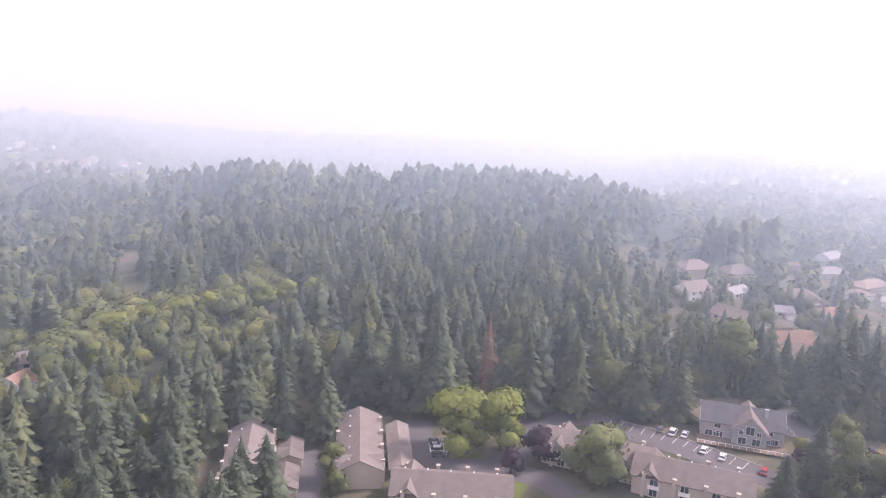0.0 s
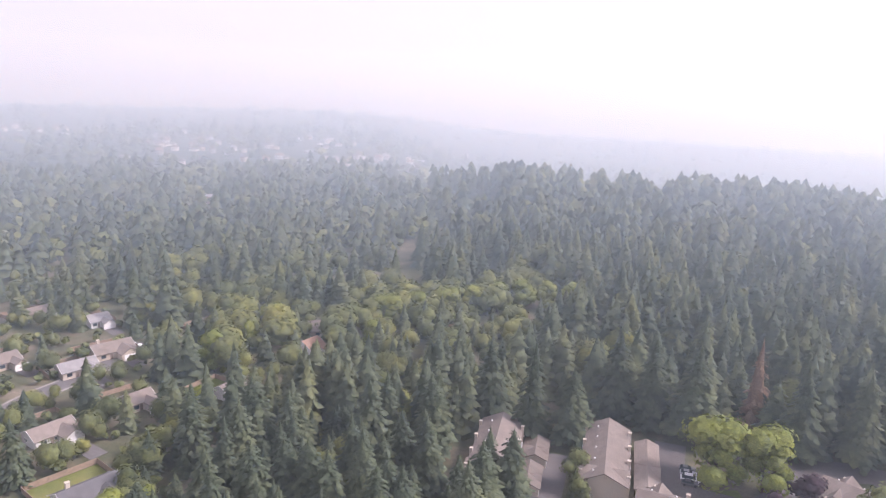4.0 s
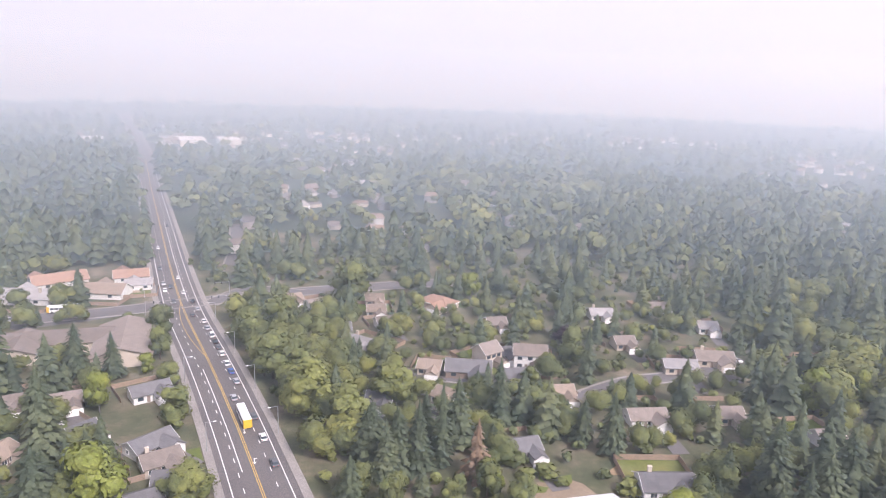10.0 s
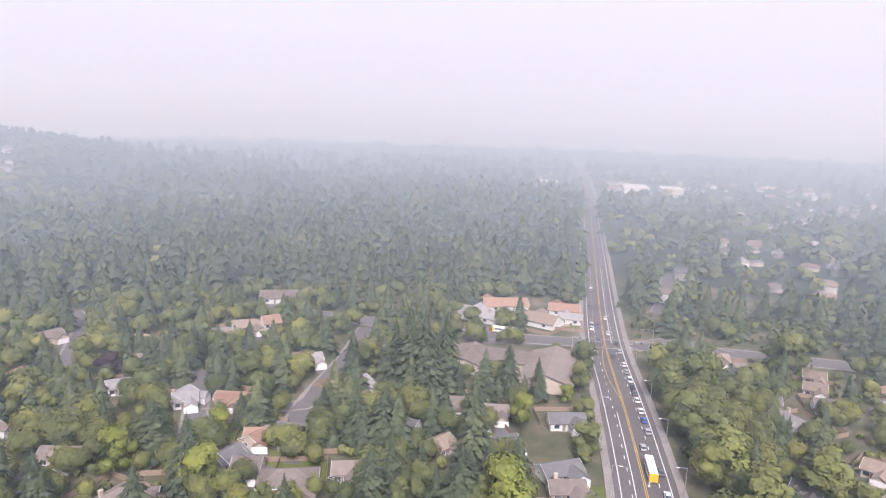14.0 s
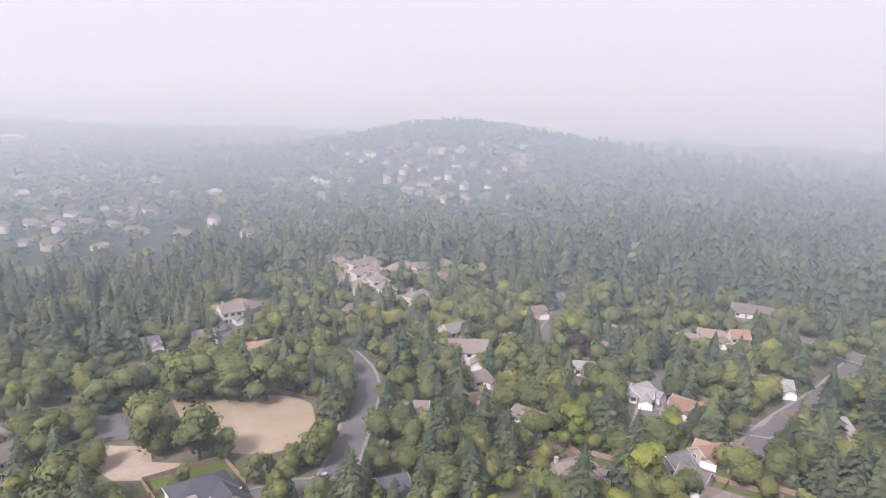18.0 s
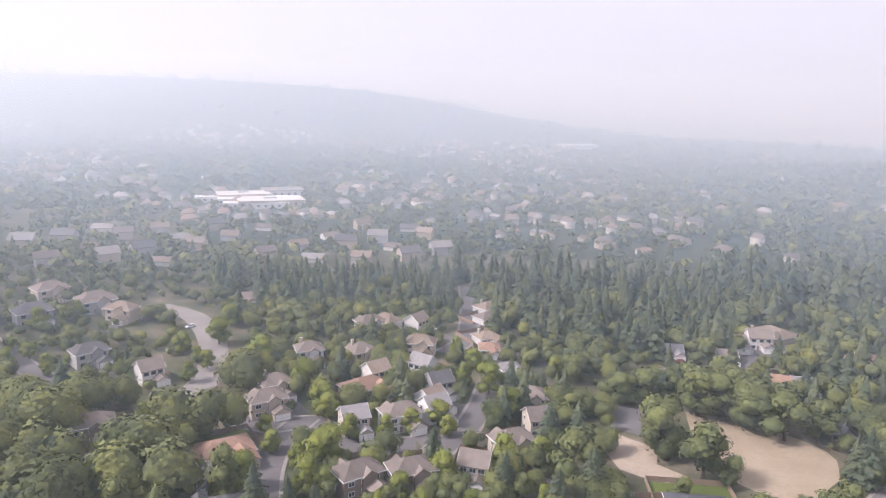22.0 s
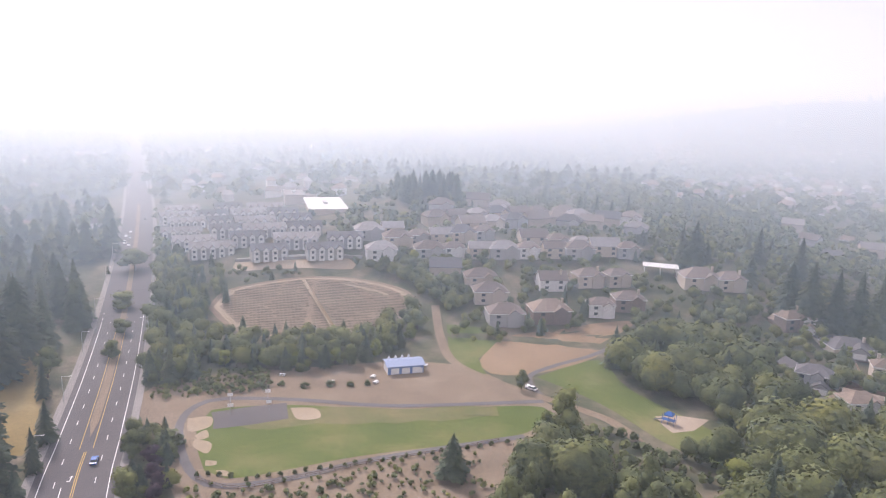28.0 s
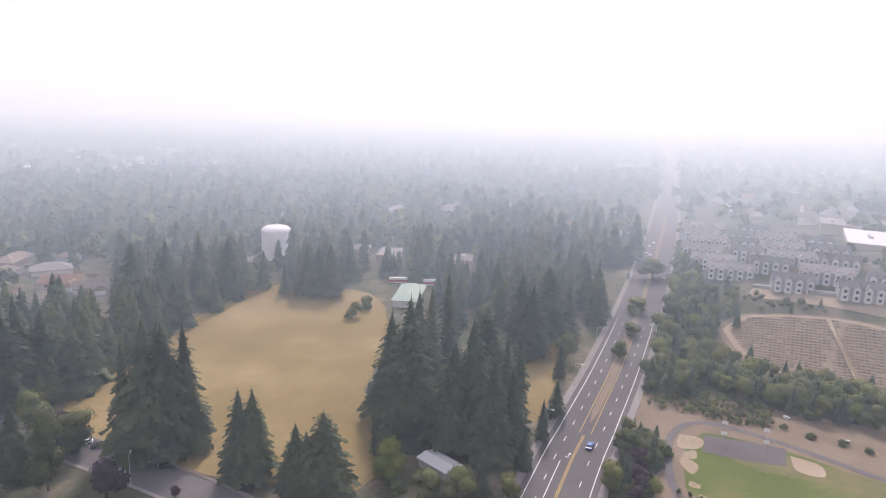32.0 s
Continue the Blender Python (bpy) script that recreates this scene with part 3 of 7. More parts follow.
def leaf_crown(rnd, h=11.0, radius=4.6, lobes=9, clumps=520, size=0.62, base=0.1, tall=1.0):
    """A crown of many leaf clumps scattered over uneven lobes, open between them."""
    s = Shape()
    mid = h * (base + (1 - base) * 0.5)
    balls = []
    for k in range(lobes):
        a, q = 2 * math.pi * k / lobes * 1.7 + rnd.uniform(-0.5, 0.5), rnd.uniform(0.15, 0.62)
        zz = mid + (h - mid) * rnd.uniform(-0.75, 0.62)
        shrink = 1 - 0.45 * max(0, (zz - mid) / (h - mid))
        balls.append((Vector((math.cos(a) * radius * q * shrink, math.sin(a) * radius * q * shrink, zz)), radius * rnd.uniform(0.38, 0.58)))
    balls.append((Vector((0, 0, h - radius * 0.5)), radius * 0.5))
    for c, r in balls:
        lump(s, c, r * 0.74, rnd, tall)
    for k in range(clumps):
        c, r = balls[rnd.randrange(len(balls))]
        d = Vector((rnd.gauss(0, 1), rnd.gauss(0, 1), rnd.gauss(0.25, 1))).normalized()
        p = c + Vector((d.x * r, d.y * r, d.z * r * 0.85 * tall)) * rnd.uniform(0.74, 1.12)
        p.z = max(p.z, h * base * 0.8)
        n = (d + Vector((rnd.uniform(-0.32, 0.32), rnd.uniform(-0.32, 0.32), rnd.uniform(-0.15, 0.45)))).normalized()
        t = n.orthogonal().normalized()
        t = (Matrix.Rotation(rnd.uniform(0, 6.3), 3, n) @ t)
        b = n.cross(t)
        e = size * rnd.uniform(0.6, 1.35)
        f = e * rnd.uniform(0.5, 0.9)
        dip = n * e * 0.3
        s.add([p + t * e - dip, p + b * f, p - t * e - dip, p - b * f], [(0, 1, 2), (0, 2, 3)])
        out = Vector((p.x, p.y, (p.z - mid) * 0.8)).normalized()
        s.n += [tuple(d * 0.45 + out * 0.8 + n * 0.28)] * 4
    return s


def leaf_trunk(rnd, h=11.0, radius=4.6, limbs=6):
    s = Shape().tube([(0, 0, -0.3), (0.05, 0.03, h * 0.22), (0.1, 0, h * 0.5), (0, 0.1, h * 0.85)], [0.3, 0.23, 0.15, 0.04], 7)
    for k in range(limbs):
        a, z = 2 * math.pi * k / limbs + rnd.uniform(-0.4, 0.4), h * rnd.uniform(0.22, 0.5)
        p = Vector((math.cos(a), math.sin(a), 0)) * radius
        s.tube([(0.04, 0.02, z), tuple(p * 0.3 + Vector((0, 0, z + h * 0.12))), tuple(p * 0.6 + Vector((0, 0, z + h * 0.26)))], [0.11, 0.07, 0.02], 5)
    return s


tree_rnd = random.Random(11)
TREES = {}


def tree_kind(key, name, crown, trunk, leaf, label, height):
    root = new(name, trunk.mesh(name + "_trunk", BARK))
    part("crown", crown, leaf, root, smooth_faces=True)
    tagged(root, label, "tree", key.rstrip("0123456789") + " trees")
    TREES.setdefault(key.rstrip("0123456789"), []).append([root, height, False])


for k in range(5):
    tree_kind("fir%d" % k, "fir_tree", fir_crown(tree_rnd, 30, 5.4 + 0.45 * k, 26 + k, 13, 0.04 + 0.02 * k, (0.62, 0.8, 0.7, 0.55, 0.75)[k]), fir_trunk(tree_rnd), FIR,
              "tall dark green fir with drooping boughs", 30)
for k in range(2):
    tree_kind("spire%d" % k, "conifer_tree", fir_crown(tree_rnd, 22, 2.3, 26, 9, 0.03, 0.6), fir_trunk(tree_rnd, 22, 2), FIR, "slender dark green columnar conifer", 22)
for k in range(5):
    tree_kind("leaf%d" % k, "broadleaf_tree", leaf_crown(tree_rnd, 11, 4.3 + 0.3 * k, 9 + k, 1000, 0.36), leaf_trunk(tree_rnd), LEAF, "rounded green broadleaf tree", 11)
for k in range(2):
    tree_kind("poplar%d" % k, "broadleaf_tree", leaf_crown(tree_rnd, 17, 4.6, 14, 1250, 0.42, 0.1, 1.5), leaf_trunk(tree_rnd, 17, 4), LEAF, "tall feathery green broadleaf tree", 17)
for k in range(2):
    tree_kind("lime%d" % k, "broadleaf_tree", leaf_crown(tree_rnd, 12, 4.9, 11, 1150, 0.36), leaf_trunk(tree_rnd, 12), LIME, "yellow-green maple tree in leaf", 12)
tree_kind("plum0", "plum_tree", leaf_crown(tree_rnd, 8, 3.6, 8, 520, 0.4), leaf_trunk(tree_rnd, 8, 3), PLUM, "dark purple-leaved plum tree", 8)
tree_kind("dead0", "dead_tree", fir_crown(tree_rnd, 20, 4.2, 17, 8, 0.06), fir_trunk(tree_rnd, 20, 8), RUST, "dying conifer with dry brown needles", 20)
for k in range(2):
    tree_kind("bush%d" % k, "bush", leaf_crown(tree_rnd, 2.6, 1.7, 6, 150, 0.36, 0.0), Shape().tube([(0, 0, -0.1), (0, 0, 1.4)], [0.08, 0.03], 5), LEAF, "rounded green garden bush", 2.6)
for item in [i for group in TREES.values() for i in group]:
    for o in (item[0], *item[0].children):
        o.location.z = 0


def plant(kind, x, y, height, rnd, wide=1.0):
    """One tree of a kind, of a given height, standing on the ground."""
    item = rnd.choice(TREES[kind])
    k = height / item[1]
    s = k * wide * rnd.uniform(0.88, 1.12)
    m = Matrix.LocRotScale((x, y, gz(x, y) - 0.05), Euler((rnd.uniform(-0.02, 0.02), rnd.uniform(-0.02, 0.02), rnd.uniform(0, 6.3))), (s, s, k))
    if not item[2]:
        item[2] = True
        item[0].matrix_basis = m
        return item[0]
    return copy_thing(item[0], Matrix.LocRotScale(m.translation, m.to_quaternion(), None) @ Matrix.Diagonal((s / item[0].scale[0], s / item[0].scale[1], k / item[0].scale[2], 1)))


def outward(v, f, rnd):
    """Vertices and faces as arrays, with normals away from the stem, half up."""
    v = np.array(v)
    n = v * (1, 1, 0) / (np.hypot(v[:, 0], v[:, 1])[:, None] + 0.02)
    sway = [(rnd.uniform(-0.6, 0.6), rnd.uniform(-0.6, 0.6), rnd.uniform(0.0, 1.1)) for k in range(len(v) // 4 + 1)]
    n = n + np.array([sway[k // 4] for k in range(len(v))])
    return v, np.array(f), n


def low_fir(rnd, rings=6, points=7, feathered=False):
    """A plainer fir for the massed woods: a ragged inner cone with needle tufts, or far off ragged skirts, 1 high and about 0.3 wide."""
    v, f = [], []
    if feathered:
        for i in range(4):
            u = (0.05, 0.35, 0.7, 1.0)[i]
            for k in range(5):
                a, q = 2 * math.pi * (k + 0.5 * (i % 2)) / 5, 0.17 * (1 - u) ** 0.62 * rnd.uniform(0.8, 1.15) + 0.004
                v.append((q * math.cos(a), q * math.sin(a), u))
        for i in range(3):
            for k in range(5):
                p, q = i * 5 + k, i * 5 + (k + 1) % 5
                f += [(p, q, q + 5), (p, q + 5, p + 5)]
        for i in range(rings):
            u = (i + rnd.uniform(-0.3, 0.3)) / rings
            reach = 0.265 * (1 - max(0, u)) ** 0.66 + 0.014
            n = max(3, round(points * (1 - 0.5 * u)))
            for k in range(n):
                a = 2 * math.pi * (k + rnd.uniform(-0.35, 0.35)) / n + i * 0.9
                L = reach * rnd.uniform(0.75, 1.2)
                w, z, d = L * rnd.uniform(0.26, 0.42), 0.1 + u * 0.88, L * rnd.uniform(0.2, 0.6)
                c, s = math.cos(a), math.sin(a)
                m = len(v)
                v += [(c * L * 0.2, s * L * 0.2, z + L * 0.2), (c * L * 0.65 - s * w, s * L * 0.65 + c * w, z - d * 0.7), (c * L, s * L, z - d), (c * L * 0.65 + s * w, s * L * 0.65 - c * w, z - d * 0.7)]
                f += [(m, m + 2, m + 1), (m, m + 3, m + 2)]
        return outward(v, f, rnd)
    for i in range(rings):
        u = i / rings
        low = 0.08 + u * 0.9
        top = min(1.0, low + 0.3)
        reach = 0.27 * (1 - u) ** 0.62 * rnd.uniform(0.82, 1.15) + 0.015
        n = len(v)
        v.append((0, 0, top))
        for k in range(points * 2):
            a = math.pi * k / points + i * 0.7
            q = reach * (rnd.uniform(0.9, 1.2) if k % 2 else rnd.uniform(0.62, 0.85))
            v.append((q * math.cos(a), q * math.sin(a), low + (0.0 if k % 2 else 0.05) + rnd.uniform(-0.015, 0.015)))
        f += [(n, n + 1 + k, n + 1 + (k + 1) % (points * 2)) for k in range(points * 2)]
    return outward(v, f, rnd)


def low_leaf(rnd, clumps=46, size=0.2, core=False):
    """A plainer broadleaf crown for massed trees: 1 high, about 0.8 wide."""
    s = Shape()
    lobes = [(rnd.uniform(-0.16, 0.16), rnd.uniform(-0.16, 0.16), rnd.uniform(0.36, 0.68), rnd.uniform(0.2, 0.3)) for k in range(3)] + [(0, 0, 0.52, 0.36)]
    if core:
        for x, y, z, r in lobes[3:] if clumps < 60 else lobes:
            lump(s, (x, y, z), r * 0.8, rnd, 1.1, 4, 7)
    v, f, shade = list(s.v), [q[:3] for q in s.f], list(s.n)
    for k in range(clumps):
        x, y, z, r = lobes[rnd.randrange(4)]
        d = Vector((rnd.gauss(0, 1), rnd.gauss(0, 1), rnd.gauss(0.3, 1))).normalized()
        p = Vector((x, y, z)) + Vector((d.x, d.y, d.z * 1.05)) * r * rnd.uniform(0.84, 1.08)
        n_ = (d + Vector((rnd.uniform(-0.3, 0.3), rnd.uniform(-0.3, 0.3), rnd.uniform(-0.15, 0.45)))).normalized()
        t = Matrix.Rotation(rnd.uniform(0, 6.3), 3, n_) @ n_.orthogonal().normalized()
        b = n_.cross(t)
        e = size * rnd.uniform(0.6, 1.2)
        n = len(v)
        v += [tuple(p + t * e * 1.1 - n_ * e * 0.3), tuple(p + b * e - t * e * 0.6), tuple(p - b * e - t * e * 0.5 - n_ * e * 0.3)]
        f.append((n, n + 1, n + 2))
        if clumps < 60:
            v.append(tuple(p - t * e * 1.5 - n_ * e * 0.4))
            f.append((n + 1, n + 3, n + 2))
        shade += [tuple(d * 0.45 + (p - Vector((0, 0, 0.45))).normalized() * 0.8 + n_ * 0.28)] * (len(v) - n)
    return np.array(v), np.array(f), np.array(shade)


# ---- houses ----
def gable_roof(L, D, z, rise, over=0.5, thick=0.22):
    """Two slopes with overhang and thickness, the ridge along x."""
    s = Shape()
    a, b, drop = L / 2 + over, D / 2 + over, rise * over / (D / 2)
    for y in (1, -1):
        s.add([(-a, y * b, z - drop), (a, y * b, z - drop), (a, 0, z + rise), (-a, 0, z + rise),
               (-a, y * b, z - drop + thick), (a, y * b, z - drop + thick), (a, 0, z + rise + thick), (-a, 0, z + rise + thick)],
              [(3, 2, 1, 0), (4, 5, 6, 7), (0, 1, 5, 4), (1, 2, 6, 5), (3, 0, 4, 7)] if y < 0 else [(0, 1, 2, 3), (7, 6, 5, 4), (4, 5, 1, 0), (5, 6, 2, 1), (7, 4, 0, 3)])
    return s


def hip_roof(L, D, z, rise, over=0.5, thick=0.22):
    a, b = L / 2 + over, D / 2 + over
    r = max(0.4, a - b)
    s = Shape()
    s.add([(-a, -b, z - 0.1), (a, -b, z - 0.1), (a, b, z - 0.1), (-a, b, z - 0.1), (-a, -b, z + thick), (a, -b, z + thick), (a, b, z + thick), (-a, b, z + thick),
           (-r, 0, z + rise + thick), (r, 0, z + rise + thick)],
          [(3, 2, 1, 0), (0, 1, 5, 4), (1, 2, 6, 5), (2, 3, 7, 6), (3, 0, 4, 7), (4, 5, 9, 8), (5, 6, 9), (6, 7, 8, 9), (7, 4, 8)])
    return s


def gable_wall(L, D, z, rise):
    """The walls under a gable roof, one closed body."""
    s = Shape()
    a, b = L / 2, D / 2
    s.add([(-a, -b, -0.5), (a, -b, -0.5), (a, b, -0.5), (-a, b, -0.5), (-a, -b, z), (a, -b, z), (a, b, z), (-a, b, z), (-a, 0, z + rise - 0.02), (a, 0, z + rise - 0.02)],
          [(0, 1, 5, 4), (2, 3, 7, 6), (1, 2, 6, 9, 5), (3, 0, 4, 8, 7), (4, 5, 9, 8), (6, 7, 8, 9)])
    return s


def moved(shape, m):
    shape.v = [tuple(m @ Vector(p)) for p in shape.v]
    return shape


def window(parent, x, y, z, w, h, face, framed=True):
    """A framed pane on a wall that faces +x, -x, +y or -y."""
    t = {"+y": 0, "-y": 180, "+x": -90, "-x": 90}[face]
    m = pose(x, y, z, 0, 0, t)
    if not framed:
        return part("window", Shape().box(-w / 2, w / 2, -0.05, 0.05, 0, h, m), glass_m, parent)
    f = Shape()
    e = 0.12
    for q in ((-w / 2 - e, w / 2 + e, h, h + e), (-w / 2 - e, w / 2 + e, -e, 0), (-w / 2 - e, -w / 2, 0, h), (w / 2, w / 2 + e, 0, h), (-0.04, 0.04, 0, h)):
        f.box(q[0], q[1], -0.05, 0.09, q[2], q[3], m)
    ob = part("window", f, TRIM, parent)
    part("pane", Shape().box(-w / 2, w / 2, -0.05, 0.03, 0, h, m), glass_m, ob)
    return ob


def house(L, D, storeys, roof, wall, hip=False, wing=True, detail=2, rise=None, chimney=True):
    """A house with its ridge along x: body, roof, a gabled garage wing towards +y, door, windows, chimney."""
    z = 2.9 * storeys - 0.1
    rise = rise or D * (0.26 if storeys == 1 else 0.36)
    root = new("house", None)
    body = Shape().box(-L / 2, L / 2, -D / 2, D / 2, -0.5, z) if hip else gable_wall(L, D, z, rise)
    part("wall", body, SIDING[wall], root)
    part("roof", (hip_roof if hip else gable_roof)(L, D, z, rise), ROOF[roof], root)
    if not hip:
        for x in (-1, 1) if detail else ():
            s = Shape()
            for y in (-1, 1):
                a = L / 2 + 0.5
                p, q, dz = Vector((x * a, y * (D / 2 + 0.5), z - rise * 1.0 / D)), Vector((x * a, 0, z + rise)), Vector((0, 0, 0.24))
                o = Vector((x * 0.06, 0, 0))
                s.add([p, q, q + dz, p + dz, p + o, q + o, q + o + dz, p + o + dz], [(0, 1, 2, 3), (7, 6, 5, 4), (4, 5, 1, 0), (6, 7, 3, 2), (0, 3, 7, 4)])
            part("fascia", s, TRIM, root)
    elif detail:
        s = Shape()
        for x0, x1, y0, y1 in ((-L / 2 - 0.55, L / 2 + 0.55, -D / 2 - 0.56, -D / 2 - 0.5), (-L / 2 - 0.55, L / 2 + 0.55, D / 2 + 0.5, D / 2 + 0.56),
                               (-L / 2 - 0.56, -L / 2 - 0.5, -D / 2 - 0.5, D / 2 + 0.5), (L / 2 + 0.5, L / 2 + 0.56, -D / 2 - 0.5, D / 2 + 0.5)):
            s.box(x0, x1, y0, y1, z - 0.12, z + 0.18)
        part("fascia", s, TRIM, root)
    if hip and storeys == 2:
        for side, gx in ((-1, L * 0.2), (1, -L * 0.12))[:2 if detail else 1]:
            gw = L * 0.36
            turn = pose(gx, side * (D / 4 + 0.5), 0, 0, 0, 90)
            part("gable_wall", moved(gable_wall(D / 2 + 0.6, gw, z - 0.1, gw * 0.36), turn), SIDING[wall], root)
            part("gable_roof", moved(gable_roof(D / 2 + 0.6, gw, z - 0.1, gw * 0.36, 0.4), turn), ROOF[roof], root)
    if wing:
        wl, wd = D * 0.55, min(7.2, L * 0.45)
        wx, zz = -L / 2 + wd / 2 + 0.4, 2.75
        rr = wd * 0.3
        turn = pose(wx, D / 2 + wl / 2 - 0.9, 0, 0, 0, 90)
        part("garage_wall", moved(gable_wall(wl + 1.6, wd, zz, rr), turn), SIDING[wall], root)
        part("garage_roof", moved(gable_roof(wl + 1.6, wd, zz, rr, 0.4), turn), ROOF[roof], root)
        y = D / 2 + wl - 0.1
        part("garage_door", Shape().box(wx - 2.4, wx + 2.4, y - 0.1, y + 0.06, 0.02, 2.3), TRIM, root, "white panelled garage door")
    if detail > 0:
        part("door", Shape().box(L * 0.12 - 0.5, L * 0.12 + 0.5, D / 2 - 0.1, D / 2 + 0.06, 0.1, 2.15), SIDING["brown"], root)
        rows = [0.95 + 2.8 * k for k in range(storeys)]
        for k, zz in enumerate(rows):
            for x in ((0.32, 0.0, -0.3) if k or detail > 1 else (0.32,)):
                if not (wing and x < 0 and k == 0):
                    window(root, x * L, D / 2, zz, 1.7, 1.25, "+y", detail > 1)
            for x in ((-0.3, 0.05, 0.33) if detail > 1 else (-0.25, 0.25)):
                window(root, x * L, -D / 2, zz, 1.8, 1.3, "-y", detail > 1)
            if detail > 1:
                for e, face in ((1, "+x"), (-1, "-x")):
                    window(root, e * L / 2, -D * 0.18, zz, 1.3, 1.2, face)
    if chimney:
        s = Shape().box(L * 0.28 - 0.5, L * 0.28 + 0.5, -D * 0.2 - 0.4, -D * 0.2 + 0.4, z, z + rise + 0.9)
        s.box(L * 0.28 - 0.6, L * 0.28 + 0.6, -D * 0.2 - 0.5, -D * 0.2 + 0.5, z + rise + 0.9, z + rise + 1.05)
        part("chimney", s, SIDING["beige" if wall != "grey" else "grey"], root)
    return root


MODELS = {}
FOOT = []
PLOTS = []


def model(L, storeys, roof, wall, hip, detail):
    """House models are shared: length to the nearest 2 m."""
    key = (max(8, min(26, round(L / 2) * 2)), storeys, roof, wall, hip, detail)
    if key not in MODELS:
        n = key[0]
        root = house(n, max(8.0, min(12.5, n * 0.66)), storeys, roof, wall, hip, detail > 0, detail, None, detail > 0 and n % 4 == 2)
        colour = {"grey": "grey", "taupe": "brown-grey", "tan": "tan", "orange": "terracotta", "pale": "pale grey", "dark": "charcoal"}[roof]
        tagged(root, "%s %s house with a %s %s roof" % ("two-storey" if storeys == 2 else "single-storey", wall, colour, "hipped" if hip else "gabled"), "house", "suburban houses")
        MODELS[key] = [root, False]
    return key


def put_house(x, y, turn, L, storeys=1, roof="grey", wall="beige", hip=False, detail=2):
    """A house centred at x, y, its ridge turned by so many degrees."""
    key = model(L, storeys, roof, wall, hip, detail)
    m = pose(x, y, gz(x, y) + 0.05, 0, 0, turn)
    FOOT.append((x, y, max(6.0, key[0] * 0.5)))
    PLOTS.append((x, y, turn, key[0], max(8.0, min(12.5, key[0] * 0.66))))
    if not MODELS[key][1]:
        MODELS[key][1] = True
        MODELS[key][0].matrix_basis = m
        return MODELS[key][0]
    return copy_thing(MODELS[key][0], m)


# ---- other buildings ----
def row_house(length, storeys, wall, roof, bays, name="townhouse", depth=10.5):
    """A terrace: one long body and roof, with gabled bays, windows and decks on its front towards -y."""
    z, rise = 2.85 * storeys, 2.6
    root = new(name, None)
    part("wall", gable_wall(length, depth, z, rise), SIDING[wall], root)
    part("roof", gable_roof(length, depth, z, rise), ROOF[roof], root)
    step = length / bays
    for k in range(bays):
        x = -length / 2 + step * (k + 0.5)
        t = pose(x, -depth / 2 - 0.3, 0, 0, 0, 90)
        part("bay_wall", moved(gable_wall(2.6, step * 0.6, z + 0.3, 1.5), t), SIDING["white"], root)
        part("bay_roof", moved(gable_roof(5.2, step * 0.6, z + 0.3, 1.5, 0.3), pose(x, -depth / 2 + 1.0, 0, 0, 0, 90)), ROOF[roof], root)
        for s in range(storeys):
            window(root, x, -depth / 2 - 1.6, 0.9 + 2.8 * s, step * 0.26, 1.25, "-y", False)
        part("fascia", Shape().box(x - step * 0.36, x + step * 0.36, -depth / 2 - 1.95, -depth / 2 - 1.88, z + 0.05, z + 0.3), TRIM, root)
    return root


def condo(length, depth, name="condominium"):
    """A two-storey condominium: clustered gables, chimneys at the eaves, small balconies down both sides."""
    z, rise = 5.6, depth * 0.24
    root = new(name, None)
    part("wall", gable_wall(length, depth, z, rise), SIDING["beige"], root)
    part("roof", gable_roof(length, depth, z, rise, 0.6), ROOF["taupe"], root)
    t = pose(-length * 0.36, 0, 0, 0, 0, 90)
    part("cross_wall", moved(gable_wall(depth * 0.96, length * 0.2, z - 0.3, rise * 0.8), t), SIDING["beige"], root)
    part("cross_roof", moved(gable_roof(depth + 0.6, length * 0.2, z - 0.3, rise * 0.8, 0.5), t), ROOF["taupe"], root)
    for k in range(4):
        x = length * (-0.4 + 0.26 * k)
        for side, face in ((1, "+y"), (-1, "-y")):
            y = side * (depth / 2 + 0.5)
            part("chimney", Shape().box(x - 0.45, x + 0.45, y - 0.4, y + 0.4, -0.4, z + 1.1).box(x - 0.55, x + 0.55, y - 0.5, y + 0.5, z + 1.1, z + 1.3), SIDING["beige"], root, "beige boxed chimney with a cap")
            s = Shape().box(x + 1.2, x + 4.2, y - 0.6, y + 0.6, 2.75, 2.9)
            for e in (x + 1.2, x + 4.12):
                s.box(e, e + 0.08, y - 0.6, y + 0.6, 2.9, 3.9)
            s.box(x + 1.2, x + 4.2, y + side * 0.52 - 0.04, y + side * 0.52 + 0.04, 2.9, 3.9)
            part("balcony", s, TRIM, root)
            window(root, x + 2.7, side * depth / 2, 3.1, 2.0, 1.9, face)
            window(root, x + 2.7, side * depth / 2, 0.3, 2.0, 1.9, face)
    for k in range(5):
        x = length * (-0.42 + 0.2 * k)
        part("roof_vent", Shape().tube([(x, depth * 0.25, z + rise * 0.45), (x, depth * 0.25, z + rise * 0.45 + 0.75)], [0.22, 0.22], 8), TRIM, root)
    return root


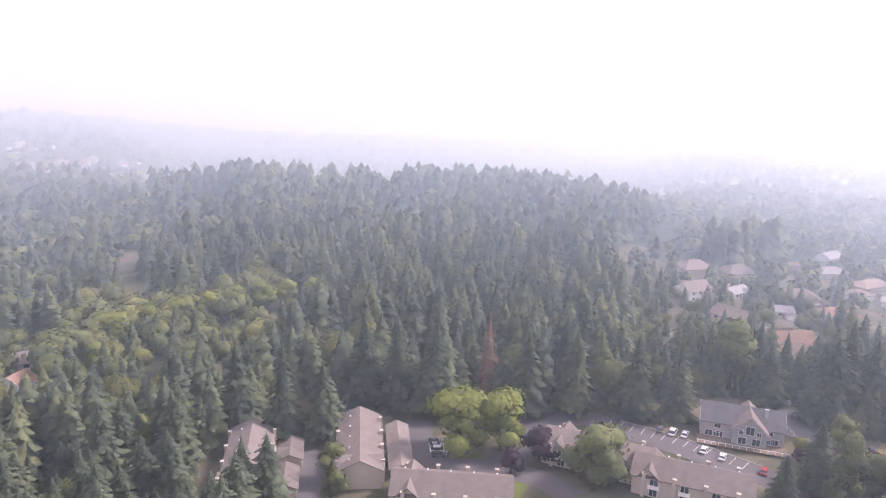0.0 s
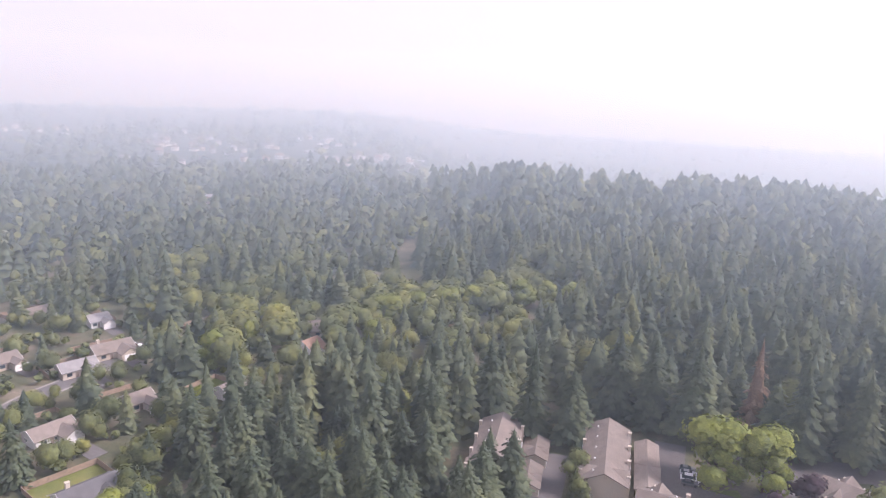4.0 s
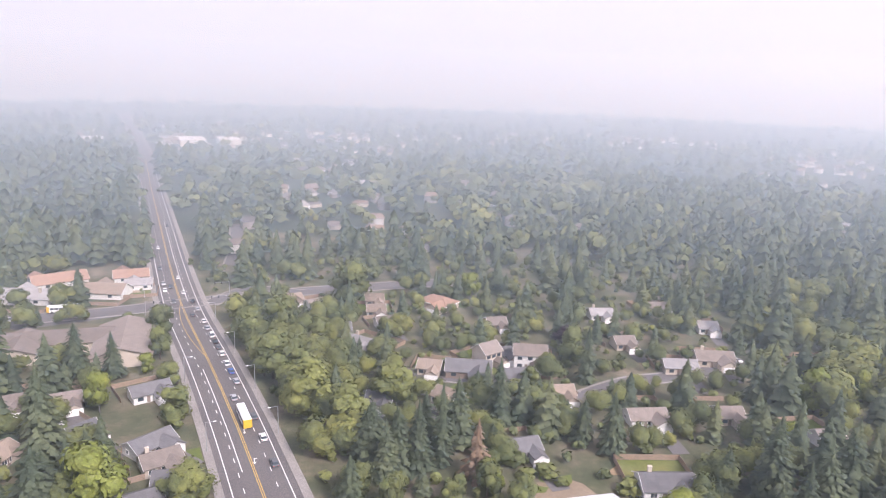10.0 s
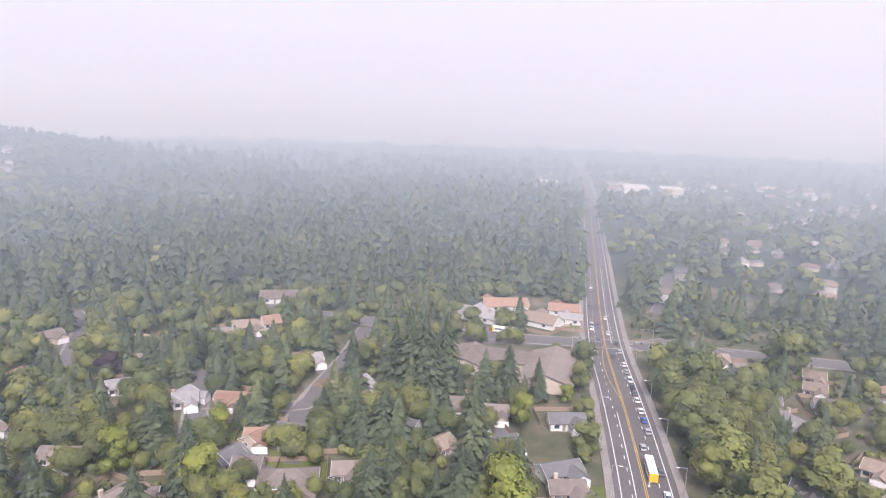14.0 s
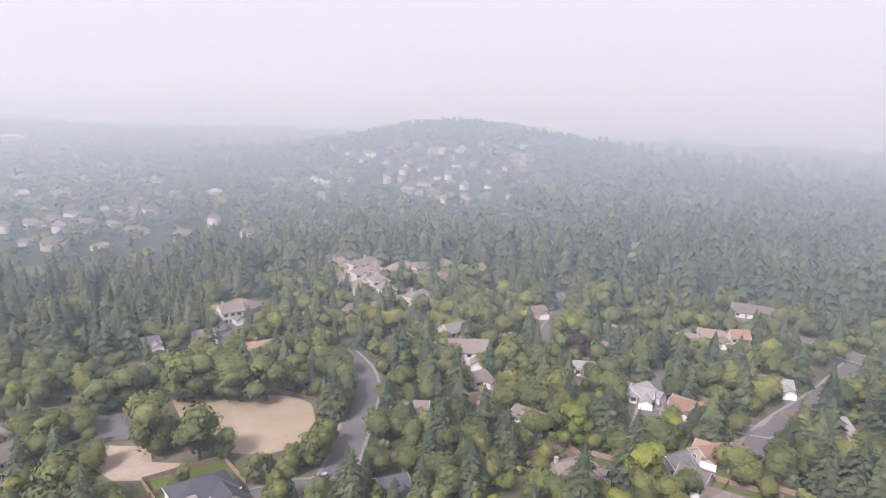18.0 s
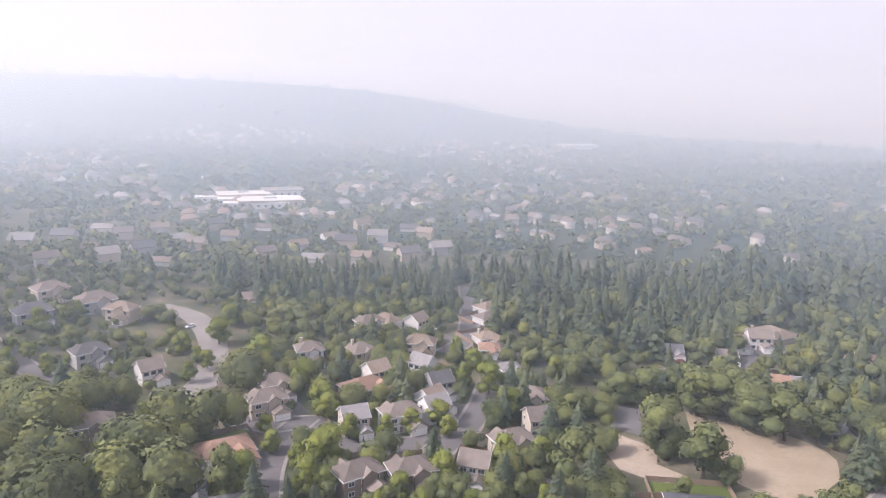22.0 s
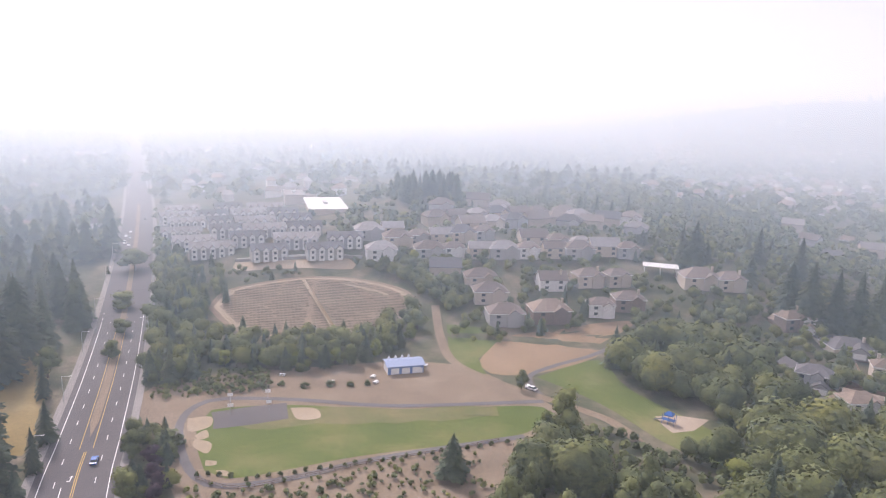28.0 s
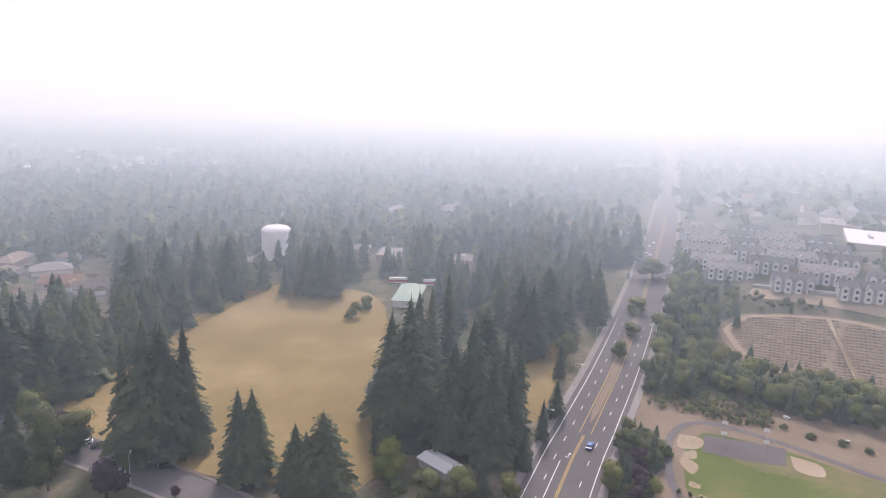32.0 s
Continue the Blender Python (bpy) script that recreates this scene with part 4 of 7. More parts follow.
def low_garage(length, depth, doors=4):
    z, rise = 2.6, depth * 0.22
    root = new("garage", None)
    part("wall", gable_wall(length, depth, z, rise), SIDING["beige"], root)
    part("roof", gable_roof(length, depth, z, rise), ROOF["taupe"], root)
    t = pose(-length * 0.1, 0, 0, 0, 0, 90)
    part("cross_roof", moved(gable_roof(depth, length * 0.24, z, rise * 0.95, 0.5), t), ROOF["taupe"], root)
    s = length / doors
    for k in range(doors):
        x = -length / 2 + s * (k + 0.5)
        part("garage_door", Shape().box(x - s * 0.38, x + s * 0.38, -depth / 2 - 0.06, -depth / 2 + 0.1, 0, 2.2), TRIM, root)
    return root


def block(name, L, D, h, wall, roof, label, category, parapet=True, mats=None):
    """A flat-roofed building with a parapet, a band of windows and a roof unit."""
    root = new(name, None)
    part("wall", Shape().box(-L / 2, L / 2, -D / 2, D / 2, -0.5, h), wall, root)
    part("roof", Shape().box(-L / 2 - 0.4, L / 2 + 0.4, -D / 2 - 0.4, D / 2 + 0.4, h, h + 0.35), roof, root)
    part("roof_unit", Shape().box(-L * 0.1, L * 0.1, -1.2, 1.2, h + 0.35, h + 1.6), METAL, root)
    for k in range(max(2, int(L / 6))):
        x = -L / 2 + L * (k + 0.5) / max(2, int(L / 6))
        window(root, x, -D / 2, h * 0.35, 2.2, h * 0.35, "-y", False)
        window(root, x, D / 2, h * 0.35, 2.2, h * 0.35, "+y", False)
    return tagged(root, label, category)


# ---- vehicles ----
def car(paint, kind="car"):
    """Body with sloped hood and boot, a glazed cabin with a roof, four wheels with rims, lights; nose towards +x."""
    L, W = (4.6, 1.8) if kind == "car" else (5.3, 1.95)
    top = 1.42 if kind == "car" else 1.8
    root = new("car", None)
    p = [(-L / 2, 0.45), (-L / 2, 0.85), (-L / 2 + 0.5, 0.95), (L / 2 - 1.2, 0.95), (L / 2 - 0.1, 0.78), (L / 2, 0.45), (L / 2 - 0.2, 0.28), (-L / 2 + 0.2, 0.28)]
    n = len(p)
    body = Shape().add([(x, -W / 2, z) for x, z in p] + [(x, W / 2, z) for x, z in p], [tuple(range(n)), tuple(range(2 * n - 1, n - 1, -1))] + [(i, i + n, (i + 1) % n + n, (i + 1) % n) for i in range(n)])
    part("body", body, PAINT[paint], root)
    a, b, c, d = -L / 2 + 0.35, -L / 2 + 1.0, L / 2 - 2.1, L / 2 - 1.25
    e, w = W / 2 - 0.04, W / 2 - 0.22
    part("glazing", Shape().add([(a, -e, 0.93), (d, -e, 0.93), (d, e, 0.93), (a, e, 0.93), (b, -w, top - 0.05), (c, -w, top - 0.05), (c, w, top - 0.05), (b, w, top - 0.05)],
                                [(0, 1, 5, 4), (1, 2, 6, 5), (2, 3, 7, 6), (3, 0, 4, 7), (4, 5, 6, 7)]), glass_m, root)
    part("roof", Shape().box(b, c, -w, w, top - 0.05, top + 0.02), PAINT[paint], root)
    for x in (-L / 2 + 0.9, L / 2 - 0.9):
        for y in (-1, 1):
            s = Shape()
            ring = [(x + 0.33 * math.cos(k * math.pi / 5), 0.33 + 0.33 * math.sin(k * math.pi / 5)) for k in range(10)]
            s.add([(q, y * (W / 2 - 0.2), z) for q, z in ring] + [(q, y * (W / 2 + 0.02), z) for q, z in ring],
                  [tuple(range(10)), tuple(range(19, 9, -1))] + [(k, (k + 1) % 10, (k + 1) % 10 + 10, k + 10) for k in range(10)])
            part("wheel", s, RUBBER, root)
    for y in (-1, 1):
        part("headlight", Shape().box(L / 2 - 0.12, L / 2 + 0.01, y * W * 0.34 - 0.2, y * W * 0.34 + 0.2, 0.6, 0.74), TRIM, root)
        part("tail_light", Shape().box(-L / 2 - 0.01, -L / 2 + 0.1, y * W * 0.36 - 0.15, y * W * 0.36 + 0.15, 0.62, 0.82), RED, root)
    return root


def bus():
    root = new("bus", None)
    part("body", Shape().box(-6, 6, -1.25, 1.25, 0.4, 2.95), PAINT["white"], root)
    part("roof", Shape().box(-5.9, 5.9, -1.15, 1.15, 2.95, 3.15), PAINT["white"], root, "white bus roof")
    part("front", Shape().box(-6.06, -5.0, -1.27, 1.27, 0.38, 2.97), PAINT["yellow"], root, "yellow bus end")
    for y in (-1, 1):
        for k in range(6):
            part("pane", Shape().box(-4.6 + 1.7 * k, -3.2 + 1.7 * k, y * 1.26 - 0.02, y * 1.26 + 0.02, 1.5, 2.4), glass_m, root)
        for x in (-4, 3.6):
            s = Shape()
            ring = [(x + 0.5 * math.cos(k * math.pi / 5), 0.5 + 0.5 * math.sin(k * math.pi / 5)) for k in range(10)]
            s.add([(q, y * 1.0, z) for q, z in ring] + [(q, y * 1.28, z) for q, z in ring], [tuple(range(10)), tuple(range(19, 9, -1))] + [(k, (k + 1) % 10, (k + 1) % 10 + 10, k + 10) for k in range(10)])
            part("wheel", s, RUBBER, root)
    return tagged(root, "white and yellow city bus on the road", "bus")


CARS = {}


def put_car(x, y, turn, paint="white", kind="car", on=0.12):
    m = pose(x, y, gz(x, y) + on, 0, 0, turn)
    key = (paint, kind)
    if key in CARS:
        return copy_thing(CARS[key], m)
    CARS[key] = tagged(car(paint, kind), "%s %s with dark windows on asphalt" % (paint, "sedan" if kind == "car" else "pickup van"), "car", "vehicles")
    CARS[key].matrix_basis = m
    return CARS[key]


def road_at(x):
    """The point and heading of the main road at x."""
    y = float(np.interp(x, ROAD[:, 0], ROAD[:, 1]))
    y1 = float(np.interp(x + 4, ROAD[:, 0], ROAD[:, 1]))
    return y, math.degrees(math.atan2(y1 - y, 4))


# ---- street furniture ----
def street_lamp(height=9.0):
    root = new("street_lamp", None)
    part("pole", Shape().tube([(0, 0, -0.3), (0, 0, height)], [0.13, 0.08], 8), METAL, root)
    part("arm", Shape().box(-0.05, 2.4, -0.05, 0.05, height - 0.12, height), METAL, root)
    part("lamp_head", Shape().box(2.0, 2.9, -0.16, 0.16, height - 0.2, height - 0.02), TRIM, root)
    return tagged(root, "tall grey metal street lamp with one arm", "street lamp", "street lamps")


LAMP = []


def put_lamp(x, y, turn):
    m = pose(x, y, gz(x, y), 0, 0, turn)
    if LAMP:
        return copy_thing(LAMP[0], m)
    LAMP.append(street_lamp())
    LAMP[0].matrix_basis = m
    return LAMP[0]


def fence(points, height=1.2, gap=3.0, name="fence", material=None, label="weathered wooden rail fence", rails=2):
    """Posts and rails along a line."""
    line = curve_points(points, gap)
    root = new(name, None)
    for i, (x, y) in enumerate(line):
        z = gz(x, y)
        part("post", Shape().box(x - 0.09, x + 0.09, y - 0.09, y + 0.09, z - 0.2, z + height), material or WOOD, root)
        if i:
            x0, y0 = line[i - 1]
            d = math.degrees(math.atan2(y - y0, x - x0))
            n = math.hypot(x - x0, y - y0)
            for k in range(rails):
                zz = height * (k + 1) / rails - 0.12
                part("rail", Shape().box(0, n, -0.04, 0.04, zz - 0.08, zz + 0.08, pose(x0, y0, gz(x0, y0), 0, 0, d)), material or WOOD, root)
    return tagged(root, label, "fence")


def clearings(x, y):
    """High where the far suburb opens up into streets of houses, low where its woods stand."""
    return np.sin(x / 95 + 1.3) + np.cos(y / 120 - 0.7) + 0.8 * np.sin((x + y) / 61) + 0.5 * np.sin((x - 1.7 * y) / 37)


def far_houses(az0, az1, r0, r1, per, seed, white=0.5):
    """Distant houses: bodies in one mesh, roofs in another, too small to tell apart."""
    g = np.random.default_rng(seed)
    n = int(radians(az1 - az0) * (r1 * r1 - r0 * r0) / 2 / per)
    a, r = np.radians(g.uniform(az0, az1, n)), np.sqrt(g.uniform(r0 * r0, r1 * r1, n))
    x, y = -np.sin(a) * r, np.cos(a) * r
    ok = (np.abs(y - np.interp(x, ROAD[:, 0], ROAD[:, 1])) > 26) & (clearings(x, y) > g.uniform(-0.4, 0.9, n))
    x, y = x[ok], y[ok]
    turn, h = g.uniform(0, 6.3, len(x)), g.choice([3.2, 5.6, 6.0], len(x))
    L = g.uniform(8, 12.5, len(x))
    z = ground_z(x, y)
    wall = (np.array([(-.5, -.35, -.2), (.5, -.35, -.2), (.5, .35, -.2), (-.5, .35, -.2), (-.5, -.35, 1), (.5, -.35, 1), (.5, .35, 1), (-.5, .35, 1)]),
            np.array([(0, 1, 5, 4), (1, 2, 6, 5), (2, 3, 7, 6), (3, 0, 4, 7)]))
    roof = (np.array([(-.54, -.4, .97), (.54, -.4, .97), (.54, .4, .97), (-.54, .4, .97), (-.36, 0, 1.55), (.36, 0, 1.55)]),
            np.array([(0, 1, 5, 4), (2, 3, 4, 5), (1, 2, 5, 5), (3, 0, 4, 4)]))
    p = np.stack([x, y, z, turn, L, h], 1)
    massed("far_house_walls", wall, p, FAR_WALL, "pale walls of distant houses in haze", "houses")
    v, f = roof
    tri = np.array([(0, 1, 5), (0, 5, 4), (2, 3, 4), (2, 4, 5), (1, 2, 5), (3, 0, 4)])
    massed("far_house_roofs", (v, tri), p, FAR_ROOF, "brown-grey roofs of distant houses in haze", "houses")


def many(name, colours, rough):
    m, nt, b = mat(name, rough, 0.2)
    nt.links.new(ramp(nt, island_random(nt), [(k / (len(colours) - 1), c) for k, c in enumerate(colours)]), b.inputs["Base Color"])
    return m


FAR_WALL = many("far_house_paint", [(0.78, 0.77, 0.75), (0.45, 0.40, 0.34), (0.62, 0.60, 0.58), (0.30, 0.27, 0.25), (0.52, 0.48, 0.44)], 0.8)
FAR_ROOF = many("far_house_shingles", [(0.12, 0.115, 0.115), (0.20, 0.165, 0.145), (0.28, 0.20, 0.15), (0.16, 0.15, 0.15), (0.42, 0.40, 0.39)], 0.9)


# ---- streets ----
street([(-336, 150), (-336, 46), (-330, -5), (-323, -50), (-322, -120), (-330, -260)], 12, label="grey cross street with signals")
street([(110, -196), (110, -214), (110, -231), (117, -253), (129, -276), (148, -300), (170, -310)], 9, CONCRETE, "pale curving concrete street")
street([(88, -204), (74, -200), (62, -205), (47, -192), (27, -196)], 9)
street([(61, -157), (66, -174), (68, -192), (65, -208)], 8)
street([(21, -191), (13, -209), (9, -228), (7, -248)], 8)
street([(132, -204), (143, -214), (164, -220), (190, -236)], 7)
street([(27, -276), (20, -297), (22, -344), (27, -386)], 8)
street([(-62, -163), (-73, -162), (-83, -160), (-102, -182), (-121, -207), (-131, -227), (-136, -252)], 9)
street([(-189, -102), (-213, -108), (-232, -111), (-269, -115), (-312, -123)], 8)
street([(-198, -139), (-209, -126), (-217, -110), (-232, -111)], 7)
street([(-169, -125), (-189, -136), (-208, -148), (-234, -163)], 7)
street([(-210, -210), (-239, -230), (-263, -248), (-283, -273)], 8)
street([(-48, -265), (-68, -274), (-91, -284), (-135, -335)], 9)
street([(-227, 68), (-219, 87), (-204, 106), (-193, 119)], 9)
street([(-193, 119), (-200, 143), (-200, 170), (-204, 201)], 7)
street([(-326, 2), (-345, 22), (-334, 46)], 8)
street([(-393, 16), (-435, 21), (-506, 25)], 9)
street([(122, 227), (121, 193), (122, 169), (122, 138), (120, 113)], 12)
street([(26, 206), (34, 212), (50, 215), (56, 210), (71, 200), (87, 187), (101, 175)], 11, ASPHALT, "dark grey condominium car park lane", False)
street([(16, 181), (23, 189), (26, 206)], 9, ASPHALT, "dark grey condominium lane", False)
street([(-6, 209), (-5, 193), (-0, 183), (16, 181), (30, 176), (36, 168)], 9, ASPHALT, "dark grey condominium lane", False)
street([(-37, 187), (-35, 172), (-34, 161)], 9, ASPHALT, "dark grey garage court", False)
street([(313, -84), (279, -78), (253, -76), (234, -84), (214, -98), (193, -113), (175, -115)], 4, SOIL, "pale gravel park track", False)

# ---- fields, lawns, bare ground ----
patch("field", [(135, 200), (218, 231), (288, 241), (305, 195), (268, 156), (195, 122), (149, 91), (132, 122), (129, 139), (128, 167)], 0.03, DRY, "wide dry golden grass field", "field", wobble=1.5)
patch("field", [(220, 79), (286, 90), (291, 77), (204, 63), (208, 73)], 0.03, DRY, "small dry golden grass clearing", "field", wobble=1)
patch("bare_ground", [(215, 34), (245, 36), (255, 6), (254, -67), (228, -90), (204, -99), (177, -89), (155, -63), (155, -14), (169, 17)], 0.02, SOIL, "bare tan soil round the park", "ground", wobble=1)
patch("lawn", [(214, 18), (225, 14), (224, -12), (214, -45), (207, -95), (190, -82), (186, -29), (181, 8), (195, 16)], 0.05, LAWN, "mown green park lawn with dry patches", "lawn")
patch("dry_lawn", [(222, 6), (221, -14), (215, -46), (210, -80), (204, -78), (205, -44), (209, -18), (208, 2), (214, 9)], 0.07, DRY_LAWN, "worn yellowed part of the park lawn", "lawn", wobble=1.2)
patch("field", [(262, -94), (276, -107), (278, -136), (279, -153), (276, -170), (268, -159), (259, -143), (247, -136), (235, -105), (238, -87), (252, -87)], 0.065, TAN, "mown hay field by the houses", "field")
patch("lawn", [(296, -85), (291, -97), (277, -104), (268, -102), (254, -87), (238, -85), (248, -75)], 0.06, LAWN, "small green slope beside the track", "lawn")
patch("lawn", [(232, -103), (244, -135), (215, -133), (173, -144), (160, -132), (175, -123), (206, -116)], 0.05, LAWN, "green park lawn by the wood", "lawn")
patch("sand_pit", [(193, -130), (192, -138), (187, -147), (181, -137), (181, -129)], 0.09, SAND, "pale sand of a playground", "playground")
patch("sports_court", [(223, 14), (225, 2), (226, -10), (220, -10), (214, -10), (212, 1), (211, 13), (217, 13)], 0.10, ASPHALT, "dark asphalt ball court in the park", "court", step=60)
for ring in ([(220, 21), (220, 14), (213, 14), (211, 20)], [(206, 18), (202, 13), (196, 14), (201, 18)], [(222, -11), (220, -19), (213, -20), (213, -13)],
             [(192, 14), (191, 11), (189, 11), (189, 14)], [(186, 11), (185, 8), (182, 7), (183, 10)], [(208, 18), (211, 15), (206, 14), (205, 17)]):
    patch("bare_patch", ring, 0.08, CLAY, "worn sandy patch in the lawn", "ground", step=1.2)
oval = [(330, 21), (348, 13), (352, -9), (351, -31), (343, -56), (329, -74), (312, -76), (294, -65), (285, -40), (288, -11), (302, 9)]
cx, cy = np.mean(oval, 0)
patch("bare_ground", [(cx + (x - cx) * 0.94, cy + (y - cy) * 0.94) for x, y in oval], 0.40, CLAY, "pale rim round the planted beds", "ground")
patch("bare_ground", oval, 0.30, SOIL, "tan soil ring round planted beds", "ground")
inner = [(cx + (x - cx) * 0.88, cy + (y - cy) * 0.88) for x, y in oval]
patch("planted_bed", inner, 0.52, MULCH, "brown planted rows in an oval bed", "garden bed")
rows = Shape()
row_rnd = random.Random(4)
for k in range(-13, 14):
    x = k * 2.6
    for y in np.arange(-60, 60, 1.7):
        px_, py_ = cx + x, cy + y
        if inside(inner, [px_], [py_])[0] and abs(y + 0.17 * x - 3) > 1.5 and row_rnd.random() < 0.93:
            h, w, z0 = row_rnd.uniform(0.25, 0.6), row_rnd.uniform(0.6, 0.95), gz(px_, py_) + 0.5
            rows.add([(px_ - w, py_ - 0.95, z0), (px_ + w, py_ - 0.95, z0), (px_ + w, py_ + 0.95, z0), (px_ - w, py_ + 0.95, z0), (px_ + row_rnd.uniform(-0.2, 0.2), py_, z0 + h)],
                     [(0, 1, 4), (1, 2, 4), (2, 3, 4), (3, 0, 4)])
tagged(new("planted_rows", rows.mesh("planted_rows", HEATHER)), "low brown plants in many straight rows", "plants", kind="stuff")
patch("bare_path", [(349, -23.2), (348.7, -25.2), (286, -36), (286, -34)], 0.86, CLAY, "straight dirt path across the bed", "path", step=50)
patch("bare_path", [(340, -44), (332, -58), (326, -64), (325, -63), (330, -57), (338.6, -44)], 0.87, CLAY, "dirt path across the bed", "path", step=50)
edge = curve_points([(385, 9), (380, -7), (375, -27), (369, -50)], 6.0)
low_wall = new("retaining_wall", None)
wall_top, wall_body = Shape(), Shape()
for (xa, ya), (xb, yb) in zip(edge[:-1], edge[1:]):
    za, zb = gz(xa, ya), gz(xb, yb)
    for shape, x0, x1, z0, z1 in ((wall_body, -0.2, 0.2, -0.4, 1.3), (wall_top, -0.32, 0.32, 1.3, 1.46)):
        shape.add([(xa + x0, ya, za + z0), (xa + x1, ya, za + z0), (xa + x1, ya, za + z1), (xa + x0, ya, za + z1),
                   (xb + x0, yb, zb + z0), (xb + x1, yb, zb + z0), (xb + x1, yb, zb + z1), (xb + x0, yb, zb + z1)],
                  [(0, 4, 7, 3), (1, 2, 6, 5), (3, 7, 6, 2), (0, 1, 5, 4), (0, 3, 2, 1), (4, 5, 6, 7)])
part("body", wall_body, PALE_WALL, low_wall)
part("coping", wall_top, PALE_WALL, low_wall)
tagged(low_wall, "long low white concrete wall below the terrace houses", "wall")
patch("bare_ground", [(383, 9), (378, -7), (373, -27), (367, -50), (355, -50), (361, -27), (366, -7), (371, 9)], 0.25, CLAY, "dry tan bank below a white wall", "ground")
loop = curve_points([(211, -97), (217, -46), (228, -13), (233, 10), (229, 19), (217, 23), (198, 21), (183, 16), (177, 8), (178, -10), (183, -31), (186, -57), (188, -81)], 4.0)
tagged(new("park_path", strip(loop, 1.3, -1.3, 0.12).mesh("park_path", OLD_ASPHALT)), "grey asphalt loop path round the lawn", "path", kind="structure")
side_path = curve_points([(258, -151), (248, -132), (241, -114), (232, -100), (214, -98)], 4.0)
tagged(new("park_path", strip(side_path, 1.2, -1.2, 0.12).mesh("park_path", OLD_ASPHALT)), "grey asphalt path along the hay field", "path", kind="structure")
patch("field", [(-62, -237), (-77, -234), (-91, -225), (-101, -209), (-88, -187), (-75, -184), (-65, -191), (-60, -209)], 0.04, CLAY, "dry tan ball field", "field", wobble=0.6)
patch("sand_pit", [(-33, -217), (-40, -211), (-47, -208), (-45, -197), (-53, -191), (-46, -187), (-34, -192), (-30, -203)], 0.05, SAND, "pale sandy play area", "playground", wobble=0.6)
patch("sports_court", [(-37, -239), (-42, -238), (-46, -236), (-45, -226), (-43, -215), (-38, -217), (-33, -219), (-35, -229)], 0.06, OLD_ASPHALT, "grey asphalt court by the field", "court", step=60)
patch("lawn", [(-39, -184), (-49, -187), (-50, -178), (-41, -177)], 0.04, LAWN, "small green back lawn", "lawn")
patch("bare_ground", [(-148, 101), (-153, 113), (-151, 118), (-143, 120), (-146, 112), (-147, 105)], 0.04, TAN, "orange-tan dirt yard", "ground", wobble=0.5)
patch("bare_ground", [(-148, 74), (-151, 89), (-146, 94), (-138, 95), (-137, 81)], 0.04, SOIL, "bare kitchen garden soil", "ground", wobble=0.5)
for bed in ([(-150, 79), (-147, 84), (-145, 82), (-146, 78)], [(-155, 84), (-154, 88), (-148, 86), (-150, 83)], [(-151, 88), (-151, 93), (-147, 91), (-148, 88)]):
    patch("garden_bed", bed, 0.09, LAWN, "green vegetable bed in soil", "garden bed")
patch("bare_ground", [(-134, 103), (-133, 106), (-122, 105), (-124, 99)], 0.05, OLD_ASPHALT, "worn grey driveway", "driveway")
patch("lawn", [(-192, -8), (-193, -3), (-185, -2), (-183, -6)], 0.05, LAWN, "small green back lawn", "lawn", step=20)
patch("lawn", [(3, 185), (13, 190), (15, 185), (5, 180)], 0.05, LAWN, "green lawn under a maple", "lawn")
patch("lawn", [(20, 177), (26, 174), (22, 165), (19, 166)], 0.05, LAWN, "small green lawn by the condominium", "lawn")
patch("car_park", [(-318, -76), (-325, -44), (-328, -25), (-320, -24), (-311, -58), (-309, -74)], 0.08, OLD_ASPHALT, "grey car park by the crossing", "car park")
for far in ([(220, -649), (201, -686), (135, -670), (125, -599), (161, -575), (199, -591)], [(-735, 368), (-762, 444), (-737, 530), (-690, 505), (-690, 380)], [(-37, -821), (-113, -843), (-178, -823), (-164, -785), (-73, -783)], [(363, -553), (366, -605), (327, -596), (314, -528)]):
    patch("field", far, 0.5, DRY, "distant dry field in haze", "field", step=25)

# ---- houses ----
# west of the crossing
for spot in [
        (-195, -16, 305, 13, 1, "grey", "white", False, 2), (-185, -13, 289, 10, 1, "taupe", "beige", False, 2),
        (-174, -10, 264, 9, 1, "grey", "beige", False, 2), (-166, -16, 286, 6, 1, "grey", "beige", False, 2),
        (-231, -18, 289, 12, 1, "grey", "white", False, 1), (-230, -42, 281, 5, 1, "taupe", "beige", False, 1),
        (-232, -58, 282, 7, 1, "taupe", "brown", False, 1), (-199, -54, 333, 8, 1, "tan", "beige", False, 2),
        (-207, -35, 305, 7, 1, "grey", "beige", False, 2), (-237, -98, 338, 10, 1, "pale", "white", False, 1),
        (-222, -92, 326, 9, 1, "taupe", "white", False, 1), (-256, -126, 311, 8, 1, "pale", "white", False, 1),
        (-203, -149, 305, 6, 1, "pale", "white", False, 1), (-209, -133, 281, 12, 1, "orange", "brown", False, 1),
        (-186, -110, 289, 7, 1, "orange", "beige", False, 2), (-193, -100, 281, 12, 1, "grey", "brown", False, 2),
        (-170, -111, 335, 7, 1, "grey", "grey", False, 2), (-168, -103, 286, 8, 1, "taupe", "beige", False, 2)]:
    put_house(*spot)
